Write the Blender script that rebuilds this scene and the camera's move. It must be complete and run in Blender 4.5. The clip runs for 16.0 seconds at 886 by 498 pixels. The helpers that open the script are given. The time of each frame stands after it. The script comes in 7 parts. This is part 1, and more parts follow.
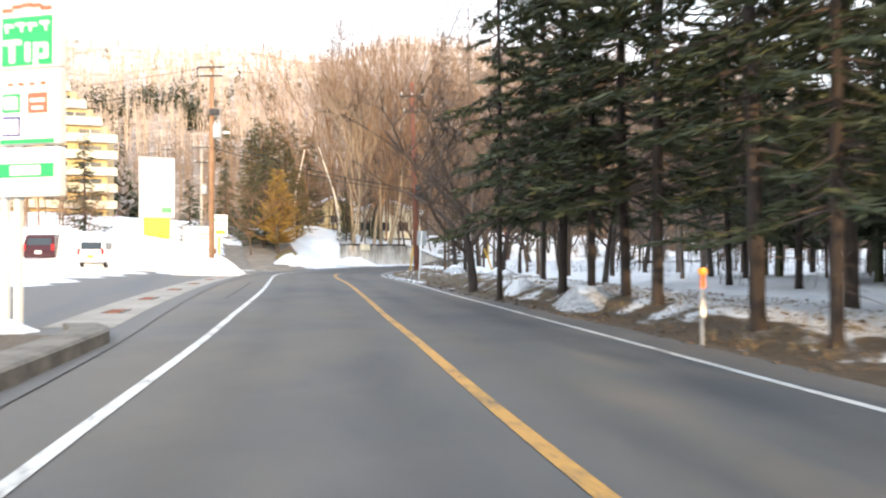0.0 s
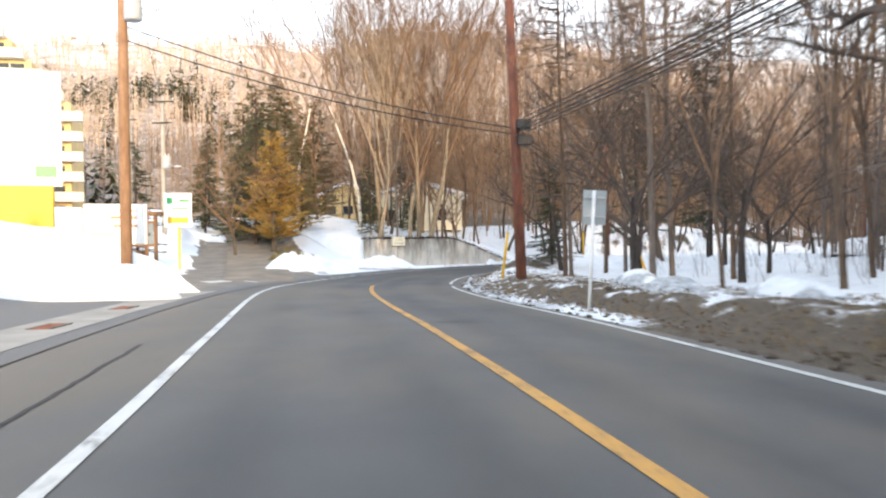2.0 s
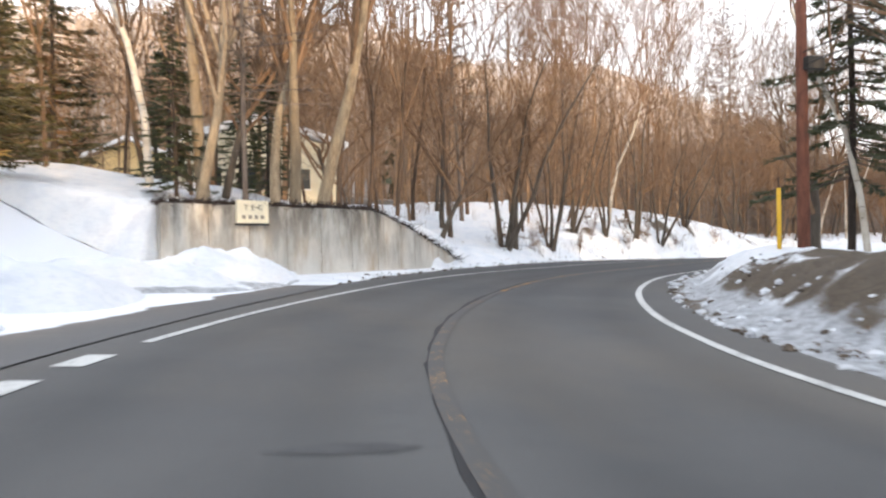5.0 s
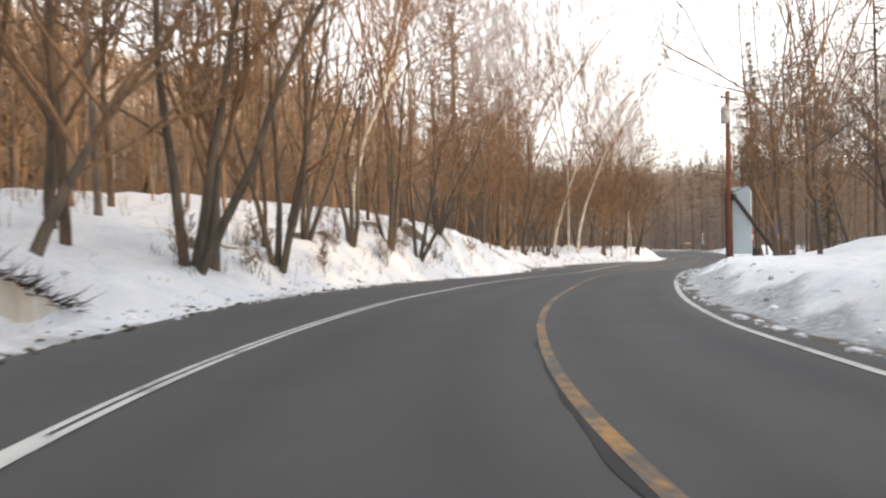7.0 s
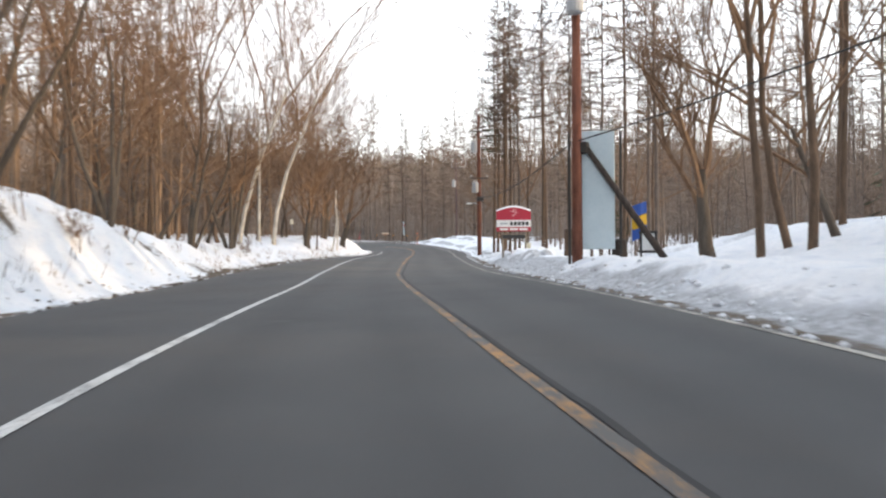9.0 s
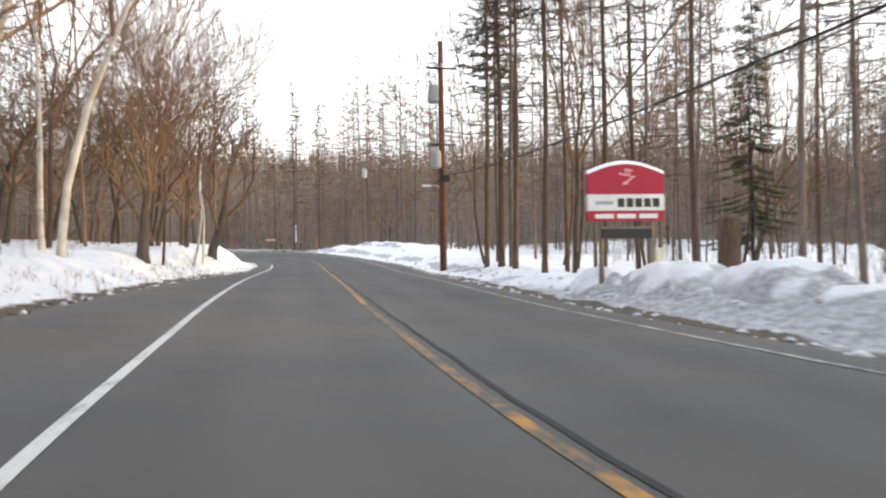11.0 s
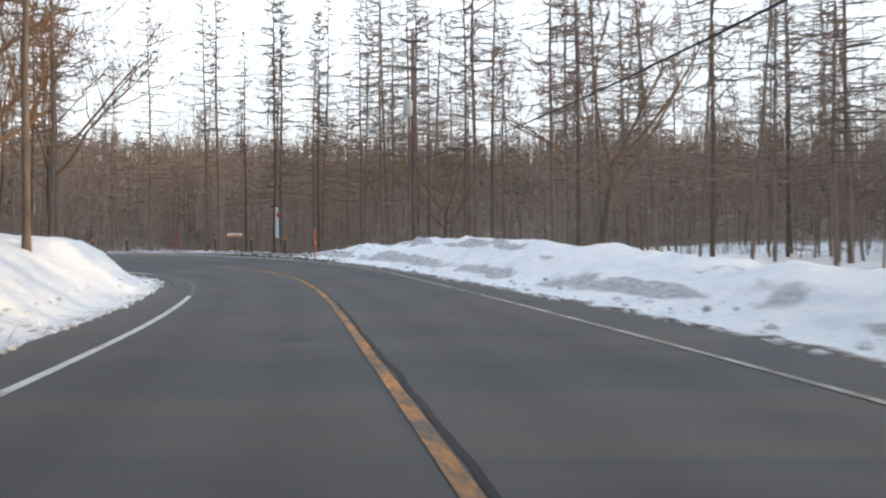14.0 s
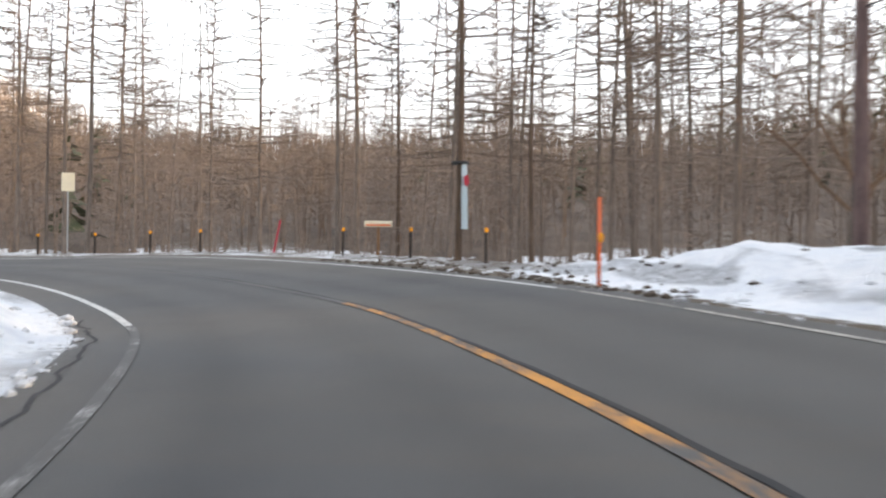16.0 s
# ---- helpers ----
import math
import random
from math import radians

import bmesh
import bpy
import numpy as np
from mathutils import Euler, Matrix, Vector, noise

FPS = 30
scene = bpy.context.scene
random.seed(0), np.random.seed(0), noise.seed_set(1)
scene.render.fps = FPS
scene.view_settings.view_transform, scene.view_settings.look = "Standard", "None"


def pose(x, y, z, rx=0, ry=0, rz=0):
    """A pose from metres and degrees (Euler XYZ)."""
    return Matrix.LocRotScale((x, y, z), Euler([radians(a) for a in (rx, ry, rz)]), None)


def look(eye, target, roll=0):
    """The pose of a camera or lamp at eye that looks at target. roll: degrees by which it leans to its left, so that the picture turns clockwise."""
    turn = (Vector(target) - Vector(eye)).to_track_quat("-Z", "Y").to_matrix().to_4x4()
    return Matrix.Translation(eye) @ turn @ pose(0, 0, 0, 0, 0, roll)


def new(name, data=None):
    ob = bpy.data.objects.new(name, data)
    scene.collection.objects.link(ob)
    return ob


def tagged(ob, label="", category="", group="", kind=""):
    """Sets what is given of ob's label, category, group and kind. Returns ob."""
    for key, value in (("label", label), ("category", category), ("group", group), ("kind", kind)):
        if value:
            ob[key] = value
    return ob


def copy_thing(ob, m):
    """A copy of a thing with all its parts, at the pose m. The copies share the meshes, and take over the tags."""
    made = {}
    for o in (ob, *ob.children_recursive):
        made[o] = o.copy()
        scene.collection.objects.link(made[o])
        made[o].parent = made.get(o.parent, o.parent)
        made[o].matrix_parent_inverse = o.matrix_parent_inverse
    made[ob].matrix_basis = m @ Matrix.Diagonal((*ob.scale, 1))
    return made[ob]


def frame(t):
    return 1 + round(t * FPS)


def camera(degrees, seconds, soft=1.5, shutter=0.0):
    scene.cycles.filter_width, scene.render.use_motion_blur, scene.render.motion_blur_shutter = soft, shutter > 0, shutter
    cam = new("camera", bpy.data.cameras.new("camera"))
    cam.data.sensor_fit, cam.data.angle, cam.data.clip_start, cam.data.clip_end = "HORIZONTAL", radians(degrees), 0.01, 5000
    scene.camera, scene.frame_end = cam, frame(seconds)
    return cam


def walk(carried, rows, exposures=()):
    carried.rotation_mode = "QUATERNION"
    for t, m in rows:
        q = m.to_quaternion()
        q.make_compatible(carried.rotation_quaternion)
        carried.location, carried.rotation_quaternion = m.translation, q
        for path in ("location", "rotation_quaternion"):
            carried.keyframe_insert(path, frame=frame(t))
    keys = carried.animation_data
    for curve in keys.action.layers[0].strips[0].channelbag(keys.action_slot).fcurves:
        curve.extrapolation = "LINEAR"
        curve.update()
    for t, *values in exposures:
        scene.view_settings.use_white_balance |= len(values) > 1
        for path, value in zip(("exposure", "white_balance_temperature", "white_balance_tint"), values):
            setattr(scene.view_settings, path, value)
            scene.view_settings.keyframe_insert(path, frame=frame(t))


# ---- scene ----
cam = camera(59.3, 16.0, soft=2.2, shutter=0.3)
PATH = [
    (0, (3.709, 1.89, 1.279), (3.646, 3.889, 1.296), -0.1),
    (0.5, (2.523, 7.579, 1.327), (2.458, 9.578, 1.334), -0.8),
    (1, (1.376, 13.307, 1.269), (1.3, 15.306, 1.279), -1.1),
    (1.5, (0.157, 18.827, 1.247), (0.077, 20.825, 1.258), -0.7),
    (2, (-1.074, 24.509, 1.282), (-1.157, 26.507, 1.291), -1.1),
    (2.5, (-2.279, 30.223, 1.349), (-2.354, 32.222, 1.363), -1.6),
    (3, (-3.327, 35.32, 1.345), (-3.384, 37.319, 1.345), -2.1),
    (3.2, (-3.774, 37.603, 1.356), (-3.819, 39.602, 1.344), -1.9),
    (5.3, (-5.827, 59.917, 1.113), (-5.295, 61.845, 1.107), -0.6),
    (5.5, (-5.56, 61.876, 1.133), (-4.951, 63.781, 1.125), -0.4),
    (6, (-4.577, 66.477, 1.091), (-3.769, 68.306, 1.099), -0.1),
    (6.5, (-2.99, 70.99, 1.16), (-1.987, 72.721, 1.163), -0.5),
    (7, (-0.889, 75.654, 1.221), (0.302, 77.26, 1.235), -0.9),
    (7.5, (1.818, 80.086, 1.313), (3.184, 81.547, 1.312), -1.8),
    (8, (5.33, 84.252, 1.276), (6.849, 85.553, 1.256), -1.5),
    (8.5, (9.299, 88.098, 1.311), (10.946, 89.232, 1.288), -1.2),
    (9, (13.669, 91.699, 1.289), (15.409, 92.685, 1.268), -0.5),
    (9.2, (15.531, 93.097, 1.283), (17.296, 94.037, 1.261), -0.4),
    (11.3, (36.023, 108.018, 1.213), (37.904, 108.697, 1.202), -1.0),
    (11.5, (38.162, 109.319, 1.214), (40.047, 109.986, 1.196), -1.1),
    (12, (43.58, 112.375, 1.283), (45.469, 113.032, 1.271), -1.5),
    (12.5, (48.901, 115.382, 1.328), (50.791, 116.036, 1.314), -2.0),
    (13, (54.153, 118.432, 1.346), (56.042, 119.088, 1.323), -2.1),
    (13.5, (59.359, 121.409, 1.269), (61.245, 122.073, 1.261), -1.8),
    (14, (64.764, 124.466, 1.275), (66.643, 125.152, 1.281), -0.3),
    (14.5, (70.109, 127.864, 1.231), (71.974, 128.585, 1.25), 0.4),
    (15, (75.546, 131.366, 1.28), (77.386, 132.149, 1.293), 0.6),
    (15.5, (80.614, 134.973, 1.372), (82.412, 135.849, 1.387), 0.4),
    (16, (85.5, 138.836, 1.433), (87.222, 139.854, 1.444), 0.6),
]
walk(cam, [(t, look(eye, target, roll)) for t, eye, target, roll in PATH], exposures=[(0.0, 0.38, 6250, 7), (3.0, 0.2, 6250, 7), (6.0, 0.26, 6800, 10), (7.0, 0.1, 7050, 10), (8.5, 0.1, 6750, 9), (9.2, 0.13, 6500, 8), (11.5, 0.2, 6700, 9), (13.0, -0.08, 6350, 7), (14.0, -0.27, 6250, 7), (15.0, -0.22, 6400, 8), (16.0, 0.18, 6650, 9)])

# ---- world, sun and exposure ----
SUN_TO = Vector((0.31, -0.95, 0.0)).normalized()
SUN_EL = radians(9.5)
world = bpy.data.worlds.new("winter_evening_sky")
scene.world = world
world.use_nodes = True
wn, wl = world.node_tree.nodes, world.node_tree.links
wn.clear()
sky = wn.new("ShaderNodeTexSky")
sky.sky_type = "NISHITA"
sky.sun_disc = False
sky.sun_elevation = SUN_EL
sky.sun_rotation = math.atan2(SUN_TO.x, SUN_TO.y)
sky.altitude = 1000
sky.dust_density = 2.0
bg = wn.new("ShaderNodeBackground")
bg.inputs[1].default_value = 0.07
# thin high cloud: bright and faintly pink low down, bluer overhead
tco, sep, hi = wn.new("ShaderNodeTexCoord"), wn.new("ShaderNodeSeparateXYZ"), wn.new("ShaderNodeValToRGB")
wl.new(tco.outputs["Generated"], sep.inputs[0])
wl.new(sep.outputs[2], hi.inputs[0])
hi.color_ramp.elements[0].position, hi.color_ramp.elements[0].color = 0.02, (0.975, 0.968, 0.972, 1)
hi.color_ramp.elements[1].position, hi.color_ramp.elements[1].color = 0.75, (0.79, 0.845, 0.945, 1)
veil = wn.new("ShaderNodeBackground")
wl.new(hi.outputs[0], veil.inputs[0])
veil.inputs[1].default_value = 1.85
both = wn.new("ShaderNodeAddShader")
wout = wn.new("ShaderNodeOutputWorld")
wl.new(sky.outputs[0], bg.inputs[0])
wl.new(bg.outputs[0], both.inputs[0])
wl.new(veil.outputs[0], both.inputs[1])
wl.new(both.outputs[0], wout.inputs[0])
sun_data = bpy.data.lights.new("sun", "SUN")
sun_data.energy = 5.0
sun_data.angle = radians(0.6)
sun_data.color = (1.0, 0.68, 0.37)
sun = new("sun", sun_data)
sun.matrix_world = look(tuple(SUN_TO * 100 + Vector((0, 0, 100 * math.tan(SUN_EL)))), (0, 0, 0))

# ---- materials ----
def mat(name, rough=0.8, metal=0.0):
    m = bpy.data.materials.new(name)
    m.use_nodes = True
    b = m.node_tree.nodes["Principled BSDF"]
    b.inputs["Roughness"].default_value = rough
    b.inputs["Metallic"].default_value = metal
    return m, m.node_tree.nodes, m.node_tree.links, b


def coords(n, l, kind="Object", stretch=(1, 1, 1)):
    tc = n.new("ShaderNodeTexCoord")
    mp = n.new("ShaderNodeMapping")
    mp.inputs["Scale"].default_value = stretch
    l.new(tc.outputs[kind], mp.inputs[0])
    return mp.outputs[0]


def noise_node(n, l, vec, scale, detail=6, rough=0.6):
    t = n.new("ShaderNodeTexNoise")
    t.inputs["Scale"].default_value = scale
    t.inputs["Detail"].default_value = detail
    t.inputs["Roughness"].default_value = rough
    l.new(vec, t.inputs["Vector"])
    return t.outputs[0]


def ramp(n, l, fac, stops):
    r = n.new("ShaderNodeValToRGB")
    while len(r.color_ramp.elements) < len(stops):
        r.color_ramp.elements.new(0.5)
    for e, (p, c) in zip(r.color_ramp.elements, stops):
        e.position, e.color = p, (*c, 1)
    l.new(fac, r.inputs[0])
    return r.outputs[0]


def mix(n, l, fac, a, b, mode="MIX"):
    x = n.new("ShaderNodeMix")
    x.data_type, x.blend_type = "RGBA", mode
    for v, i in ((fac, 0), (a, 6), (b, 7)):
        if isinstance(v, (int, float)):
            x.inputs[i].default_value = v
        elif isinstance(v, tuple):
            x.inputs[i].default_value = (*v, 1)
        else:
            l.new(v, x.inputs[i])
    return x.outputs[2]


def maths(n, l, op, a, b=0.0, clamp=False):
    x = n.new("ShaderNodeMath")
    x.operation, x.use_clamp = op, clamp
    for v, i in ((a, 0), (b, 1)):
        if isinstance(v, (int, float)):
            x.inputs[i].default_value = v
        else:
            l.new(v, x.inputs[i])
    return x.outputs[0]


def bump(n, l, b, height, strength, dist=0.02):
    x = n.new("ShaderNodeBump")
    x.inputs["Strength"].default_value, x.inputs["Distance"].default_value = strength, dist
    l.new(height, x.inputs["Height"])
    l.new(x.outputs[0], b.inputs["Normal"])


def varied(name, c1, c2, scale=3.0, rough=0.8, metal=0.0, fine=40.0, bumped=0.3, stretch=(1, 1, 1), spread=0.0, dist=0.01):
    """A surface that wanders between two colours at two scales."""
    m, n, l, b = mat(name, rough, metal)
    v = coords(n, l, "Object", stretch)
    big, small = noise_node(n, l, v, scale), noise_node(n, l, v, fine, 4)
    f = maths(n, l, "ADD", maths(n, l, "MULTIPLY", big, 0.65), maths(n, l, "MULTIPLY", small, 0.35))
    col = ramp(n, l, f, [(0.36, c1), (0.64, c2)])
    if spread:
        oi = n.new("ShaderNodeObjectInfo")
        k = maths(n, l, "ADD", maths(n, l, "MULTIPLY", oi.outputs["Random"], 2 * spread), 1 - spread)
        col = mix(n, l, k, (0, 0, 0), col)
    l.new(col, b.inputs["Base Color"])
    bump(n, l, b, small, bumped, dist)
    return m


def plain(name, c, rough=0.5, metal=0.0):
    return varied(name, tuple(v * 0.9 for v in c), tuple(min(v * 1.06, 1) for v in c), 2.0, rough, metal, 30.0, 0.08)


def asphalt_material():
    m, n, l, b = mat("asphalt", 0.82)
    v = coords(n, l)
    grain = noise_node(n, l, v, 160, 3, 0.7)
    patch = noise_node(n, l, v, 0.35, 5)
    mid = noise_node(n, l, v, 3.0, 5)
    c = ramp(n, l, patch, [(0.35, (0.088, 0.091, 0.097)), (0.65, (0.148, 0.148, 0.149))])
    c = mix(n, l, 0.35, c, ramp(n, l, grain, [(0.3, (0.055, 0.055, 0.058)), (0.7, (0.21, 0.21, 0.21))]))
    c = mix(n, l, maths(n, l, "MULTIPLY", ramp(n, l, mid, [(0.55, (0, 0, 0)), (0.8, (1, 1, 1))]), 0.3), c, (0.075, 0.076, 0.08))
    att = n.new("ShaderNodeAttribute")
    att.attribute_name = "salt"
    sf = maths(n, l, "MULTIPLY", att.outputs["Fac"], maths(n, l, "ADD", mid, 0.2, True), True)
    c = mix(n, l, sf, c, (0.22, 0.21, 0.2))
    wheel = n.new("ShaderNodeAttribute")
    wheel.attribute_name = "wheel"
    wf = maths(n, l, "MULTIPLY", wheel.outputs["Fac"], maths(n, l, "ADD", noise_node(n, l, v, 0.12, 5, 0.6), 0.1, True), True)
    c = mix(n, l, wf, c, mix(n, l, 1.0, c, (0.6, 0.61, 0.63), "MULTIPLY"))
    age = n.new("ShaderNodeAttribute")
    age.attribute_name = "age"
    dust = ramp(n, l, noise_node(n, l, coords(n, l, "Object", (1, 0.35, 1)), 0.22, 6, 0.6), [(0.42, (0, 0, 0)), (0.6, (1, 1, 1))])
    c = mix(n, l, maths(n, l, "MULTIPLY", maths(n, l, "MULTIPLY", dust, age.outputs["Fac"]), 0.7), c, (0.215, 0.182, 0.14))
    c = mix(n, l, age.outputs["Fac"], mix(n, l, 1.0, c, (0.36, 0.368, 0.38), "MULTIPLY"), mix(n, l, 1.0, c, (0.72, 0.71, 0.69), "MULTIPLY"))
    l.new(c, b.inputs["Base Color"])
    bump(n, l, b, grain, 0.35, 0.006)
    return m


def snow_material():
    """Snow, with bare ground, leaves and road dirt where the attributes say so."""
    m, n, l, b = mat("snow", 0.7)
    v = coords(n, l)
    n1, n2, n3 = noise_node(n, l, v, 0.9, 8, 0.65), noise_node(n, l, coords(n, l, "Object", (1, 1, 2.5)), 5, 7, 0.75), noise_node(n, l, v, 45, 4, 0.7)
    snow = ramp(n, l, n1, [(0.3, (0.7, 0.74, 0.81)), (0.46, (0.84, 0.87, 0.91)), (0.62, (0.91, 0.92, 0.94))])
    snow = mix(n, l, maths(n, l, "MULTIPLY", ramp(n, l, n2, [(0.5, (0, 0, 0)), (0.68, (1, 1, 1))]), 0.45), snow, (0.62, 0.66, 0.73))
    litter = ramp(n, l, n2, [(0.3, (0.035, 0.025, 0.017)), (0.5, (0.085, 0.06, 0.039)), (0.68, (0.16, 0.12, 0.075))])
    litter = mix(n, l, 0.5, litter, ramp(n, l, n3, [(0.35, (0.024, 0.017, 0.012)), (0.65, (0.19, 0.145, 0.095))]))
    grit = mix(n, l, 0.4, ramp(n, l, n2, [(0.4, (0.09, 0.094, 0.1)), (0.6, (0.66, 0.69, 0.73))]), ramp(n, l, n3, [(0.3, (0.16, 0.164, 0.17)), (0.7, (0.55, 0.565, 0.59))]))
    bare, dirt = n.new("ShaderNodeAttribute"), n.new("ShaderNodeAttribute")
    bare.attribute_name, dirt.attribute_name = "bare", "dirt"
    lump = maths(n, l, "ADD", maths(n, l, "ADD", maths(n, l, "MULTIPLY", n1, 0.3), maths(n, l, "MULTIPLY", n2, 0.44)), maths(n, l, "MULTIPLY", n3, 0.26))
    bm = maths(n, l, "MULTIPLY", maths(n, l, "SUBTRACT", maths(n, l, "ADD", bare.outputs["Fac"], lump), 0.98), 9.0, True)
    dm = maths(n, l, "MULTIPLY", maths(n, l, "SUBTRACT", maths(n, l, "ADD", dirt.outputs["Fac"], lump), 0.98), 9.0, True)
    c = mix(n, l, maths(n, l, "MULTIPLY", dm, 0.85), snow, grit)
    c = mix(n, l, bm, c, litter)
    l.new(c, b.inputs["Base Color"])
    h = maths(n, l, "ADD", maths(n, l, "MULTIPLY", n2, 0.7), maths(n, l, "MULTIPLY", n3, 0.25))
    bump(n, l, b, h, 0.9, 0.12)
    return m


def bark(name, c1, c2, stripes=(1, 1, 0.18), scale=9.0, spread=0.25):
    return varied(name, c1, c2, scale, 0.9, 0, 55, 0.7, stripes, spread, 0.02)


def birch_bark():
    m, n, l, b = mat("birch_bark", 0.75)
    v = coords(n, l, "Object", (1, 1, 5))
    dark = noise_node(n, l, v, 2.2, 6, 0.7)
    big = noise_node(n, l, coords(n, l), 1.2, 4)
    c = ramp(n, l, big, [(0.35, (0.42, 0.37, 0.3)), (0.6, (0.66, 0.62, 0.55))])
    c = mix(n, l, ramp(n, l, dark, [(0.58, (0, 0, 0)), (0.66, (1, 1, 1))]), c, (0.07, 0.055, 0.045))
    l.new(c, b.inputs["Base Color"])
    bump(n, l, b, dark, 0.4, 0.01)
    return m


def concrete_material():
    """Board-marked concrete with rusty and black runs down from the top."""
    m, n, l, b = mat("stained_concrete", 0.9)
    v = coords(n, l)
    runs = noise_node(n, l, coords(n, l, "Object", (1.6, 1.6, 0.45)), 1.0, 6, 0.6)
    runs2 = noise_node(n, l, coords(n, l, "Object", (1.5, 1.5, 0.4)), 1.0, 8, 0.68)
    fine = noise_node(n, l, v, 60, 4)
    big = noise_node(n, l, v, 0.8, 5)
    c = ramp(n, l, big, [(0.35, (0.52, 0.49, 0.43)), (0.65, (0.68, 0.65, 0.59))])
    c = mix(n, l, maths(n, l, "MULTIPLY", ramp(n, l, runs, [(0.5, (0, 0, 0)), (0.7, (1, 1, 1))]), 0.7), c, (0.34, 0.22, 0.11))
    sep = n.new("ShaderNodeSeparateXYZ")
    l.new(v, sep.inputs[0])
    fade = maths(n, l, "MULTIPLY", maths(n, l, "SUBTRACT", sep.outputs[2], 0.1), 0.5, True)
    c = mix(n, l, maths(n, l, "MULTIPLY", ramp(n, l, runs2, [(0.42, (0, 0, 0)), (0.6, (1, 1, 1))]), fade), c, (0.13, 0.115, 0.095))
    c = mix(n, l, 0.2, c, ramp(n, l, fine, [(0.3, (0.2, 0.19, 0.17)), (0.7, (0.55, 0.52, 0.47))]))
    l.new(c, b.inputs["Base Color"])
    bump(n, l, b, fine, 0.3, 0.01)
    return m


def worn_paint(name, c, worn):
    """Road paint, worn through to the asphalt."""
    m, n, l, b = mat(name, 0.7)
    v = coords(n, l)
    f = maths(n, l, "ADD", maths(n, l, "MULTIPLY", noise_node(n, l, v, 1.3, 6, 0.7), 0.5), maths(n, l, "MULTIPLY", noise_node(n, l, v, 18, 5, 0.7), 0.5))
    k = ramp(n, l, f, [(worn, (0, 0, 0)), (worn + 0.14, (1, 1, 1))])
    l.new(mix(n, l, k, (0.062, 0.061, 0.06), c), b.inputs["Base Color"])
    return m


def wooded_slope():
    """The far slope: brown winter woods with snow between, paled with altitude for haze."""
    m, n, l, b = mat("wooded_slope", 0.95)
    v = coords(n, l)
    a, f = noise_node(n, l, v, 0.012, 6, 0.6), noise_node(n, l, v, 0.18, 9, 0.8)
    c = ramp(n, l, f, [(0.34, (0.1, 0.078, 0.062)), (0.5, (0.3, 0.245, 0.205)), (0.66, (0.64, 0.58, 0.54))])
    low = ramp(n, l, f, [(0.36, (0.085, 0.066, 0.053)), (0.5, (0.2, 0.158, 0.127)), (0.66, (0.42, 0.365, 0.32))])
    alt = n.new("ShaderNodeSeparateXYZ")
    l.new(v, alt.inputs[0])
    # paler from 14 m upwards, haze put into the ground colour
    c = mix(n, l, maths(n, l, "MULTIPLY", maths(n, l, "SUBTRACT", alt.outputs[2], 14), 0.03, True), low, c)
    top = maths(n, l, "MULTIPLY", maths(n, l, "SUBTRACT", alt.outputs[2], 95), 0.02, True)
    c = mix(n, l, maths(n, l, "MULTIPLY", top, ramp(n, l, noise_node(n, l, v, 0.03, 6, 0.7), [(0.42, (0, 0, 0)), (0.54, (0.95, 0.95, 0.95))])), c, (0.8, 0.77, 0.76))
    c = mix(n, l, ramp(n, l, a, [(0.66, (0, 0, 0)), (0.74, (1, 1, 1))]), c, (0.2, 0.165, 0.135))
    l.new(c, b.inputs["Base Color"])
    return m


ASPHALT, SNOW, CONCRETE, BIRCH = asphalt_material(), snow_material(), concrete_material(), birch_bark()
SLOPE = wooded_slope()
FOREST_FLOOR = varied("leafy_forest_floor", (0.06, 0.046, 0.037), (0.17, 0.13, 0.102), 0.35, 0.95, 0, 6, 0.8, dist=0.1)
WHITE_LINE = worn_paint("white_road_paint", (0.528, 0.528, 0.512), 0.35)
YELLOW_LINE = worn_paint("yellow_road_paint", (0.512, 0.272, 0.06), 0.38)
TAR = plain("tar_seal", (0.016, 0.016, 0.018), 0.85)
BARK_GREY = bark("grey_bark", (0.052, 0.042, 0.033), (0.133, 0.108, 0.084))
BARK_BROWN = bark("brown_bark", (0.053, 0.035, 0.024), (0.166, 0.109, 0.07))
BARK_LARCH = bark("larch_bark", (0.085, 0.065, 0.052), (0.23, 0.18, 0.145))
BARK_TAN = bark("pale_tan_bark", (0.17, 0.13, 0.09), (0.38, 0.3, 0.2))
TWIG_PALE = bark("pale_twigs", (0.2, 0.15, 0.1), (0.42, 0.33, 0.23))
OLIVE = varied("olive_leaves", (0.1, 0.085, 0.022), (0.27, 0.22, 0.07), 3.0, 0.8, 0, 20, 0.2)
BARK_DARK = bark("dark_bark", (0.025, 0.019, 0.016), (0.077, 0.059, 0.049))
FIR_BARK = bark("fir_bark", (0.016, 0.012, 0.01), (0.05, 0.035, 0.027))
TWIG = bark("twigs", (0.115, 0.069, 0.041), (0.273, 0.168, 0.097))
LARCH_TWIG = bark("larch_twigs", (0.1, 0.075, 0.06), (0.25, 0.19, 0.15))
TWIG_DARK = bark("dark_twigs", (0.042, 0.03, 0.024), (0.115, 0.083, 0.063))
NEEDLE = varied("fir_needles", (0.018, 0.028, 0.013), (0.07, 0.078, 0.027), 1.5, 0.75, 0, 20, 0.2)
OLIVE_NEEDLE = varied("olive_needles", (0.045, 0.04, 0.014), (0.15, 0.125, 0.04), 1.4, 0.75, 0, 20, 0.2)
GOLD = varied("golden_needles", (0.13, 0.1, 0.025), (0.46, 0.27, 0.05), 1.2, 0.75, 0, 20, 0.2)
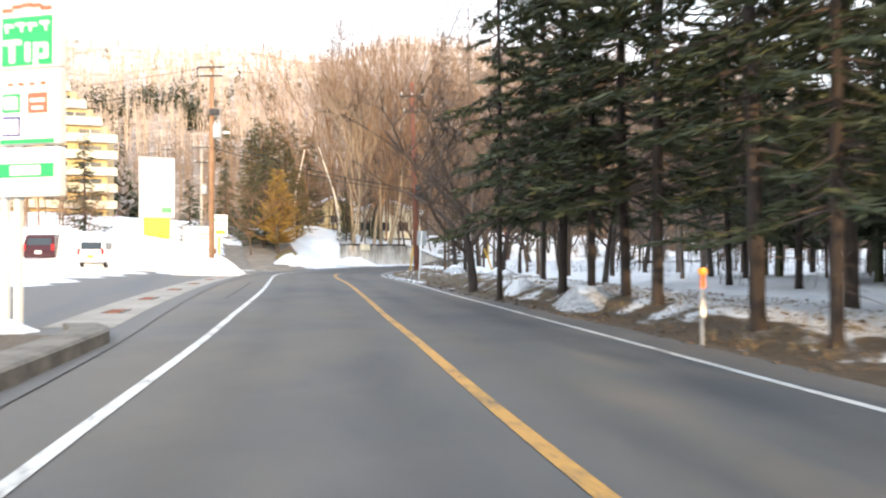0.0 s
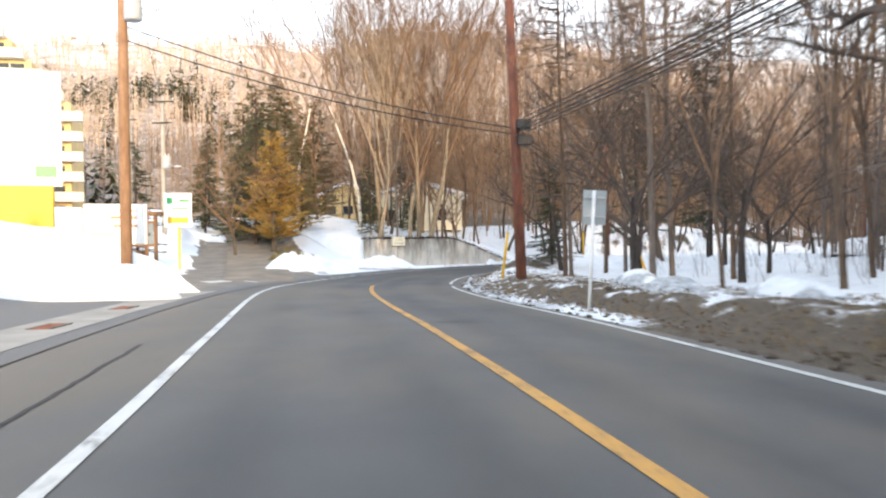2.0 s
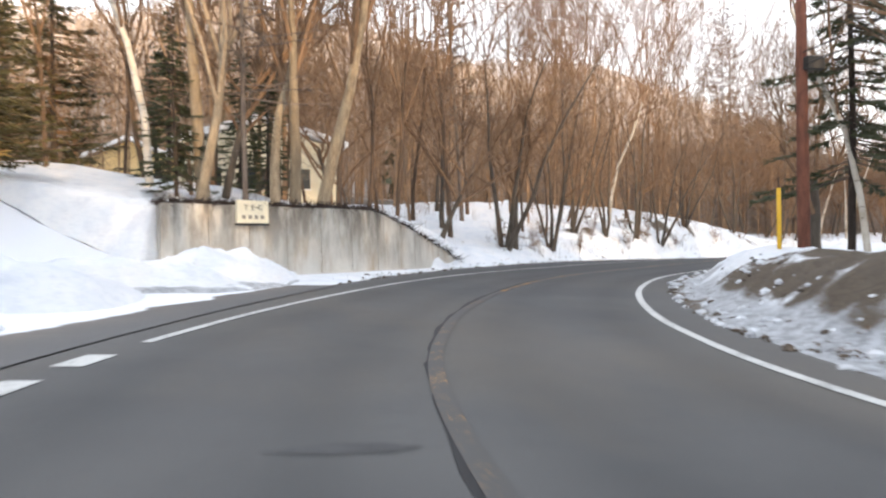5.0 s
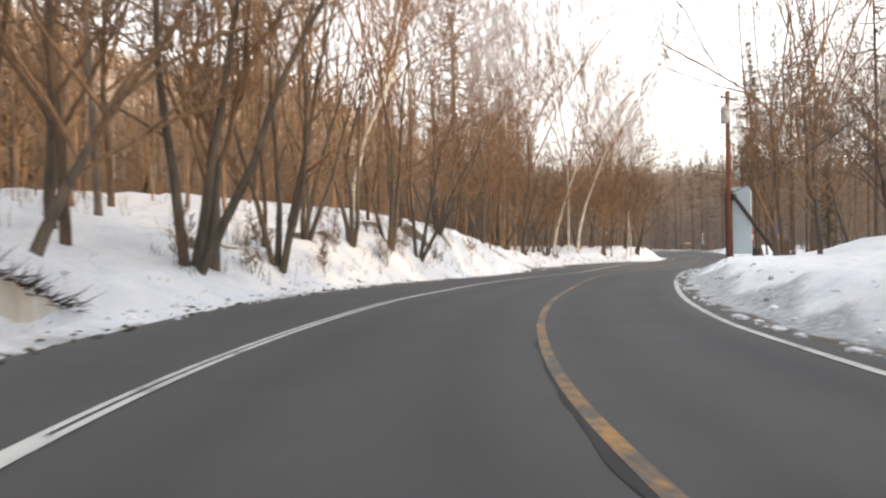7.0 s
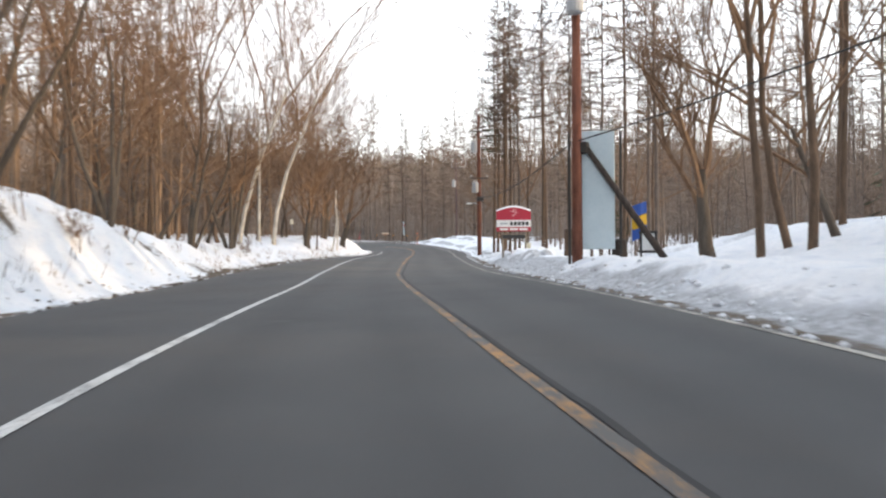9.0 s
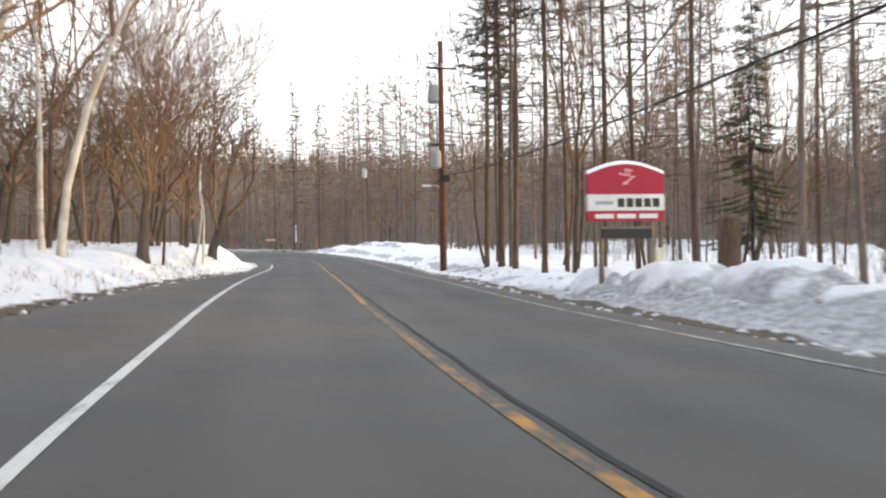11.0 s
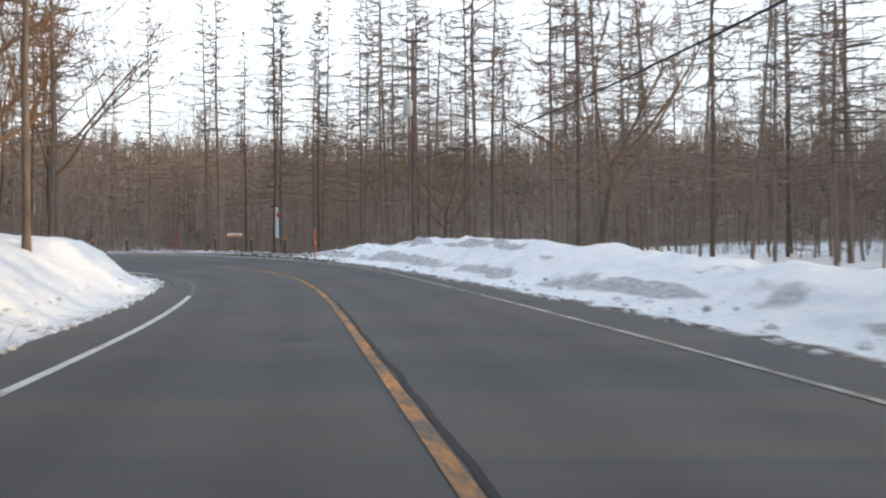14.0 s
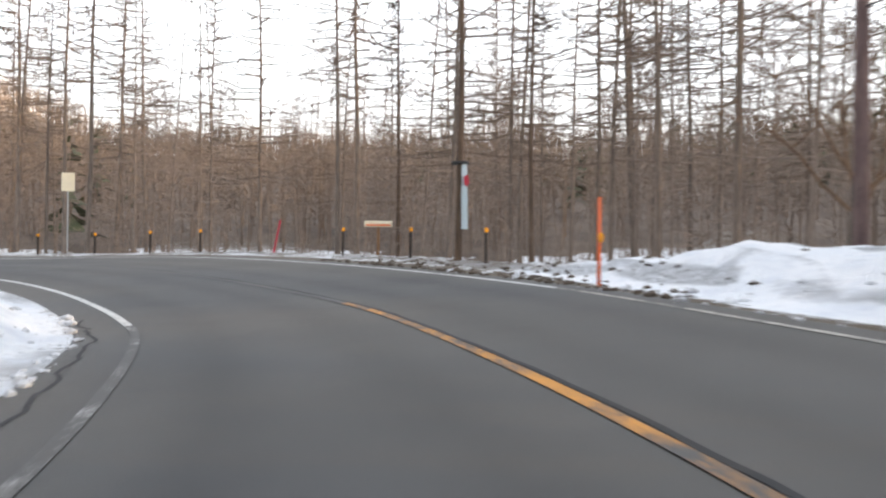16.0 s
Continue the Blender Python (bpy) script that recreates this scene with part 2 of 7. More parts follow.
HEDGE = varied("dry_hedge", (0.015, 0.01, 0.007), (0.049, 0.029, 0.021), 4, 0.9, 0, 30, 0.4)
GRASS = varied("dry_grass", (0.14, 0.1, 0.045), (0.36, 0.27, 0.13), 3, 0.9, 0, 25, 0.2)
WOOD = bark("brown_wood", (0.14, 0.075, 0.035), (0.3, 0.17, 0.085), (1, 1, 0.1), 14, 0.1)
WOOD_GREY = bark("weathered_wood", (0.16, 0.13, 0.1), (0.34, 0.28, 0.21), (1, 1, 0.1), 14, 0.1)
POLE_RED = bark("rusty_red_pole", (0.11, 0.04, 0.028), (0.26, 0.105, 0.065), (1, 1, 0.3), 6, 0.15)
POLE_DARK = bark("dark_purple_brown_pole", (0.085, 0.055, 0.055), (0.2, 0.135, 0.125), (1, 1, 0.3), 6, 0.1)
POLE_BROWN = bark("brown_pole", (0.2, 0.11, 0.06), (0.36, 0.22, 0.13), (1, 1, 0.3), 6, 0.1)
POLE_GREY = bark("concrete_pole", (0.3, 0.28, 0.24), (0.45, 0.42, 0.37), (1, 1, 0.3), 6, 0.1)
STEEL = plain("galvanised_steel", (0.42, 0.43, 0.44), 0.45, 0.7)
DARKSTEEL = plain("dark_steel", (0.05, 0.048, 0.047), 0.5, 0.5)
PORCELAIN = plain("porcelain", (0.6, 0.6, 0.58), 0.25)
GREYBOX = plain("grey_paint", (0.38, 0.4, 0.42), 0.5)
WHITE = plain("white_paint", (0.78, 0.78, 0.76), 0.5)
CREAM = plain("cream_paint", (0.72, 0.66, 0.5), 0.6)
PALEBLUE = varied("faded_pale_blue_panel", (0.46, 0.56, 0.6), (0.56, 0.64, 0.67), 0.8, 0.5, 0, 12, 0.05)
FADED_RED = plain("sign_red", (0.6, 0.12, 0.06), 0.45)
GREEN = plain("green_sign_paint", (0.02, 0.33, 0.1), 0.4)
RED = plain("red_sign_paint", (0.42, 0.02, 0.045), 0.45)
BLUE = plain("blue_paint", (0.03, 0.1, 0.4), 0.5)
NAVY = plain("navy_paint", (0.04, 0.045, 0.2), 0.5)
YELLOW = plain("yellow_paint", (0.68, 0.4, 0.02), 0.5)
ORANGE = plain("orange_paint", (0.75, 0.13, 0.02), 0.45)
AMBER = plain("amber_reflector", (0.9, 0.36, 0.02), 0.2)
BLACK = plain("black_rubber", (0.02, 0.02, 0.02), 0.7)
BLOCKWALL = varied("yellow_render", (0.62, 0.44, 0.2), (0.76, 0.58, 0.3), 0.6, 0.85, 0, 20, 0.1)
STONE = varied("grey_stone", (0.16, 0.15, 0.14), (0.38, 0.36, 0.33), 2.5, 0.9, 0, 25, 0.6)
KERB = varied("grimy_kerb_concrete", (0.07, 0.065, 0.058), (0.2, 0.185, 0.16), 2.5, 0.9, 0, 25, 0.6)
ROOFSNOW = varied("roof_snow", (0.78, 0.8, 0.83), (0.88, 0.88, 0.88), 1.0, 0.7, 0, 12, 0.3)
GLASS_DARK = plain("dark_window_glass", (0.03, 0.04, 0.05), 0.08)
CARPAINT_DARK = plain("dark_red_car_paint", (0.05, 0.012, 0.015), 0.2, 0.2)
CARPAINT_WHITE = plain("white_car_paint", (0.75, 0.75, 0.73), 0.25)
CARPAINT_GREY = plain("grey_car_paint", (0.07, 0.072, 0.08), 0.25, 0.3)
TAILRED = plain("tail_lamp_red", (0.5, 0.01, 0.01), 0.2)
PLATE_Y = plain("number_plate_yellow", (0.75, 0.5, 0.03), 0.5)

# ---- plan of the road ----
REF = [(11.9, -38.0), (7.8, -18.0), (3.71, 1.89), (2.52, 7.58), (1.38, 13.31), (0.16, 18.83), (-1.07, 24.51), (-2.28, 30.22), (-3.33, 35.32),
       (-4.6, 42.5), (-5.6, 49.5), (-5.95, 55.0), (-5.56, 61.9), (-4.58, 66.5), (-2.99, 71.0), (-0.89, 75.65), (1.82, 80.1), (5.33, 84.25),
       (9.3, 88.1), (13.67, 91.7), (20.0, 96.6), (28.0, 102.5), (36.02, 108.0), (43.58, 112.37), (54.15, 118.43), (64.76, 124.47), (75.55, 131.37),
       (85.5, 138.84), (92.8, 144.7), (95.9, 148.0), (98.5, 152.3), (100.1, 156.5), (100.9, 161.0), (100.9, 166.0), (99.6, 172.0), (96.5, 178.0), (91.0, 183.5), (82.0, 189.0)]


def spline(points, step=0.5):
    out, p = [], [np.array(q, float) for q in points]
    p = [2 * p[0] - p[1]] + p + [2 * p[-1] - p[-2]]
    for a, b, c, d in zip(p, p[1:], p[2:], p[3:]):
        n = max(2, int(np.linalg.norm(c - b) / step))
        for i in range(n):
            u = i / n
            out.append(0.5 * (2 * b + (c - a) * u + (2 * a - 5 * b + 4 * c - d) * u * u + (3 * b - a - 3 * c + d) * u ** 3))
    out.append(p[-2])
    return np.array(out)


RXY = spline(REF)
RS = np.r_[0, np.cumsum(np.linalg.norm(np.diff(RXY, axis=0), axis=1))]
RS -= RS[np.argmin(((RXY - (3.71, 1.89)) ** 2).sum(1))]
RT = np.gradient(RXY, axis=0)
RT /= np.linalg.norm(RT, axis=1)[:, None]
S0, S1 = RS[0], RS[-1]


def table(*rows):
    a = np.array(rows, float)
    return lambda s: np.interp(s, a[:, 0], a[:, 1])


def even(*values, step=4.0):
    """A smooth curve along the road through values at even steps from station 0."""
    fine = np.arange(-4.0, step * (len(values) - 1) + 4.0, 0.5)
    v = np.interp(fine, np.arange(len(values)) * step, values)
    v = np.convolve(np.pad(v, 3, mode="edge"), np.ones(7) / 7, mode="valid")
    return lambda s: np.interp(s, fine, v)


level = even(-0.008, 0.007, 0.020, 0.037, 0.051, 0.068, 0.072, 0.087, 0.108, 0.115, 0.099, 0.088, 0.091, 0.092, 0.079, 0.096, 0.128, 0.159, 0.178, 0.201, 0.209, 0.203, 0.191, 0.224, 0.234, 0.260, 0.271, 0.250, 0.208, 0.147, 0.092, 0.065, 0.068, 0.087, 0.103, 0.133, 0.155, 0.163, 0.147, 0.114, 0.084, 0.087, 0.089, 0.121, 0.185, 0.250, 0.320, 0.371, 0.430, 0.524, 0.634, 0.749, 0.855, 0.905, 0.84, 0.7)
bank = even(-0.31, -0.56, -0.82, -1.01, -1.12, -1.18, -1.32, -1.35, -1.18, -1.04, -1.12, -1.22, -1.30, -1.18, -0.98, -1.01, -1.16, -1.34, -1.42, -1.07, -0.84, -0.86, -0.95, -0.69, -0.18, 0.43, 1.14, 1.47, 1.52, 1.45, 1.21, 0.74, 0.09, -0.49, -0.81, -0.90, -0.79, -0.50, -0.41, -0.46, -0.21, 0.36, 0.82, 1.08, 1.35, 1.82, 2.75, 3.61, 4.31, 4.92, 5.12, 4.99, 4.65, 4.30, 4.30, 4.30)
line_l = even(-1.68, -1.61, -1.56, -1.52, -1.46, -1.40, -1.37, -1.38, -1.43, -1.58, -1.81, -2.09, -2.32, -2.45, -2.46, -2.34, -2.16, -2.01, -1.90, -1.80, -1.77, -1.82, -1.89, -1.92, -1.91, -1.86, -1.74, -1.59, -1.45, -1.34, -1.30, -1.33, -1.50, -1.73, -1.93, -2.06, -2.17, -2.29, -2.43, -2.52, -2.53, -2.43, -2.24, -1.94, -1.62, -1.37, -1.34, -1.60, -2.11, -2.68, -3.09, -3.32, -3.41, -3.35, -3.19, -3.07)
line_y = even(1.58, 1.57, 1.56, 1.57, 1.63, 1.73, 1.81, 1.86, 1.87, 1.77, 1.59, 1.38, 1.18, 1.01, 0.88, 0.83, 0.85, 0.89, 1.01, 1.22, 1.38, 1.44, 1.43, 1.42, 1.40, 1.41, 1.44, 1.50, 1.55, 1.60, 1.62, 1.60, 1.49, 1.33, 1.21, 1.15, 1.08, 1.00, 0.89, 0.83, 0.84, 0.92, 1.05, 1.27, 1.56, 1.80, 1.86, 1.64, 1.16, 0.64, 0.28, 0.09, 0.04, 0.13, 0.31, 0.44)
line_r = even(4.82, 4.82, 4.81, 4.80, 4.83, 4.86, 4.88, 4.88, 4.86, 4.76, 4.58, 4.36, 4.16, 3.97, 3.81, 3.74, 3.72, 3.72, 3.80, 3.98, 4.15, 4.22, 4.21, 4.17, 4.14, 4.18, 4.30, 4.48, 4.67, 4.86, 5.00, 5.07, 5.00, 4.84, 4.68, 4.55, 4.44, 4.33, 4.24, 4.24, 4.33, 4.49, 4.65, 4.81, 4.96, 5.04, 4.98, 4.76, 4.39, 4.05, 3.87, 3.81, 3.84, 3.92, 4.02, 4.01)
line_c = even(1.40, 1.52, 1.58, 1.62, 1.65, 1.66, 1.61, 1.53, 1.42, 1.27, 1.10, 0.97, 0.89, 0.84, 0.79, 0.79, 0.80, 0.81, 0.90, 1.11, 1.31, 1.40, 1.43, 1.45, 1.47, 1.50, 1.55, 1.61, 1.65, 1.70, 1.74, 1.75, 1.68, 1.55, 1.43, 1.33, 1.23, 1.13, 1.03, 0.96, 0.97, 1.04, 1.16, 1.38, 1.67, 1.91, 1.97, 1.75, 1.27, 0.75, 0.39, 0.20, 0.15, 0.24, 0.42, 0.55)
edge_l = even(-2.64, -2.59, -2.66, -2.81, -2.99, -3.16, -3.29, -3.37, -3.42, -3.48, -3.55, -3.58, -3.53, -3.41, -3.23, -3.02, -2.85, -2.82, -2.94, -3.17, -3.55, -4.03, -4.46, -4.81, -5.08, -5.31, -5.48, -5.59, -5.63, -5.60, -5.49, -5.35, -5.24, -5.15, -5.02, -4.84, -4.67, -4.52, -4.40, -4.26, -4.06, -3.82, -3.54, -3.21, -2.86, -2.55, -2.41, -2.56, -2.99, -3.51, -3.91, -4.16, -4.30, -4.33, -4.28, -4.29)
edge_r = even(5.79, 5.82, 5.82, 5.79, 5.76, 5.70, 5.59, 5.45, 5.30, 5.11, 4.91, 4.72, 4.59, 4.50, 4.45, 4.45, 4.48, 4.50, 4.58, 4.73, 4.85, 4.82, 4.69, 4.53, 4.41, 4.40, 4.50, 4.71, 4.97, 5.25, 5.51, 5.69, 5.72, 5.61, 5.46, 5.32, 5.21, 5.14, 5.15, 5.27, 5.49, 5.75, 5.94, 6.02, 5.96, 5.82, 5.59, 5.28, 4.88, 4.55, 4.42, 4.45, 4.58, 4.78, 5.01, 5.13)


def at(s, d):
    """Plan place of station s and offset d (to the right)."""
    x, y = np.interp(s, RS, RXY[:, 0]), np.interp(s, RS, RXY[:, 1])
    tx, ty = np.interp(s, RS, RT[:, 0]), np.interp(s, RS, RT[:, 1])
    return x + ty * d, y - tx * d


def road_z(s, d):
    return level(s) + d * np.tan(np.radians(bank(s)))


def station(x, y):
    """Station and offset of plan places (arrays)."""
    x, y = np.atleast_1d(np.asarray(x, float)), np.atleast_1d(np.asarray(y, float))
    s, d = np.empty_like(x), np.empty_like(x)
    for i in range(0, len(x), 4000):
        dx, dy = x[i:i + 4000, None] - RXY[None, :, 0], y[i:i + 4000, None] - RXY[None, :, 1]
        j = np.argmin(dx * dx + dy * dy, axis=1)
        k = np.arange(len(j))
        s[i:i + 4000] = RS[j] + dx[k, j] * RT[j, 0] + dy[k, j] * RT[j, 1]
        across = dx[k, j] * RT[j, 1] - dy[k, j] * RT[j, 0]
        past = (j == 0) | (j == len(RXY) - 1)
        d[i:i + 4000] = np.where(past, np.copysign(np.hypot(dx[k, j], dy[k, j]), across), across)
    return s, d


def smooth(a, b, v):
    u = np.clip((v - a) / (b - a), 0, 1)
    return u * u * (3 - 2 * u)


bank_h = table((-40, 0), (58, 0), (64, .5), (86, .7), (92, .85), (98, 1.25), (104, 1.95), (112, 2.6), (118, 2.6), (124, 1.95), (130, 1.2), (140, .85), (152, 1.0), (162, 1.3), (178, 1.3), (186, 1.5), (205, 1.4), (250, 1.3))
pile_h = table((-40, .2), (10, .25), (16, .36), (30, .45), (36, .36), (54, .3), (60, .45), (66, .8), (74, .8), (84, .6), (96, .6), (112, .5), (122, .5), (132, .5), (142, .28), (155, .3), (162, .55), (172, .65), (180, .95), (190, 1.05), (194, .75), (197, .35), (200, .12), (250, .1))
beyond_h = table((-40, .15), (16, .3), (36, .28), (60, .1), (70, .6), (100, .5), (120, .45), (140, -.1), (155, -.15), (170, .15), (186, .3), (194, .2), (199, -.3), (250, -.6))
wall_e = table((66, 4.9), (73.6, 4.52), (75.5, 3.26), (79.4, 1.09), (83.5, 0.49), (86.3, 0.82), (92, 1.0))
bank_more = table((60, 0), (88, 0), (93, .06), (102, .06), (112, .1), (119, .1), (126, .04), (130, 0))
bank_k = table((60, .17), (84, .2), (96, .16), (112, .11), (126, .11), (140, .06), (170, .05), (190, .03), (250, .03))
wall_h = table((66, 1.9), (79, 1.92), (81, 1.88), (88.5, .2), (90, .3), (260, .3))


def left_rise(s, e):
    """Height of the ground above the left edge of the road, e metres beyond it."""
    park = 1.0 * smooth(0, 18, e) + 0.012 * np.maximum(e - 18, 0)
    slope = bank_h(s) * smooth(0.2, 3.0, e) + bank_k(s) * np.clip(e - 3.0, 0, 14) + bank_more(s) * np.clip(e - 1.5, 0, 5.5) + 0.06 * np.clip(e - 17, 0, 45)
    behind = wall_h(s) * smooth(wall_e(s) + 0.04, wall_e(s) + 0.26, e) + 0.17 * np.clip(e - wall_e(s) - 1, 0, 14) + 0.06 * np.clip(e - 17, 0, 45) + 0.1 * smooth(0, 1, e)
    w1 = smooth(48, 58, s)
    w2 = smooth(86, 91, s)
    junction = 1.0 * smooth(1, 8, e) + 0.06 * np.clip(e - 8, 0, 55)
    low = park * (1 - w1) + junction * w1
    rise = smooth(62, 72, s) * smooth(wall_e(s) + 0.6, wall_e(s) + 6.0, e)
    low = low * (1 - rise) + behind * rise
    z = np.where(s < 73.4, low, np.where(s < 86, behind, behind * (1 - w2) + slope * w2))
    return z


pile_w = table((-40, 1.7), (150, 1.7), (166, 3.6), (190, 3.8), (196, 2.0), (250, 1.7))


def right_rise(s, e):
    w = pile_w(s)
    return pile_h(s) * smooth(0.15, w, e) * (1 - smooth(w + 0.9, w + 3.8, e)) + beyond_h(s) * smooth(w + 0.9, w + 3.8, e) + 0.004 * np.maximum(e - 6, 0) + 1.0 * smooth(3.5, 9.0, e) * smooth(100, 110, s) * (1 - smooth(126, 142, s))


def hill(x, y, d, e):
    """The mountain to the north, and the low wooded rise all round."""
    v = y - (104 + 0.62 * np.clip(x, 0, 170))
    f = 1 - 0.72 * smooth(110, 420, x - 0.25 * (y - 150))
    wob = 1 + 0.03 * np.sin(x * 0.021 + 1.3) + 0.025 * np.sin(x * 0.047 + y * 0.006)
    north = 0.06 * np.clip(v - 25, 0, 60) + 0.35 * np.clip(v - 70, 0, 540) - 0.08 * np.clip(v - 640, 0, 900)
    round_ = 0.15 * np.clip(e - 32, 0, 260) * (y > 20) * (0.6 + 0.4 * smooth(60, 150, y))
    return np.maximum(np.where(v > 25, np.maximum(north * f * wob, 0.0), 0.0), np.where(d > 0, round_, 0.0))


def side_x(y):
    return np.interp(y, [56, 58.5, 65, 74, 85, 99, 117], [-9.9, -10.6, -12.6, -15.4, -19.1, -25, -34])


def side_cut(x, y, z):
    """The side road lies in a shallow cutting between its snowy sides."""
    off = x - side_x(y)
    w = (1 - smooth(1.9, 4.2, np.where(off < 0, 0.62 * np.abs(off), off))) * smooth(55.5, 60, y) * (1 - smooth(115, 122, y)) * (x < -8)
    return z * (1 - w) + np.interp(y, [55, 59, 69, 77, 85, 100, 118], [0.17, 0.26, 0.8, 1.6, 2.8, 4.6, 6.5]) * w


def ground(x, y, rough=True):
    s, d = station(x, y)
    el, er = edge_l(s), edge_r(s)
    e = np.where(d < 0, el - d, d - er)
    base = np.where(d < 0, road_z(s, el), road_z(s, er))
    ee = np.maximum(e, 0)
    z = base + np.where(d < 0, left_rise(s, ee), right_rise(s, ee)) + hill(np.atleast_1d(np.asarray(x, float)), np.atleast_1d(np.asarray(y, float)), d, ee)
    cut = side_cut(np.atleast_1d(np.asarray(x, float)), np.atleast_1d(np.asarray(y, float)), z)
    z = z + (cut - z) * smooth(0.0, 3.0, e)
    return np.where(e < 0, road_z(s, d), z)


def gz(x, y):
    return float(ground([x], [y])[0])


# ---- mesh helpers ----
class Shape:
    """Vertices and faces of one mesh in the making."""

    def __init__(self):
        self.v, self.f = [], []

    def add(self, verts, faces):
        k = len(self.v)
        self.v.extend(verts)
        self.f.extend([tuple(i + k for i in q) for q in faces])
        return self

    def box(self, size, m=Matrix(), bevel=0.0):
        x, y, z = (s / 2 for s in size)
        c = min(bevel, x * 0.9, y * 0.9, z * 0.9)
        if c <= 0:
            vs = [(sx * x, sy * y, sz * z) for sx in (-1, 1) for sy in (-1, 1) for sz in (-1, 1)]
            fs = [(0, 1, 3, 2), (4, 6, 7, 5), (0, 4, 5, 1), (2, 3, 7, 6), (0, 2, 6, 4), (1, 5, 7, 3)]
            return self.add([tuple(m @ Vector(v)) for v in vs], fs)
        vs, fs = [], []
        for zz, k in ((-z, c), (-z + c, 0), (z - c, 0), (z, c)):
            X, Y = x - k, y - k
            b = c * 0.7
            vs += [(-X + b, -Y, zz), (X - b, -Y, zz), (X, -Y + b, zz), (X, Y - b, zz), (X - b, Y, zz), (-X + b, Y, zz), (-X, Y - b, zz), (-X, -Y + b, zz)]
        for r in range(3):
            fs += [(r * 8 + i, r * 8 + (i + 1) % 8, r * 8 + 8 + (i + 1) % 8, r * 8 + 8 + i) for i in range(8)]
        fs += [tuple(range(7, -1, -1)), tuple(range(24, 32))]
        return self.add([tuple(m @ Vector(v)) for v in vs], fs)

    def tube(self, pts, radii, n=6, cap=True):
        pts = [Vector(p) for p in pts]
        vs, fs = [], []
        for i, p in enumerate(pts):
            t = (pts[min(i + 1, len(pts) - 1)] - pts[max(i - 1, 0)])
            t = t.normalized() if t.length > 1e-9 else Vector((0, 0, 1))
            a = t.cross(Vector((1, 0, 0)) if abs(t.x) < 0.8 else Vector((0, 1, 0))).normalized()
            b = t.cross(a)
            for k in range(n):
                w = 2 * math.pi * k / n
                vs.append(tuple(p + (a * math.cos(w) + b * math.sin(w)) * radii[i]))
        for i in range(len(pts) - 1):
            fs += [(i * n + k, i * n + (k + 1) % n, (i + 1) * n + (k + 1) % n, (i + 1) * n + k) for k in range(n)]
        if cap:
            fs += [tuple(range(n - 1, -1, -1)), tuple(range((len(pts) - 1) * n, len(pts) * n))]
        return self.add(vs, fs)

    def spike(self, a, b, r):
        """A thin twig: three sides that meet in a point."""
        t = (b[0] - a[0], b[1] - a[1], b[2] - a[2])
        q = (t[1], -t[0], 0) if abs(t[2]) < 0.9 * (abs(t[0]) + abs(t[1]) + abs(t[2])) else (0, t[2], -t[1])
        k = r / max(1e-6, math.sqrt(q[0] ** 2 + q[1] ** 2 + q[2] ** 2))
        q = (q[0] * k, q[1] * k, q[2] * k)
        n = len(self.v)
        self.v += [(a[0] + q[0], a[1] + q[1], a[2] + q[2]), (a[0] - q[0], a[1] - q[1], a[2] - q[2]), (a[0], a[1], a[2] + r * 1.4), tuple(b)]
        self.f += [(n, n + 1, n + 3), (n + 1, n + 2, n + 3), (n + 2, n, n + 3)]

    def revolve(self, profile, n=12, m=Matrix()):
        vs = [tuple(m @ Vector((r * math.cos(2 * math.pi * k / n), r * math.sin(2 * math.pi * k / n), z))) for r, z in profile for k in range(n)]
        fs = [(i * n + k, i * n + (k + 1) % n, (i + 1) * n + (k + 1) % n, (i + 1) * n + k) for i in range(len(profile) - 1) for k in range(n)]
        fs += [tuple(range(n - 1, -1, -1)), tuple(range((len(profile) - 1) * n, len(profile) * n))]
        return self.add(vs, fs)

    def mesh(self, name, material, soft=False):
        me = bpy.data.meshes.new(name)
        me.from_pydata(self.v, [], self.f)
        me.materials.append(material)
        if soft:
            me.polygons.foreach_set("use_smooth", [True] * len(me.polygons))
        me.update()
        return me


def part(name, shape, material, parent=None, label="", soft=False):
    ob = new(name, shape.mesh(name, material, soft))
    if parent is not None:
        ob.parent = parent
    if label:
        ob["label"] = label
    return ob


def thing(name, m, label, category, group=""):
    ob = new(name)
    ob.empty_display_size = 0.3
    ob.matrix_world = m
    return tagged(ob, label, category, group)


def lettering(text, size, material, name, parent, m, depth=0.004):
    cu = bpy.data.curves.new(name, "FONT")
    cu.body, cu.size, cu.extrude, cu.align_x, cu.align_y = text, size, depth, "CENTER", "CENTER"
    tmp = bpy.data.objects.new(name, cu)
    scene.collection.objects.link(tmp)
    me = bpy.data.meshes.new_from_object(tmp.evaluated_get(bpy.context.evaluated_depsgraph_get()))
    bpy.data.objects.remove(tmp)
    me.materials.clear()
    me.materials.append(material)
    ob = new(name, me)
    ob.parent = parent
    ob.matrix_local = m
    return ob


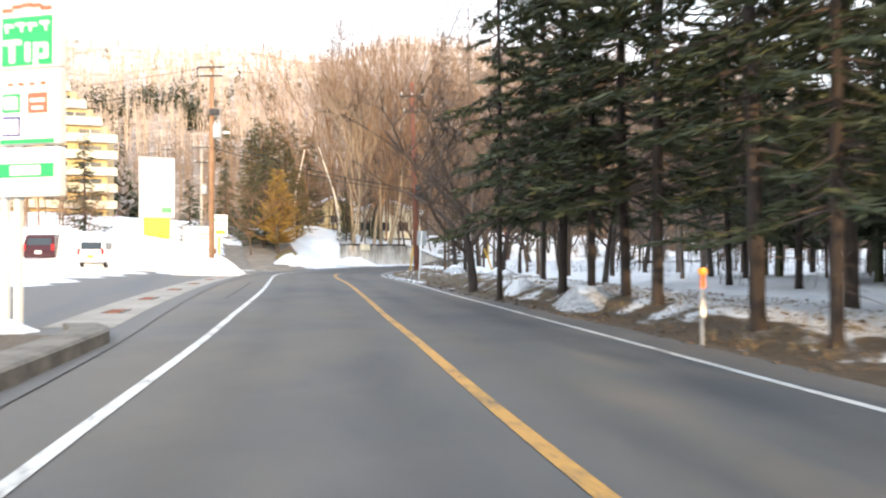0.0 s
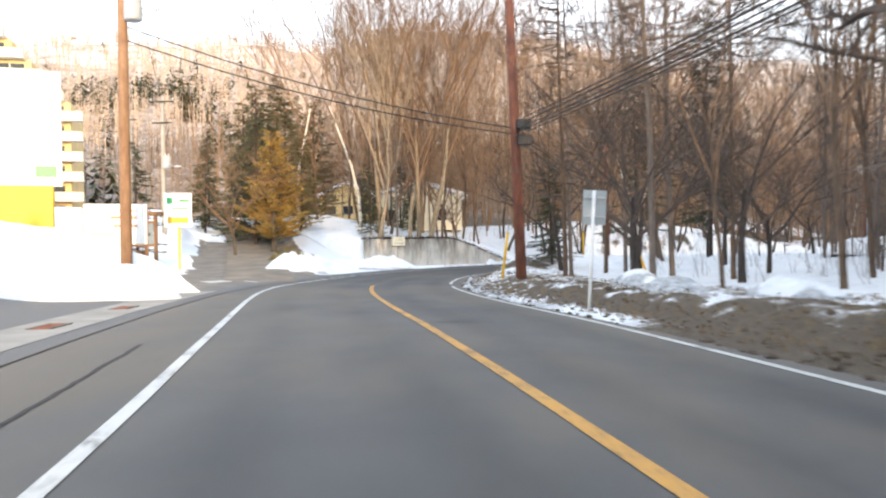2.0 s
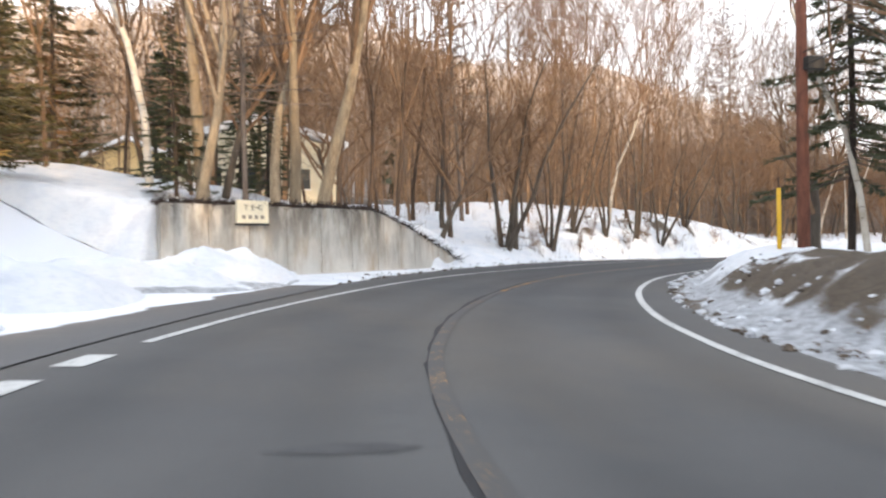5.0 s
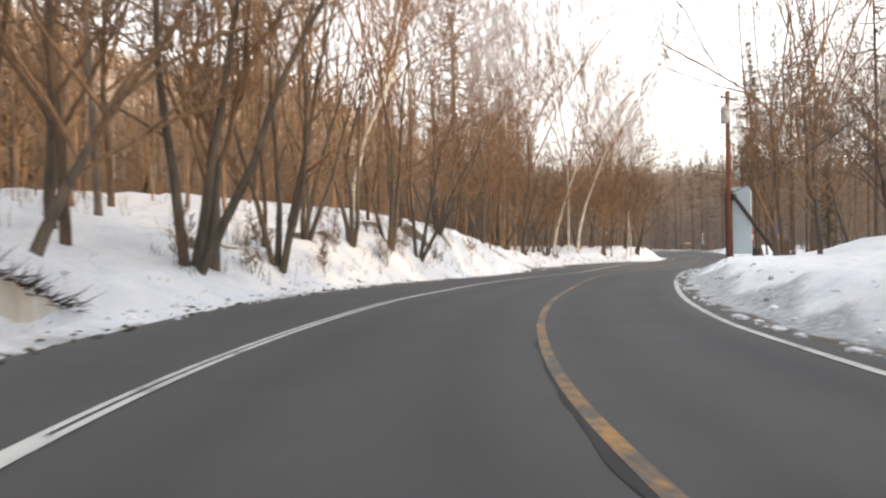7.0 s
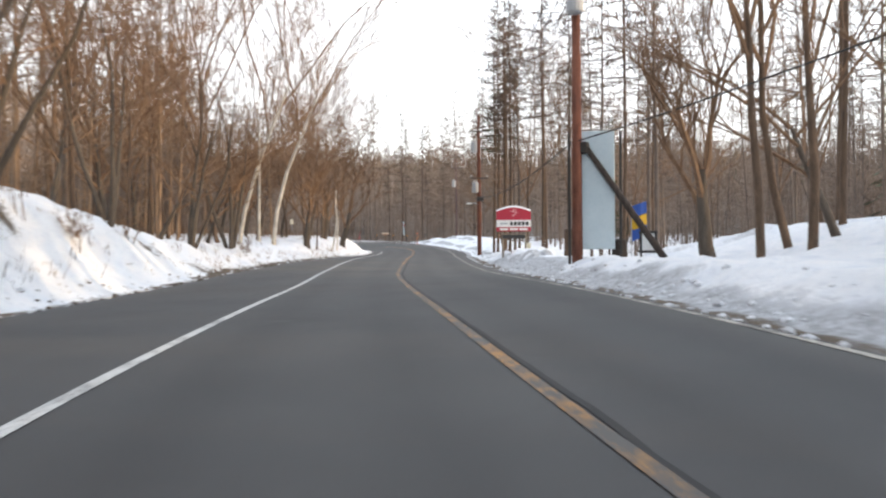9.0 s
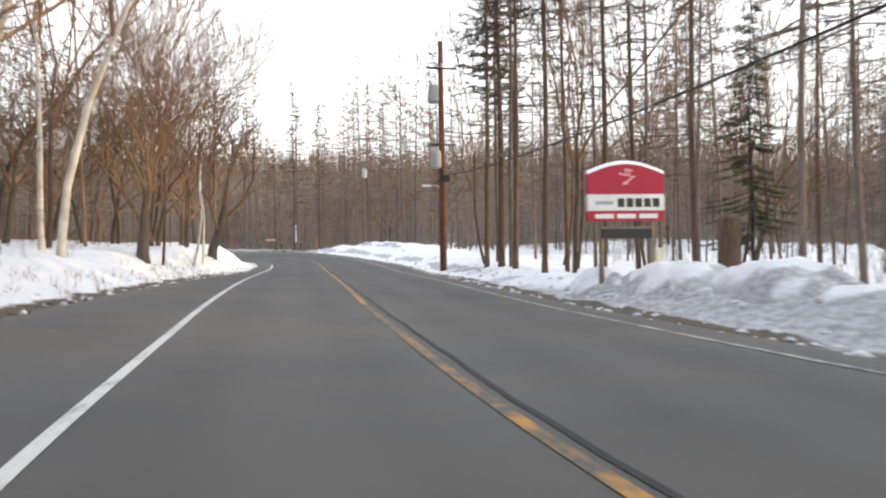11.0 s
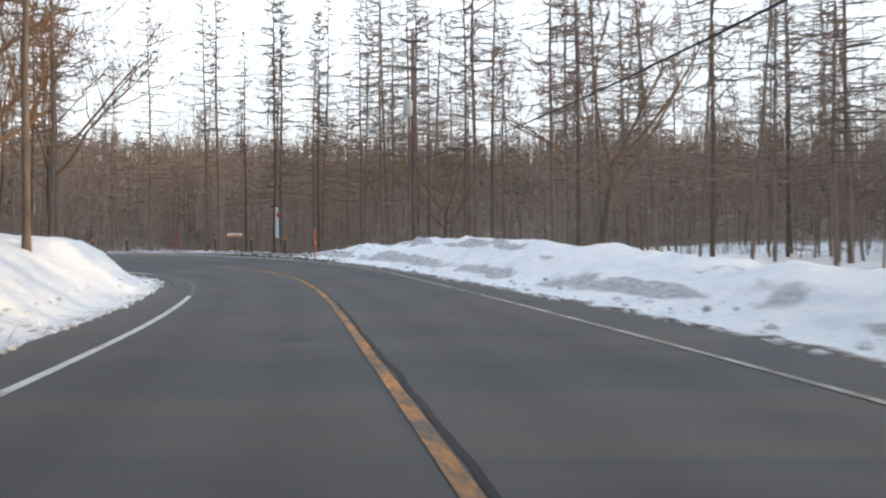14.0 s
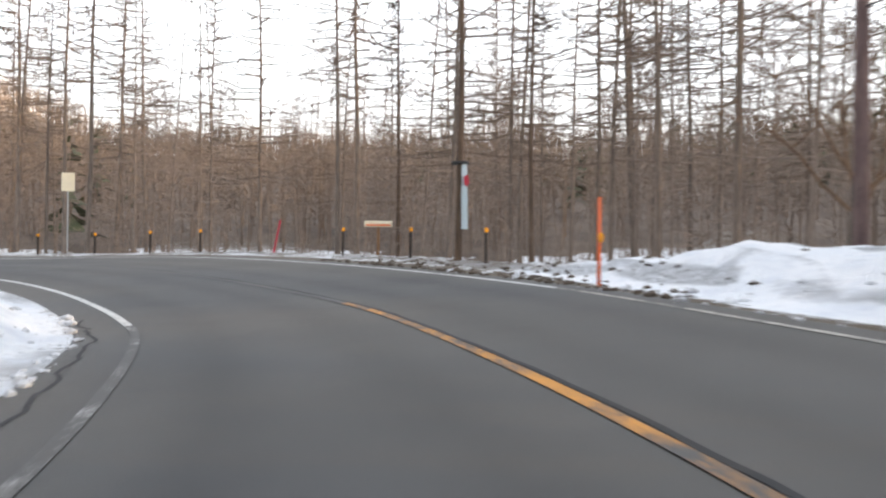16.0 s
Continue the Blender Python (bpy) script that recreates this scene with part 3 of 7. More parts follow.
def sheet(name, xs, ys, zs, material, attributes=(), soft=True):
    """A grid mesh from 2D arrays."""
    r, c = xs.shape
    me = bpy.data.meshes.new(name)
    idx = np.arange(r * c).reshape(r, c)
    quads = np.stack([idx[:-1, :-1], idx[:-1, 1:], idx[1:, 1:], idx[1:, :-1]], -1).reshape(-1, 4)
    me.from_pydata(np.stack([xs, ys, zs], -1).reshape(-1, 3).tolist(), [], quads.tolist())
    me.materials.append(material)
    for key, values in attributes:
        a = me.attributes.new(key, "FLOAT", "POINT")
        a.data.foreach_set("value", np.ascontiguousarray(values, np.float32).ravel())
    me.polygons.foreach_set("use_smooth", [soft] * len(me.polygons))
    me.update()
    return new(name, me)


def fbm(xs, ys, scale, octaves=4, seed=0.0):
    out = np.empty(xs.size)
    for i, (x, y) in enumerate(zip(xs.ravel(), ys.ravel())):
        out[i] = noise.fractal(Vector((x * scale + seed, y * scale - seed, seed)), 0.9, 2.1, octaves)
    return out.reshape(xs.shape)


# ---- road ----
def make_road():
    ss = np.arange(S0, S1, 0.8)
    us = np.linspace(0, 1, 41)
    s2, u2 = np.meshgrid(ss, us, indexing="ij")
    el, er = edge_l(s2) - 0.25, edge_r(s2) + 0.25
    d2 = el + (er - el) * u2
    x, y = at(s2, d2)
    salt = np.clip(1 - np.minimum(d2 - edge_l(s2), edge_r(s2) - d2) / 1.1, 0, 1) * 0.8
    age = np.interp(s2, [0, 50, 62, 76, 84, 118, 130, 145, 160, 185, 210], [0.8, 0.8, 0.62, 0.3, 0.08, 0.1, 0.6, 0.62, 0.3, 0.35, 0.5])
    wheel = sum(np.exp(-((d2 - m - o) / 0.33) ** 2) for m in ((line_l(s2) + line_y(s2)) / 2, (line_y(s2) + line_r(s2)) / 2) for o in (-0.75, 0.75))
    ob = sheet("road", x, y, road_z(s2, d2), ASPHALT, [("salt", salt), ("age", age), ("wheel", wheel)])
    return tagged(ob, "worn grey asphalt two-lane mountain road", "road", kind="structure")


def stripe(name, s_a, s_b, offset, width, lift, material, label, wander=0.0, step=0.5):
    ss = np.arange(s_a, s_b, step)
    w = np.array([noise.noise(Vector((s * 0.8, 3.1, 0))) * wander + noise.noise(Vector((s * 3.1, 7.1, 0))) * wander * 0.4 for s in ss])
    mid = offset(ss) + w
    cols = np.stack([mid - width / 2, mid + width / 2], 1)
    s2 = np.repeat(ss[:, None], 2, 1)
    x, y = at(s2, cols)
    return tagged(sheet(name, x, y, road_z(s2, cols) + lift, material), label, "road marking", kind="structure")


make_road()
stripe("edge_line_left", S0, 55, line_l, 0.125, 0.008, WHITE_LINE, "white edge line of the road before the junction")
stripe("edge_line_left_worn", 178.6, 196.6, line_l, 0.12, 0.0105, worn_paint("nearly_gone_white_paint", (0.45, 0.45, 0.44), 0.53), "almost worn-off white edge line in the bend")
stripe("edge_line_left_far", 195.8, 262, line_l, 0.125, 0.008, WHITE_LINE, "white edge line inside the bend")
stripe("edge_line_left_bend", 64, 80.2, line_l, 0.125, 0.0105, WHITE_LINE, "white edge line along the outside of the bend")
stripe("edge_line_repainted", 79, 94, lambda s: line_l(s) - 0.055, 0.06, 0.008, WHITE_LINE, "thin remains of the repainted white edge line")
stripe("edge_line_old", 78.5, 94, lambda s: line_l(s) + 0.05, 0.07, 0.008, WHITE_LINE, "older white edge line showing beside the new one")
stripe("edge_line_left_straight", 93.5, 179.4, line_l, 0.125, 0.008, WHITE_LINE, "white edge line along the snowy slope")
stripe("edge_line_right", S0, 52.5, line_r, 0.125, 0.008, WHITE_LINE, "white edge line beside the leaf-covered verge")
stripe("edge_line_right_bend", 54.5, 84, line_r, 0.125, 0.008, WHITE_LINE, "white edge line along the snowy verge")
stripe("edge_line_right_fading", 82.8, 101.2, line_r, 0.12, 0.0105, worn_paint("fading_white_paint", (0.5, 0.49, 0.46), 0.36), "fading white edge line beside the snow bank")
stripe("edge_line_right_far", 195.6, 262, line_r, 0.125, 0.008, WHITE_LINE, "white edge line along the outside of the second bend")
stripe("edge_line_right_dusty", 100, 196, line_r, 0.1, 0.008, worn_paint("dusty_white_paint", (0.4, 0.375, 0.33), 0.42), "dusty worn white edge line beside the ploughed snow")
stripe("centre_line", S0, 54, line_y, 0.145, 0.008, YELLOW_LINE, "solid yellow centre line on the asphalt")
stripe("centre_line_bend", 72, 138.5, line_y, 0.12, 0.008, worn_paint("faded_yellow_paint", (0.4, 0.19, 0.032), 0.47), "worn yellow centre line round the bend")
stripe("centre_line_worn", 53, 73, line_y, 0.135, 0.0105, worn_paint("nearly_gone_yellow_paint", (0.4, 0.21, 0.06), 0.53), "almost worn-off yellow centre line before the wall")
stripe("centre_line_far", 196.2, 262, line_y, 0.15, 0.008, worn_paint("rubbed_yellow_paint", (0.3, 0.17, 0.06), 0.57), "almost worn-off yellow centre line in the second bend")
stripe("centre_line_repainted", 137.3, 196.8, line_y, 0.125, 0.0105, worn_paint("fresh_yellow_paint", (0.5, 0.215, 0.026), 0.44), "bright yellow centre line towards the second bend")
stripe("sealed_crack", 55, 90, line_c, 0.09, 0.007, TAR, "black tar-sealed crack beside the centre line", 0.06, 0.25)
stripe("sealed_crack_straight", 89.6, 215, line_c, 0.06, 0.007, TAR, "black tar-sealed joint along the centre line", 0.04, 0.25)
stripe("sealed_crack_shoulder", 184, 198, lambda s: line_l(s) - 0.55, 0.05, 0.006, TAR, "thin sealed crack in the shoulder", 0.2, 0.25)
stripe("sealed_crack_left", 22, 34, lambda s: line_l(s) - 0.75, 0.05, 0.006, TAR, "thin dark crack beside the edge line", 0.05, 0.25)
for k in range(7):
    stripe("junction_dash", 55.4 + k * 1.2, 56.1 + k * 1.2, lambda s: line_l(s) - 0.02, 0.28, 0.008, WHITE_LINE, "short white dash across the mouth of the side road", 0, 0.3)


# ---- verges and snow ----
def strip(name, side, s_a, s_b, ranks, label, step=0.4, seed=0.0):
    ss = np.arange(s_a, s_b, step)
    s2, e2 = np.meshgrid(ss, np.array(ranks), indexing="ij")
    if side < 0:
        # beside the wall the rows step up inside its thickness
        k = np.arange(len(ranks), dtype=float)
        we = wall_e(ss)
        foot = np.where(k <= 10, -0.3 + (we[:, None] + 0.34) * k / 10, we[:, None] + 0.28 + (16 - we[:, None] - 0.28) * ((k - 11) / (len(ranks) - 12)).clip(0) ** 2)
        e2 = foot + (e2 - foot) * smooth(87.5, 91, s2)
    ed = edge_l if side < 0 else edge_r
    d2 = ed(s2) + side * e2
    x, y = at(s2, d2)
    rise = left_rise if side < 0 else right_rise
    z = road_z(s2, ed(s2)) + rise(s2, np.maximum(e2, 0))
    soft = smooth(0.0, 1.2, e2)
    lumps = fbm(x, y, 0.5, 4, seed) * 0.17 + fbm(x, y, 1.7, 3, seed + 5) * 0.15 + np.abs(fbm(x, y, 3.4, 2, seed + 8)) * 0.1
    streak = fbm(s2, e2 * 4.5, 0.33, 4, seed + 3)
    if side > 0:
        lumps = lumps + 0.16 * streak * smooth(140, 158, s2)
    h = np.clip((z - road_z(s2, ed(s2))) * 0.9 + 0.15, 0.1, 1)
    if side < 0:
        lumps = lumps * (1 - (1 - smooth(87.5, 91, s2)) * (np.abs(e2 - wall_e(s2)) < 0.6))
    z = z + lumps * soft * h + 0.015
    z = np.where(e2 < 0, road_z(s2, d2) - 0.05, z)
    ragged = fbm(x, y, 1.2, 3, seed + 9)
    if side > 0:
        grass = (1 - smooth(46, 66, s2)) * np.clip(0.86 - e2 / (4.2 + 3.9 * smooth(26, 36, s2)) + 0.38 * ragged + 0.2 * fbm(x, y, 3.1, 2, 21.0), 0, 0.8) * (1 - smooth(4.0, 5.5, e2)) * (0.45 + 0.55 * np.maximum(smooth(0.25, 0.7, e2), 1 - smooth(32, 38, s2)))
        turf = smooth(56, 62, s2) * (1 - smooth(71, 76, s2)) * smooth(0.25, 0.9, e2) * (1 - smooth(3.0, 5.0, e2)) * (0.66 + 0.3 * ragged)
        bare = np.maximum(grass, turf) + smooth(194, 199, s2) * (1 - smooth(4, 7, e2)) * 0.55
        bare += 0.6 * (1 - smooth(0.05, 0.55, e2 + 0.25 * ragged)) * smooth(60, 70, s2) + 0.3 * smooth(128, 134, s2) * (1 - smooth(148, 156, s2)) * (1 - smooth(0.4, 1.8, e2))
        bend = smooth(136, 160, s2)
        ledges = 0.4 * bend * np.clip(0.1 + 1.9 * streak, 0, 1) * smooth(0.5, 1.0, e2) * (1 - smooth(3.2, 5.0, e2))
        dirt = np.clip(0.86 - e2 / 2.6 - 0.62 * bend + 0.3 * fbm(x, y, 0.35, 3, 1.7), 0.14 + 0.2 * fbm(x, y, 0.5, 3, 9.7), 0.9) * smooth(26, 50, s2) + 0.35 * smooth(118, 122, s2) * (1 - smooth(136, 142, s2)) + 0.62 * bend * np.exp(-((e2 - 1.35 - 0.5 * fbm(x, y, 0.12, 2, 3.3)) / 0.5) ** 2) * np.clip(0.85 + 0.8 * fbm(x, y, 0.4, 3, 8.3), 0, 1) + 0.8 * smooth(176, 184, s2) * np.exp(-((e2 - 3.0 - 0.5 * streak) / 0.3) ** 2) + ledges
    else:
        bare = 0.5 * (1 - smooth(0, 0.7, e2 + 0.25 * ragged)) + (0.42 + 0.6 * fbm(x, y, 0.55, 4, 6.1)) * smooth(90, 95, s2) * (1 - smooth(122, 135, s2)) * np.exp(-((e2 - 2.6) / 1.9) ** 2)
        bare += 0.42 * smooth(124, 128, s2) * (1 - smooth(160, 170, s2)) * (1 - smooth(0.6, 2.2, e2))
        dirt = np.clip(0.5 - e2 / 6.0 + 0.2 * fbm(x, y, 0.35, 3, 2.7), 0.08, 0.9)
    ob = sheet(name, x, y, z, SNOW, [("bare", bare), ("dirt", dirt)])
    return tagged(ob, label, "snowy verge", kind="structure")


RANKS = [-0.3, 0, 0.15, 0.3, 0.5, 0.7, 0.95, 1.2, 1.5, 1.8, 2.15, 2.5, 2.9, 3.3, 3.8, 4.4, 5.0, 5.8, 6.8, 8, 10, 12.5, 16]
strip("verge_right", 1, S0, 262, RANKS, "leaf-strewn verge and ploughed grey-white snow bank", seed=2.0)
strip("verge_left", -1, 73.3, 262, RANKS, "snowy roadside slope with dead leaves and brush", seed=11.0)


def make_ground():
    g = lambda a, b, fine, far: np.unique(np.r_[a - np.geomspace(4, far, 26), np.arange(a, b, fine), b + np.geomspace(4, far, 26)])
    xs, ys = g(-70, 150, 2.0, 1900), g(-50, 215, 2.0, 1900)
    x, y = np.meshgrid(xs, ys, indexing="ij")
    shape = x.shape
    z = ground(x.ravel(), y.ravel()).reshape(shape)
    s, d = (a.reshape(shape) for a in station(x.ravel(), y.ravel()))
    e = np.where(d < 0, edge_l(s) - d, d - edge_r(s))
    covered = (d > 0) | (s > 73.8)
    near = 1 - smooth(9, 14, e)
    z -= np.where(covered, 0.9 * near + 0.1, 0.5 * (1 - smooth(-0.5, 1.0, e)))
    z += fbm(x, y, 0.2, 3, 4.0) * 0.25 * smooth(12, 20, e)
    far = smooth(60, 110, e)
    z = np.where((d < 0) & (s > 66) & (s < 91) & (e < wall_e(s) + 3.0) & (e > -1), road_z(s, edge_l(s)) - 0.9, z)
    lot = (d < 0) & (s < 74) & (e < 26)
    z -= np.where(lot, 0.4, 0)
    bare = np.where(d < 0, 0.66 * smooth(13, 22, e), 0.62 * smooth(24, 42, e)) * (1 - 0.55 * (x < 0) * (d < 0) * (1 - smooth(104, 112, y)))
    ob = sheet("ground", x, y, z, SNOW, [("bare", bare), ("dirt", x * 0)])
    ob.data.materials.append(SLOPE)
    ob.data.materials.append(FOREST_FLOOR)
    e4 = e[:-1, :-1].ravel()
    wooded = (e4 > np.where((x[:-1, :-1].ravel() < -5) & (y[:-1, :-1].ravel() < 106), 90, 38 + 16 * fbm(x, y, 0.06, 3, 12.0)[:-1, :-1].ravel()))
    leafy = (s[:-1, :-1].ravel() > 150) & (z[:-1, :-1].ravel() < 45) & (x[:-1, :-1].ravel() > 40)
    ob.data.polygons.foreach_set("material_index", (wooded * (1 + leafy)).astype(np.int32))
    return tagged(ob, "snow-covered forest floor rising to a wooded mountain", "ground", kind="structure")


make_ground()


def make_lot():
    """The car park beside the road, and the mouth of the side road."""
    m, n, l, b = mat("icy_car_park", 0.75)
    v = coords(n, l, "Object", (1, 1, 1))
    big, fine = noise_node(n, l, coords(n, l, "Object", (0.35, 1.1, 1)), 0.42, 5, 0.6), noise_node(n, l, v, 120, 3)
    att = n.new("ShaderNodeAttribute")
    att.attribute_name = "ice"
    f = maths(n, l, "MULTIPLY", maths(n, l, "SUBTRACT", maths(n, l, "ADD", big, att.outputs["Fac"]), 0.98), 12, True)
    asph = ramp(n, l, fine, [(0.3, (0.07, 0.07, 0.072)), (0.7, (0.13, 0.128, 0.125))])
    soil = n.new("ShaderNodeAttribute")
    soil.attribute_name = "soil"
    grime = ramp(n, l, noise_node(n, l, v, 0.9, 7, 0.7), [(0.36, (0.105, 0.09, 0.074)), (0.62, (0.26, 0.215, 0.165))])
    asph = mix(n, l, soil.outputs["Fac"], asph, mix(n, l, 0.3, grime, asph))
    l.new(mix(n, l, f, asph, (0.74, 0.76, 0.8)), b.inputs["Base Color"])
    bump(n, l, b, fine, 0.3, 0.005)
    ss, ee = np.arange(S0, 73.4, 0.7), np.r_[-0.2, 0.05, np.arange(0.5, 34, 0.9)]
    s2, e2 = np.meshgrid(ss, ee, indexing="ij")
    d2 = edge_l(s2) - e2
    x, y = at(s2, d2)
    z = road_z(s2, edge_l(s2)) + left_rise(s2, np.maximum(e2, 0))
    z = z + (side_cut(x, y, z) - z) * smooth(0.0, 3.0, e2) + 0.012
    ice = 0.62 * smooth(3.0, 6.0, e2) * (1 - smooth(44, 49, s2)) 
    xs = side_x(y)
    ice = ice + 0.8 * smooth(2.4, 3.6, x - xs) * smooth(60, 62.5, y) * smooth(0.3, 1.2, e2) + 0.8 * smooth(3.0, 4.0, xs - x) * smooth(50, 53, y)
    ice = ice + 0 * e2 + 0.8 * smooth(30, 33, e2)
    ob = sheet("car_park", x, y, z, m, [("ice", ice), ("soil", 0.9 * smooth(42, 50, s2) * smooth(0.1, 1.5, e2))])
    tagged(ob, "grey asphalt car park with patches of packed snow", "car park", kind="structure")
    s3, k3 = np.meshgrid(np.arange(13.5, 49, 0.5), np.array([0.25, 1.35]), indexing="ij")
    c3 = edge_l(s3) - k3
    x, y = at(s3, c3)
    z = road_z(s3, edge_l(s3)) + left_rise(s3, k3) + 0.02
    tagged(sheet("gutter_slab", x, y, z, varied("pale_concrete", (0.2, 0.19, 0.17), (0.33, 0.31, 0.28), 1.0, 0.9)), "pale concrete gutter along the car park", "gutter", kind="structure")


make_lot()

# ---- trees ----
def broadleaf(seed, h, spread=0.5, forks=3, lean=0.05, r0=0.16, trunk_part=0.35):
    """Bare spreading tree: trunk shape and crown shape."""
    rng = random.Random(seed)
    trunk, crown = Shape(), Shape()

    def grow(p, v, length, r, lev):
        n = 4 if lev < 2 else (3 if lev == 2 else 2)
        pts, rad, q, w = [p], [r], p, v
        for i in range(n):
            w = (w + Vector((rng.gauss(0, 1), rng.gauss(0, 1), rng.gauss(0, 0.6) + (0.35 if lev > 0 else 0.1))) * (0.09 + 0.05 * lev)).normalized()
            q = q + w * (length / n)
            pts.append(q)
            rad.append(max(r * (1 - 0.55 * (i + 1) / n), 0.004))
        (trunk if lev == 0 else crown).tube(pts, rad, 8 if lev == 0 else (5 if lev == 1 else 3), cap=False)
        if lev >= 3:
            for i in range(5):
                k = rng.uniform(0.15, 1.0) * (len(pts) - 1)
                a = pts[int(k)].lerp(pts[min(int(k) + 1, len(pts) - 1)], k - int(k))
                t = (w + Vector((rng.gauss(0, 0.7), rng.gauss(0, 0.7), rng.gauss(0.15, 0.5)))).normalized()
                crown.spike(a, a + t * length * rng.uniform(0.3, 0.8), 0.0125)
            return
        count = (forks + 3, 5, 5)[lev]
        for i in range(count):
            k = (rng.uniform(0.45, 1.0) if lev else (0.55 + 0.45 * i / (count - 1))) * (len(pts) - 1)
            j = min(int(k), len(pts) - 2)
            a = pts[j].lerp(pts[j + 1], k - j)
            ang = rng.uniform(0, 2 * math.pi) if lev else i * 2.4 + rng.uniform(-0.4, 0.4)
            side = Vector((math.cos(ang), math.sin(ang), 0))
            up = w if lev else Vector((0, 0, 1))
            t = (up * (1 - spread) + side * spread * rng.uniform(0.8, 1.35) + Vector((0, 0, 0.12))).normalized()
            rr = rad[j] * rng.uniform(0.5, 0.75)
            grow(a, t, length * (rng.uniform(0.95, 1.5) if lev == 0 else rng.uniform(0.45, 0.72)), rr, lev + 1)

    grow(Vector((0, 0, -0.3)), Vector((rng.gauss(0, lean), rng.gauss(0, lean), 1)).normalized(), h * trunk_part + 0.3, r0, 0)
    return trunk, crown


def blade(sh, a, b, r, rng):
    """One flat sliver, for twigs too far off to be told apart."""
    w = rng.uniform(0, 6.283)
    k = len(sh.v)
    sh.v += [(a[0] + r * math.cos(w), a[1] + r * math.sin(w), a[2]), (a[0] - r * math.cos(w), a[1] - r * math.sin(w), a[2] + 0.3 * r), tuple(b)]
    sh.f.append((k, k + 1, k + 2))


def larch(seed, h, r0=0.17, first=0.35, reach=1.9, count=85):
    """Bare larch: straight trunk with fine level branches."""
    rng = random.Random(seed)
    trunk, crown = Shape(), Shape()
    bx, by = rng.gauss(0, 0.012), rng.gauss(0, 0.012)
    mid = lambda z: Vector((bx * z + 0.05 * math.sin(z * 0.5 + seed), by * z + 0.05 * math.cos(z * 0.43 + seed), z))
    zs = [-0.3, 0.4, 0.25 * h, 0.5 * h, 0.75 * h, 0.92 * h, h]
    trunk.tube([mid(z) for z in zs], [r0 * 1.25, r0, r0 * 0.8, r0 * 0.6, r0 * 0.35, r0 * 0.16, 0.01], 7, cap=False)
    for i in range(count):
        u = (i + rng.random()) / count
        z = h * (first + (0.985 - first) * u)
        ang, ln = rng.uniform(0, 6.283), reach * (1 - 0.8 * u ** 1.4) * rng.uniform(0.5, 1.15)
        side = Vector((math.cos(ang), math.sin(ang), 0))
        a = mid(z)
        b = a + side * ln * 0.5 + Vector((0, 0, -0.05 * ln + 0.12 * ln * u))
        c = a + side * ln + Vector((0, 0, rng.uniform(-0.15, 0.15) * ln + 0.25 * ln * u))
        crown.tube([a, b, c], [0.038, 0.026, 0.008], 3, cap=False)
        for k in range(15):
            w = rng.uniform(0.12, 1)
            p = a.lerp(b, w * 2) if w < 0.5 else b.lerp(c, w * 2 - 1)
            t = side * 0.5 + Vector((rng.gauss(0, 0.7), rng.gauss(0, 0.7), rng.gauss(-0.1, 0.35)))
            blade(crown, p, p + t.normalized() * rng.uniform(0.3, 0.95) * (0.4 + 0.6 * ln / reach), 0.026, rng)
    for i in range(10):
        z = h * rng.uniform(0.1, first)
        ang = rng.uniform(0, 6.283)
        a = mid(z)
        crown.spike(a, a + Vector((math.cos(ang), math.sin(ang), rng.uniform(-0.3, 0.1))) * rng.uniform(0.3, 1.2), 0.012)
    return trunk, crown


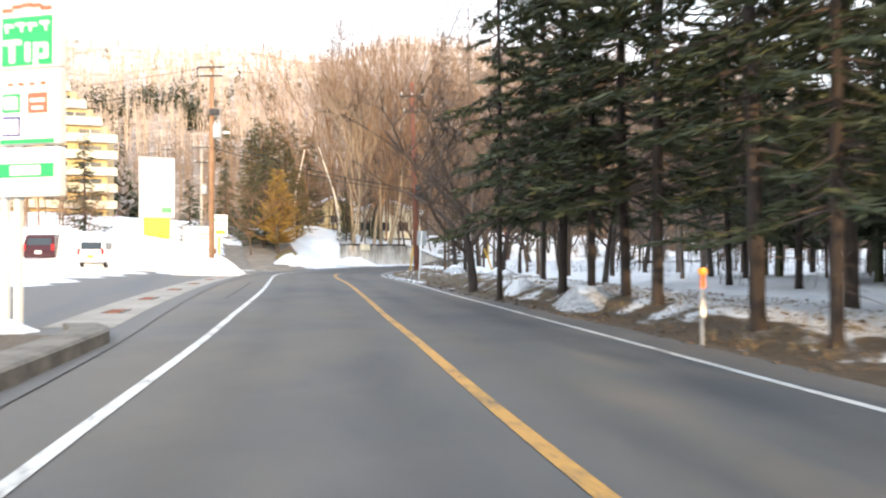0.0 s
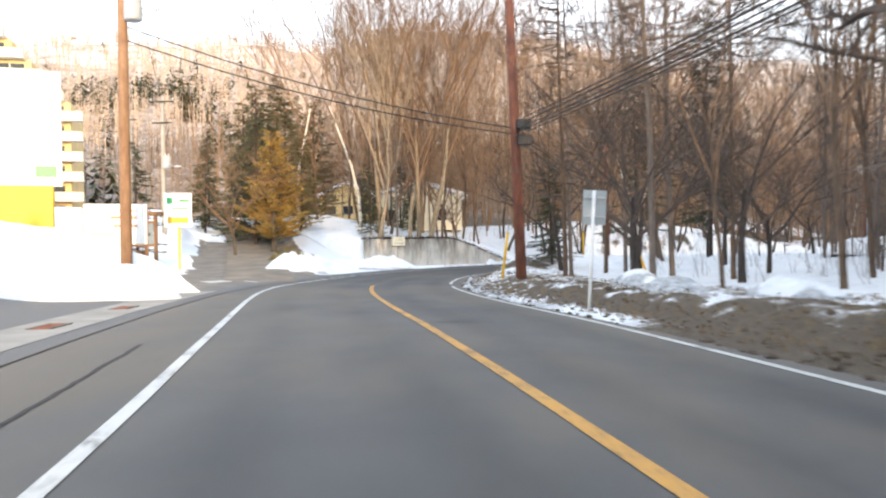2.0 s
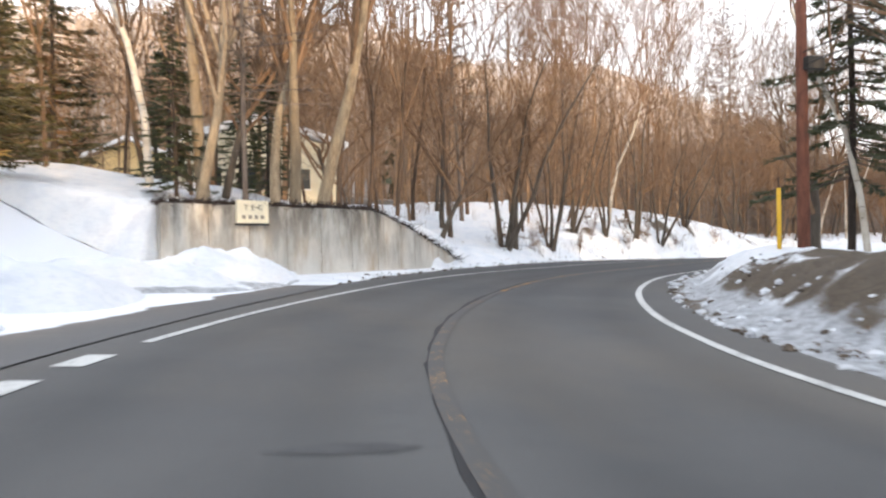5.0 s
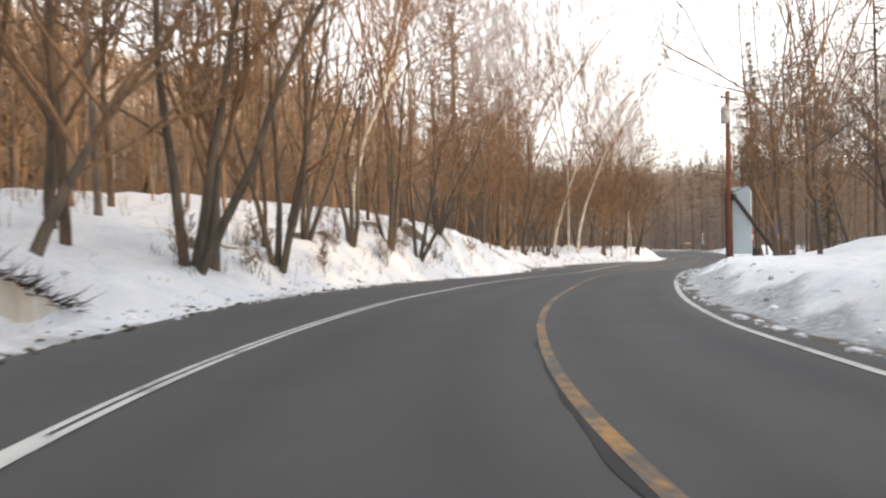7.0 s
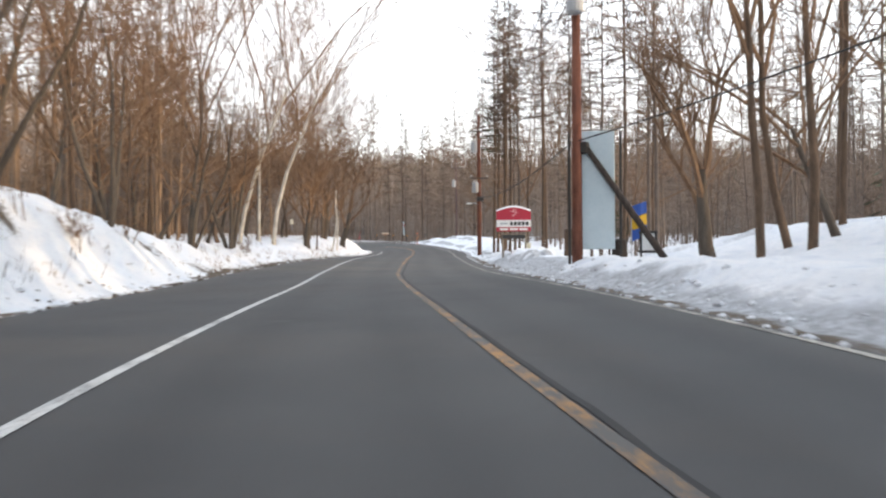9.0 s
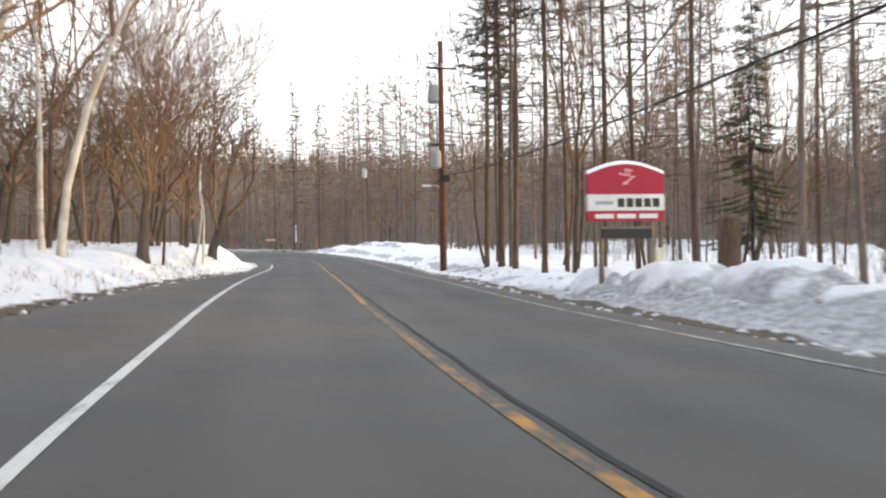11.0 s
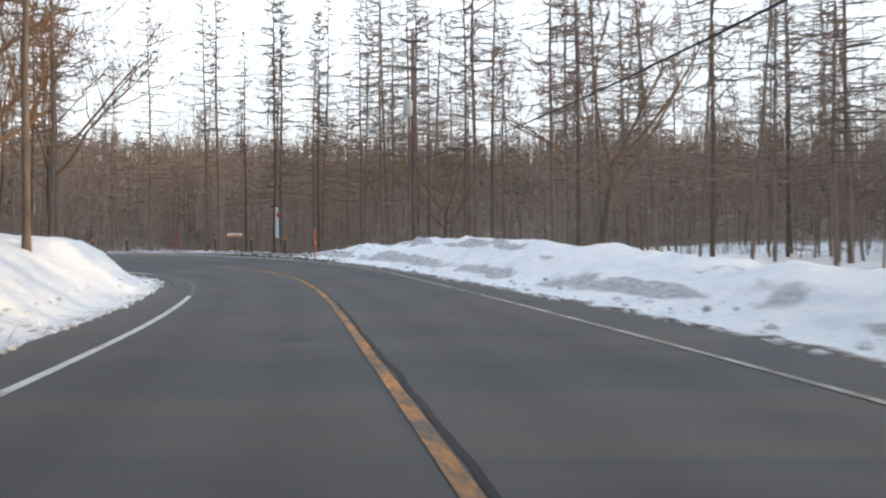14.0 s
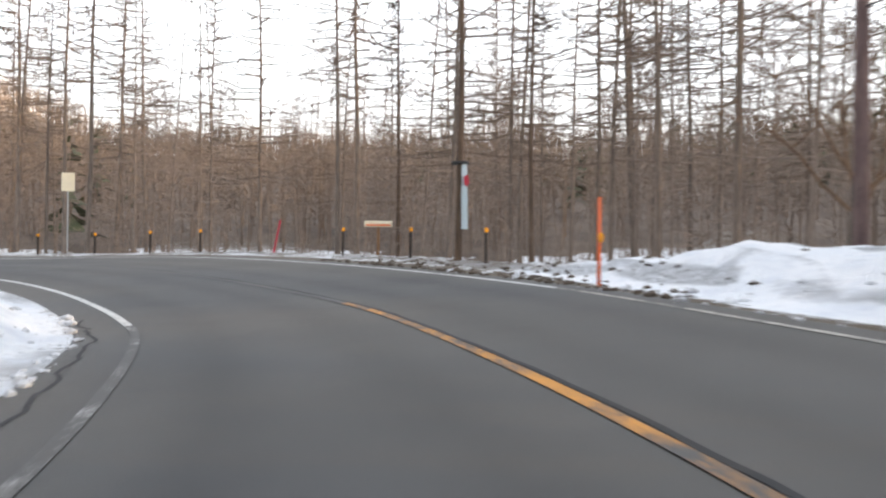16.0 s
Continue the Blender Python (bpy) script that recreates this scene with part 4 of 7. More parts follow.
def fir(seed, h, r0=0.2, first=0.18, reach=2.6, count=95, sprays=26, droop=0.3):
    """Conifer: drooping boughs set with many short sprays of needles."""
    rng = random.Random(seed)
    trunk, boughs, needles = Shape(), Shape(), Shape()
    mid = lambda z: Vector((0.06 * math.sin(z * 0.4 + seed), 0.06 * math.cos(z * 0.5 + seed), z))
    zs = [-0.3, 0.3, 0.3 * h, 0.6 * h, 0.9 * h, h]
    trunk.tube([mid(z) for z in zs], [r0 * 1.3, r0, r0 * 0.8, r0 * 0.5, r0 * 0.15, 0.01], 9, cap=False)
    for i in range(count):
        u = (i + rng.random()) / count
        z = h * (first + (0.99 - first) * u)
        ang = rng.uniform(0, 6.283)
        ln = reach * (1 - 0.86 * u ** 1.15) * rng.uniform(0.55, 1.15)
        side = Vector((math.cos(ang), math.sin(ang), 0))
        a = mid(z)
        b = a + side * ln * 0.55 + Vector((0, 0, -droop * 0.45 * ln))
        c = a + side * ln + Vector((0, 0, -droop * ln + 0.12 * ln))
        boughs.tube([a, b, c], [0.035, 0.02, 0.005], 3, cap=False)
        across = Vector((-side.y, side.x, 0))
        for k in range(max(6, int(sprays * ln / reach))):
            w = rng.uniform(0.22, 1.0)
            p = a.lerp(b, w / 0.55) if w < 0.55 else b.lerp(c, (w - 0.55) / 0.45)
            t = (side * rng.uniform(0.3, 1.0) + across * rng.choice((-1, 1)) * rng.uniform(0.3, 1.1) + Vector((0, 0, rng.uniform(-0.5, 0.12)))).normalized()
            q = p + t * rng.uniform(0.18, 0.5)
            n1 = t.cross(Vector((rng.gauss(0, 0.35), rng.gauss(0, 0.35), 1))).normalized() * rng.uniform(0.02, 0.055)
            m1 = p.lerp(q, 0.45) - Vector((0, 0, 0.03))
            needles.add([tuple(p), tuple(m1 + n1), tuple(q), tuple(m1 - n1)], [(0, 1, 2), (0, 2, 3)])
    for i in range(9):
        z = h * rng.uniform(0.06, first + 0.05)
        ang = rng.uniform(0, 6.283)
        a = mid(z)
        boughs.spike(a, a + Vector((math.cos(ang), math.sin(ang), rng.uniform(-0.45, 0))) * rng.uniform(0.4, 1.6), 0.016)
    return trunk, boughs, needles


def stems(seed, h, count, r0):
    """Several trunks that rise from one foot and spread."""
    rng = random.Random(seed)
    trunk, crown = Shape(), Shape()
    for i in range(count):
        ang = 6.283 * i / count + rng.uniform(-0.5, 0.5)
        out = Vector((math.cos(ang), math.sin(ang), 0)) * rng.uniform(0.12, 0.34)
        hh, r = h * rng.uniform(0.72, 1.0), r0 * rng.uniform(0.65, 1.0)
        p, w, pts, rad = Vector((0.1 * math.cos(ang), 0.1 * math.sin(ang), -0.3)), Vector((0, 0, 1)) + out, [], []
        for k in range(9):
            pts.append(p)
            rad.append(max(r * (1 - 0.93 * k / 8), 0.008))
            w = (w + Vector((rng.gauss(0, 0.09), rng.gauss(0, 0.09), 0.03))).normalized()
            p = p + w * hh / 8
        trunk.tube(pts, rad, 7, cap=False)
        for k in range(15):
            u = rng.uniform(2.2, 7.9)
            j = int(u)
            a = pts[j].lerp(pts[j + 1], u - j)
            ln = hh * rng.uniform(0.12, 0.3) * (1.25 - u / 9)
            b_ang = rng.uniform(0, 6.283)
            t = (Vector((math.cos(b_ang), math.sin(b_ang), rng.uniform(0.5, 1.4))) + out).normalized()
            b = a + t * ln * 0.5
            c = b + (t + Vector((rng.gauss(0, 0.3), rng.gauss(0, 0.3), 0.1))).normalized() * ln * 0.5
            crown.tube([a, b, c], [rad[j] * 0.45, rad[j] * 0.3, 0.006], 3, cap=False)
            for m in range(11):
                q = rng.uniform(0.15, 1)
                o = a.lerp(b, q * 2) if q < 0.5 else b.lerp(c, q * 2 - 1)
                crown.spike(o, o + (t * 0.7 + Vector((rng.gauss(0, 0.6), rng.gauss(0, 0.6), rng.gauss(0.2, 0.4)))).normalized() * ln * rng.uniform(0.2, 0.6), 0.009)
    return trunk, crown


STORE = {}


def tree_kind(key, name, shapes, mats, label, category="tree"):
    root = thing(name, pose(0, 0, -60), label, category)
    for nm, sh, m in zip(("trunk", "crown", "needles"), shapes, mats):
        part(nm, sh, m, root, soft=(nm == "trunk"))
    STORE[key] = root


USED = set()


def plant(key, x, y, scale=1.0, turn=None, tilt=0.0, tilt_to=0.0, dz=0.0, group="", label="", stretch=1.0):
    z = gz(x, y) + dz
    turn = RNG.uniform(0, 360) if turn is None else turn
    m = Matrix.Translation((x, y, z)) @ Matrix.Rotation(radians(tilt), 4, Vector((-math.sin(radians(tilt_to)), math.cos(radians(tilt_to)), 0))) @ Matrix.Rotation(radians(turn), 4, "Z")
    m = m @ Matrix.Diagonal((scale, scale, scale * stretch, 1))
    if key not in USED:
        USED.add(key)
        ob = STORE[key]
        ob.matrix_world = m
    else:
        ob = copy_thing(STORE[key], Matrix())
        ob.matrix_basis = m
    if group:
        ob["group"] = group
    if label:
        ob["label"] = label
    PLANTED.append((x, y))
    return ob


RNG = random.Random(7)
PLANTED = []
for i in range(4):
    tree_kind(f"oak{i}", "bare_tree", broadleaf(20 + i, 9.5, 0.52, 3, 0.05, 0.135, 0.34), (BARK_GREY, TWIG), "bare grey-barked broadleaf tree with spreading twigs in snow")
for i in range(3):
    tree_kind(f"slim{i}", "bare_slim_tree", broadleaf(40 + i, 13, 0.3, 3, 0.05, 0.1, 0.5), (BARK_BROWN, TWIG), "slim bare brown tree with upright branches in snow")
tree_kind("cherry", "bare_cherry_tree", broadleaf(63, 7.5, 0.6, 3, 0.06, 0.165, 0.28), (BARK_DARK, TWIG_DARK), "dark spreading bare cherry tree on the roadside verge")
for i in range(2):
    tree_kind(f"dark{i}", "bare_dark_tree", broadleaf(30 + i, 9.5, 0.55, 3, 0.08, 0.14, 0.3), (BARK_DARK, TWIG_DARK), "dark crooked bare tree with tangled twigs in snow")
    tree_kind(f"tan{i}", "bare_tan_tree", broadleaf(50 + i, 13, 0.3, 2, 0.06, 0.2, 0.55), (BARK_TAN, TWIG), "stout bare tree with pale tan bark behind the wall")
tree_kind("pale", "pale_upright_tree", broadleaf(58, 15, 0.27, 4, 0.02, 0.17, 0.36), (BARK_TAN, TWIG_PALE), "tall pale bare tree with a broad upright crown")
tree_kind("fork", "bare_forked_tree", broadleaf(71, 11, 0.36, 1, 0.1, 0.24, 0.22), (BARK_GREY, TWIG), "large leaning bare tree forked above the snow bank")
for i in range(2):
    tree_kind(f"birch{i}", "birch_tree", broadleaf(80 + i, 10, 0.33, 1, 0.07, 0.11, 0.8), (BIRCH, TWIG), "white-barked bare birch on the snowy roadside slope")
for i, n in enumerate((3, 4)):
    tree_kind(f"stems{i}", "many_stemmed_tree", stems(90 + i, 11, n, 0.15), (BARK_GREY, TWIG), "bare tree with several dark leaning stems above the snow bank")
for i in range(2):
    tree_kind(f"bush{i}", "bare_bush", stems(97 + i, 1.9, 5, 0.018), (BARK_BROWN, TWIG), "low bare brown bush growing out of the snow bank", "bush")
for i in range(4):
    tree_kind(f"larch{i}", "larch_tree", larch(100 + i, 17 + i, 0.095 + 0.01 * i, 0.2 + 0.06 * i, 3.0, 78), (BARK_LARCH, LARCH_TWIG), "tall bare larch with fine level branches")
tree_kind("tallpine", "pine_tree", larch(120, 19, 0.105, 0.45, 1.8, 60), (BARK_BROWN, TWIG_DARK), "tall straight reddish pine trunk with sparse branches")
for i in range(3):
    tree_kind(f"fir{i}", "fir_tree", fir(140 + i, 15 + i, 0.125, 0.15, 2.9, 140, 88, 0.34), (FIR_BARK, TWIG_DARK, NEEDLE), "tall dark green fir with drooping boughs at the roadside")
tree_kind("youngfir", "young_fir_tree", fir(150, 9, 0.12, 0.06, 2.3, 120, 60, 0.25), (BARK_DARK, TWIG_DARK, NEEDLE), "dense dark green young fir tree")
tree_kind("olivefir", "olive_conifer", fir(157, 9, 0.13, 0.05, 2.5, 130, 62, 0.1), (BARK_DARK, TWIG, OLIVE_NEEDLE), "olive-green conifer beside the side road")
tree_kind("redpine", "red_pine_tree", fir(160, 17, 0.15, 0.42, 2.2, 70, 36, 0.05), (BARK_BROWN, TWIG_DARK, NEEDLE), "tall red pine with dark needles high on the trunk")
tree_kind("gold", "golden_conifer", fir(155, 8.2, 0.16, 0.1, 2.7, 170, 90, -0.25), (BARK_GREY, TWIG, GOLD), "golden-brown conifer beside the side road")

# firs in a row on the verge
for x, y, k, sc in ((8.5, 12.2, "fir1", 0.75), (8.2, 14.2, "fir2", 1.0), (7.7, 18.2, "fir0", 1.0), (7.3, 19.9, "fir1", 0.95), (6.84, 21.8, "fir2", 0.85), (6.33, 23.2, "fir0", 1.0), (12.6, 28.8, "fir1", 0.9), (13.3, 24.6, "fir0", 0.9), (11.0, 17.0, "fir1", 1.0), (9.6, 2.0, "fir2", 1.0), (10.4, -5.0, "fir0", 1.0), (11.6, -13.0, "fir1", 1.0)):
    plant(k, x, y, sc, group="row of roadside firs")
for x, y, k in ((4.64, 24.8, "fir1"), (6.35, 28.65, "fir2")):
    plant(k, x, y, 0.68, group="row of roadside firs", stretch=1.45, label="slender dark green fir with short drooping boughs")
plant("cherry", 3.93, 29.5, 1.25, turn=200)
plant("dark0", 5.1, 33.3, 0.9, turn=40)
plant("tallpine", 8.3, 37.4, 0.9)
for x, y, k, sc in ((6.85, 27.7, "slim1", 0.45), (8.6, 30.0, "dark1", 0.9), (7.4, 42.8, "slim0", 0.9), (6.5, 31.4, "larch1", 0.8), (4.4, 50.6, "dark0", 0.85), (3.6, 47.5, "dark1", 0.9), (2.2, 53.2, "tallpine", 0.85), (4.9, 60.6, "slim2", 1.0), (4.0, 47.0, "larch2", 0.9),
                    (4.4, 42.0, "slim0", 0.6), (2.9, 60.6, "dark1", 0.9), (2.5, 53.6, "larch0", 0.85), (5.7, 59.9, "larch3", 0.8), (8.5, 64.6, "slim1", 1.0), (9.4, 74.5, "birch0", 0.9), (2.6, 62.5, "youngfir", 0.6)):
    plant(k, x, y, sc)
plant("fir1", 9.3, 75.0, 0.85)
plant("fork", 11.4, 79.2, 1.0, turn=200, tilt=6, tilt_to=150)
plant("fir2", 12.5, 70.0, 0.9)
# behind the retaining wall
for x, y, k, sc, ti in ((-7.8, 80.6, "tan0", 1.1, 1), (-5.8, 80.9, "tan1", 0.9, 0), (-5.2, 81.6, "tan0", 1.0, 0), (-4.4, 82.0, "tan1", 1.15, 9), (-7.9, 79.4, "pale", 1.0, 0), (-6.6, 80.2, "larch0", 0.9, 0), (-8.6, 80.5, "youngfir", 0.55, 0), (-3.6, 84.5, "slim2", 1.1, 2), (-6.0, 84, "youngfir", 0.5, 0),
                        (-9.8, 84.0, "birch1", 1.3, 0), (-1.2, 86.8, "slim0", 1.0, 0), (-10.5, 88.0, "slim1", 1.2, 0)):
    plant(k, x, y, sc, tilt=ti, tilt_to=60)
# the roadside slope
plant("stems0", 5.3, 93.9, 1.15, turn=70, tilt=5, tilt_to=0)
plant("fork", 5.9, 94.3, 1.1, turn=70, tilt=10, tilt_to=-40)
plant("oak2", 1.6, 92.6, 1.15, turn=10, tilt=4, tilt_to=-40)
for x, y, k, sc in ((8.6, 96.3, "stems1", 0.9), (11.4, 100.2, "stems1", 0.8), (14.0, 101.6, "stems0", 0.8), (17.0, 103.6, "stems1", 0.95), (19.5, 105.0, "stems0", 0.85), (23.5, 109.0, "stems1", 0.9), (30.8, 114.2, "stems0", 0.85), (37.5, 117.6, "stems1", 0.8), (42.0, 119.8, "stems0", 0.9)):
    plant(k, x, y, sc, tilt=RNG.uniform(3, 9), tilt_to=-50)
for x, y, k, sc in ((14.5, 12.0, "fir0", 1.0), (16.0, 19.0, "fir2", 0.95), (17.5, 27.0, "fir1", 1.0), (15.0, 34.0, "fir0", 0.85), (13.2, 5.5, "fir2", 1.0), (20.0, 14.0, "fir1", 1.1)):
    plant(k, x, y, sc, group="row of roadside firs")
for x, y, k, sc in ((-7.5, 92.5, "slim1", 0.9), (-4.4, 93.6, "slim2", 0.85), (-2.6, 92.0, "oak2", 0.8), (-9.4, 93.0, "oak0", 0.8), (-5.6, 90.2, "larch1", 0.7), (-12.0, 92.0, "slim0", 0.9), (-0.6, 94.5, "slim1", 0.9), (-15.0, 97.0, "oak3", 0.8)):
    plant(k, x, y, sc)
plant("birch0", 15.3, 104.0, 1.0, turn=20, tilt=6, tilt_to=20)
for x, y, k, sc, ti in ((12.2, 103.4, "slim1", 0.9, 4), (17.6, 106.3, "slim2", 0.9, 3), (26.5, 114.0, "oak2", 0.9, 5), (29.7, 115.8, "oak3", 0.9, 6), (34.0, 117.3, "slim0", 0.8, 5), (45.0, 122.2, "birch1", 1.15, 12), (52.8, 127.9, "birch0", 1.0, 8),
                        (50.4, 124.6, "birch1", 1.2, 4), (56.6, 126.9, "fork", 1.1, 5), (62.9, 129.7, "birch0", 0.65, 10), (65.3, 131.0, "birch1", 0.62, 12), (64.8, 133.6, "slim1", 0.9, 0), (70.7, 134.5, "fork", 1.3, 9), (74.0, 139.0, "oak1", 1.25, 4), (79.0, 143.5, "fork", 1.1, 6), (67.5, 135.8, "oak3", 1.1, 5),
                        (9.0, 98.3, "slim2", 0.8, 3), (8.0, 99.4, "slim0", 0.85, 0), (19.8, 107.0, "oak1", 0.7, 5), (22.5, 110.0, "slim1", 0.9, 2), (38.5, 121.0, "oak2", 0.9, 5), (41.5, 121.0, "oak0", 0.85, 6), (59.5, 129.5, "oak3", 0.85, 6), (77.0, 141.5, "slim2", 0.9, 3), (58.0, 127.3, "slim0", 0.6, 4)):
    plant(k, x, y, sc, tilt=ti, tilt_to=-40)
for s, e, k, sc in ((92, 2.2, 0, 1.0), (94.5, 1.6, 1, 0.8), (97, 2.6, 1, 0.9), (99, 1.4, 0, 0.8), (101.5, 2.0, 1, 0.7), (103.5, 3.0, 0, 1.0), (105, 1.3, 1, 0.9), (106.5, 2.3, 0, 0.75), (108, 1.6, 1, 1.0), (110, 2.4, 0, 0.8), (112, 1.2, 1, 0.7), (115, 2.2, 0, 0.9), (119, 1.6, 1, 0.8), (124, 2.0, 0, 0.8), (136, 1.5, 1, 0.7)):
    x, y = (float(v) for v in at(s, float(edge_l(s)) - e))
    plant(f"bush{k}", x, y, sc, group="bushes on the bank")
plant("oak1", 88.9, 150.2, 1.25, turn=120, tilt=3, tilt_to=-40)
plant("slim2", 91.0, 155.8, 1.0)
for s, d, k in ((179.5, -5.3, "larch2"), (187, -5.9, "larch0"), (206, -5.6, "larch1"), (196, -6.5, "larch3")):
    x, y = (float(v) for v in at(s, d))
    plant(k, x, y, 0.9)
# right of the straight
for x, y, k, sc in ((33.0, 95.3, "fork", 0.9), (31.6, 93.0, "slim2", 1.1), (30.9, 93.9, "slim0", 1.0), (33.8, 93.6, "slim1", 1.1), (34.3, 92.6, "oak2", 0.9), (36.7, 92.6, "tallpine", 0.9), (27.5, 90.5, "oak1", 0.8), (24.5, 85.5, "oak3", 0.8), (20.5, 82.0, "oak0", 0.8),
                    (60.3, 113.4, "tallpine", 1.0), (57.2, 111.6, "tallpine", 0.95), (58.2, 110.9, "slim1", 0.9), (58.3, 109.9, "tallpine", 1.0), (69.3, 116.8, "larch2", 1.0), (60.4, 105.6, "oak2", 0.9), (63.9, 115.6, "tallpine", 1.0), (62.2, 115.1, "tallpine", 0.9),
                    (61.8, 114.0, "larch1", 0.9), (66.3, 115.0, "larch3", 0.9), (67.7, 116.9, "slim1", 0.8), (65.4, 112.6, "tallpine", 1.0), (70.5, 112.2, "larch0", 1.0), (55.0, 107.0, "tallpine", 0.9), (53.0, 104.5, "larch2", 0.9), (47.0, 101.5, "tallpine", 0.9), (44.5, 99.5, "larch3", 0.8), (57.5, 105.5, "fir2", 0.5),
                    (63.5, 114.9, "redpine", 0.95), (92.7, 128.8, "oak3", 1.1), (104.8, 137.2, "larch3", 1.1), (115.4, 134.2, "larch2", 1.1), (116.4, 149.7, "larch1", 1.1), (117, 154, "larch0", 1.1), (105.0, 137.9, "larch1", 1.0), (111.5, 150.5, "tallpine", 0.9), (112, 146, "larch2", 1.0), (109.5, 143.0, "larch3", 0.95), (114, 158, "tallpine", 0.9),
                    (107.5, 140.0, "oak1", 0.9), (118, 142, "larch0", 1.0), (121, 147, "larch3", 1.0)):
    plant(k, x, y, sc)


def scatter(n, box, keys, e_min, e_max, side, scales, gap, s_range, seed):
    """Plants n trees at random in a stretch of the woods."""
    rng = random.Random(seed)
    made = tries = 0
    while made < n and tries < n * 60:
        tries += 1
        s = rng.uniform(*s_range)
        e = e_min + (e_max - e_min) * rng.random() ** 1.3
        d = float(edge_l(s)) - e if side < 0 else float(edge_r(s)) + e
        x, y = (float(v) for v in at(s, d))
        s2, d2 = (float(v[0]) for v in station([x], [y]))
        if side * (d2 - d) < -0.5 or any((x - a) ** 2 + (y - b) ** 2 < gap * gap for a, b in PLANTED):
            continue
        if box and not (box[0] < x < box[1] and box[2] < y < box[3]):
            continue
        if math.hypot(x + 7, y - 102) < 8 or math.hypot(x + 20, y - 133) < 9 or (x < -9 and y < 110 and x + 9 > -0.75 * (y - 60)):
            continue
        plant(rng.choice(keys), x, y, rng.uniform(*scales), tilt=rng.uniform(0, 3), tilt_to=rng.uniform(0, 360), group="roadside woods")
        made += 1


scatter(30, None, ["slim0", "slim1", "slim2", "oak1", "oak3", "larch1"], 4.5, 24, -1, (1.05, 1.5), 1.8, (86, 150), 1)
scatter(16, None, ["larch0", "larch1", "slim1", "oak0"], 4.5, 22, -1, (0.9, 1.3), 2.0, (150, 215), 2)
scatter(9, None, ["oak0", "slim1", "oak2", "slim2"], 4.5, 15, -1, (0.95, 1.25), 2.0, (152, 184), 7)
scatter(28, None, ["larch0", "dark0", "slim0", "dark1", "tallpine", "dark1"], 7, 28, 1, (0.8, 1.1), 2.0, (18, 62), 3)
scatter(16, None, ["dark0", "oak2", "dark1", "slim2"], 7, 24, 1, (0.7, 1.0), 2.0, (64, 110), 4)
scatter(30, None, ["larch0", "larch1", "larch2", "larch3", "tallpine", "slim1"], 7, 28, 1, (0.8, 1.1), 1.9, (118, 172), 5)
scatter(22, None, ["larch0", "larch1", "larch2", "larch3"], 7, 34, 1, (0.8, 1.15), 2.2, (172, 205), 6)
scatter(34, None, ["larch0", "larch1", "larch2", "larch3"], 5, 30, 1, (1.0, 1.35), 2.2, (203, 245), 8)


def mid_tree(sh, rng, x, y, z, h, lean=0.04, bushy=1.0, flat=False):
    """A slighter tree for the depth of the woods, added to a joined mesh."""
    lx, ly = rng.gauss(0, lean) * h, rng.gauss(0, lean) * h
    r = 0.015 + h * (0.0032 if flat else 0.0044)
    p = lambda u: Vector((x + lx * u, y + ly * u, z - 0.3 + (h + 0.3) * u))
    sh.tube([p(0), p(0.45), p(1)], [r, r * 0.72, 0.012], 5, cap=False)
    for i in range(int(30 * bushy)):
        u = rng.uniform(0.16, 0.98)
        a, ang = p(u), rng.uniform(0, 6.283)
        ln = h * rng.uniform(0.07, 0.2) * (1.2 - u * 0.72) * (1.5 if flat else 1.0)
        b = a + Vector((math.cos(ang), math.sin(ang), rng.uniform(-0.15, 0.25) if flat else rng.uniform(0.0, 0.9))) * ln
        sh.spike(a, b, 0.03)
        for k in range(6 if flat else 5):
            c = a.lerp(b, rng.uniform(0.25, 0.95))
            t = Vector((rng.gauss(0, 1), rng.gauss(0, 1), rng.uniform(-0.4, 0.4) if flat else rng.uniform(-0.2, 0.9))).normalized()
            blade(sh, c, c + t * ln * rng.uniform(0.3, 0.75), 0.03, rng)


def clods(name, n, s_range, side, e_max, size, seed, material, label):
    """Loose lumps along the edge of the road, joined into one mesh."""
    rng = random.Random(seed)
    sh = Shape()
    s = np.array([rng.uniform(*s_range) for _ in range(n)])
    e = np.array([e_max * rng.random() ** 2 for _ in range(n)]) - 0.15
    x, y = at(s, edge_l(s) - e if side < 0 else edge_r(s) + e)
    z = ground(x, y)
    ico = [(0, 0, 1), (0.9, 0, 0.4), (0.28, 0.85, 0.4), (-0.72, 0.52, 0.4), (-0.72, -0.52, 0.4), (0.28, -0.85, 0.4), (0.8, 0.3, -0.4), (-0.1, 0.9, -0.4), (-0.85, 0, -0.4), (-0.1, -0.9, -0.4), (0.8, -0.3, -0.4)]
    tri = [(0, i, i % 5 + 1) for i in range(1, 6)] + [(1, 6, 2), (2, 6, 7), (2, 7, 3), (3, 7, 8), (3, 8, 4), (4, 8, 9), (4, 9, 5), (5, 9, 10), (5, 10, 1), (1, 10, 6)]
    for a, b, c in zip(x, y, z):
        r = size * rng.uniform(0.25, 1.0) ** 1.6
        w = rng.uniform(0, 6.283)
        k = (rng.uniform(0.7, 1.5), rng.uniform(0.7, 1.3), rng.uniform(0.4, 0.9))
        vs = []
        for p in ico:
            u, v = p[0] * k[0] * r * rng.uniform(0.75, 1.2), p[1] * k[1] * r * rng.uniform(0.75, 1.2)
            vs.append((a + u * math.cos(w) - v * math.sin(w), b + u * math.sin(w) + v * math.cos(w), c + r * 0.2 + p[2] * k[2] * r))
        sh.add(vs, tri)
    return tagged(part(name, sh, material), label, "debris", kind="stuff")


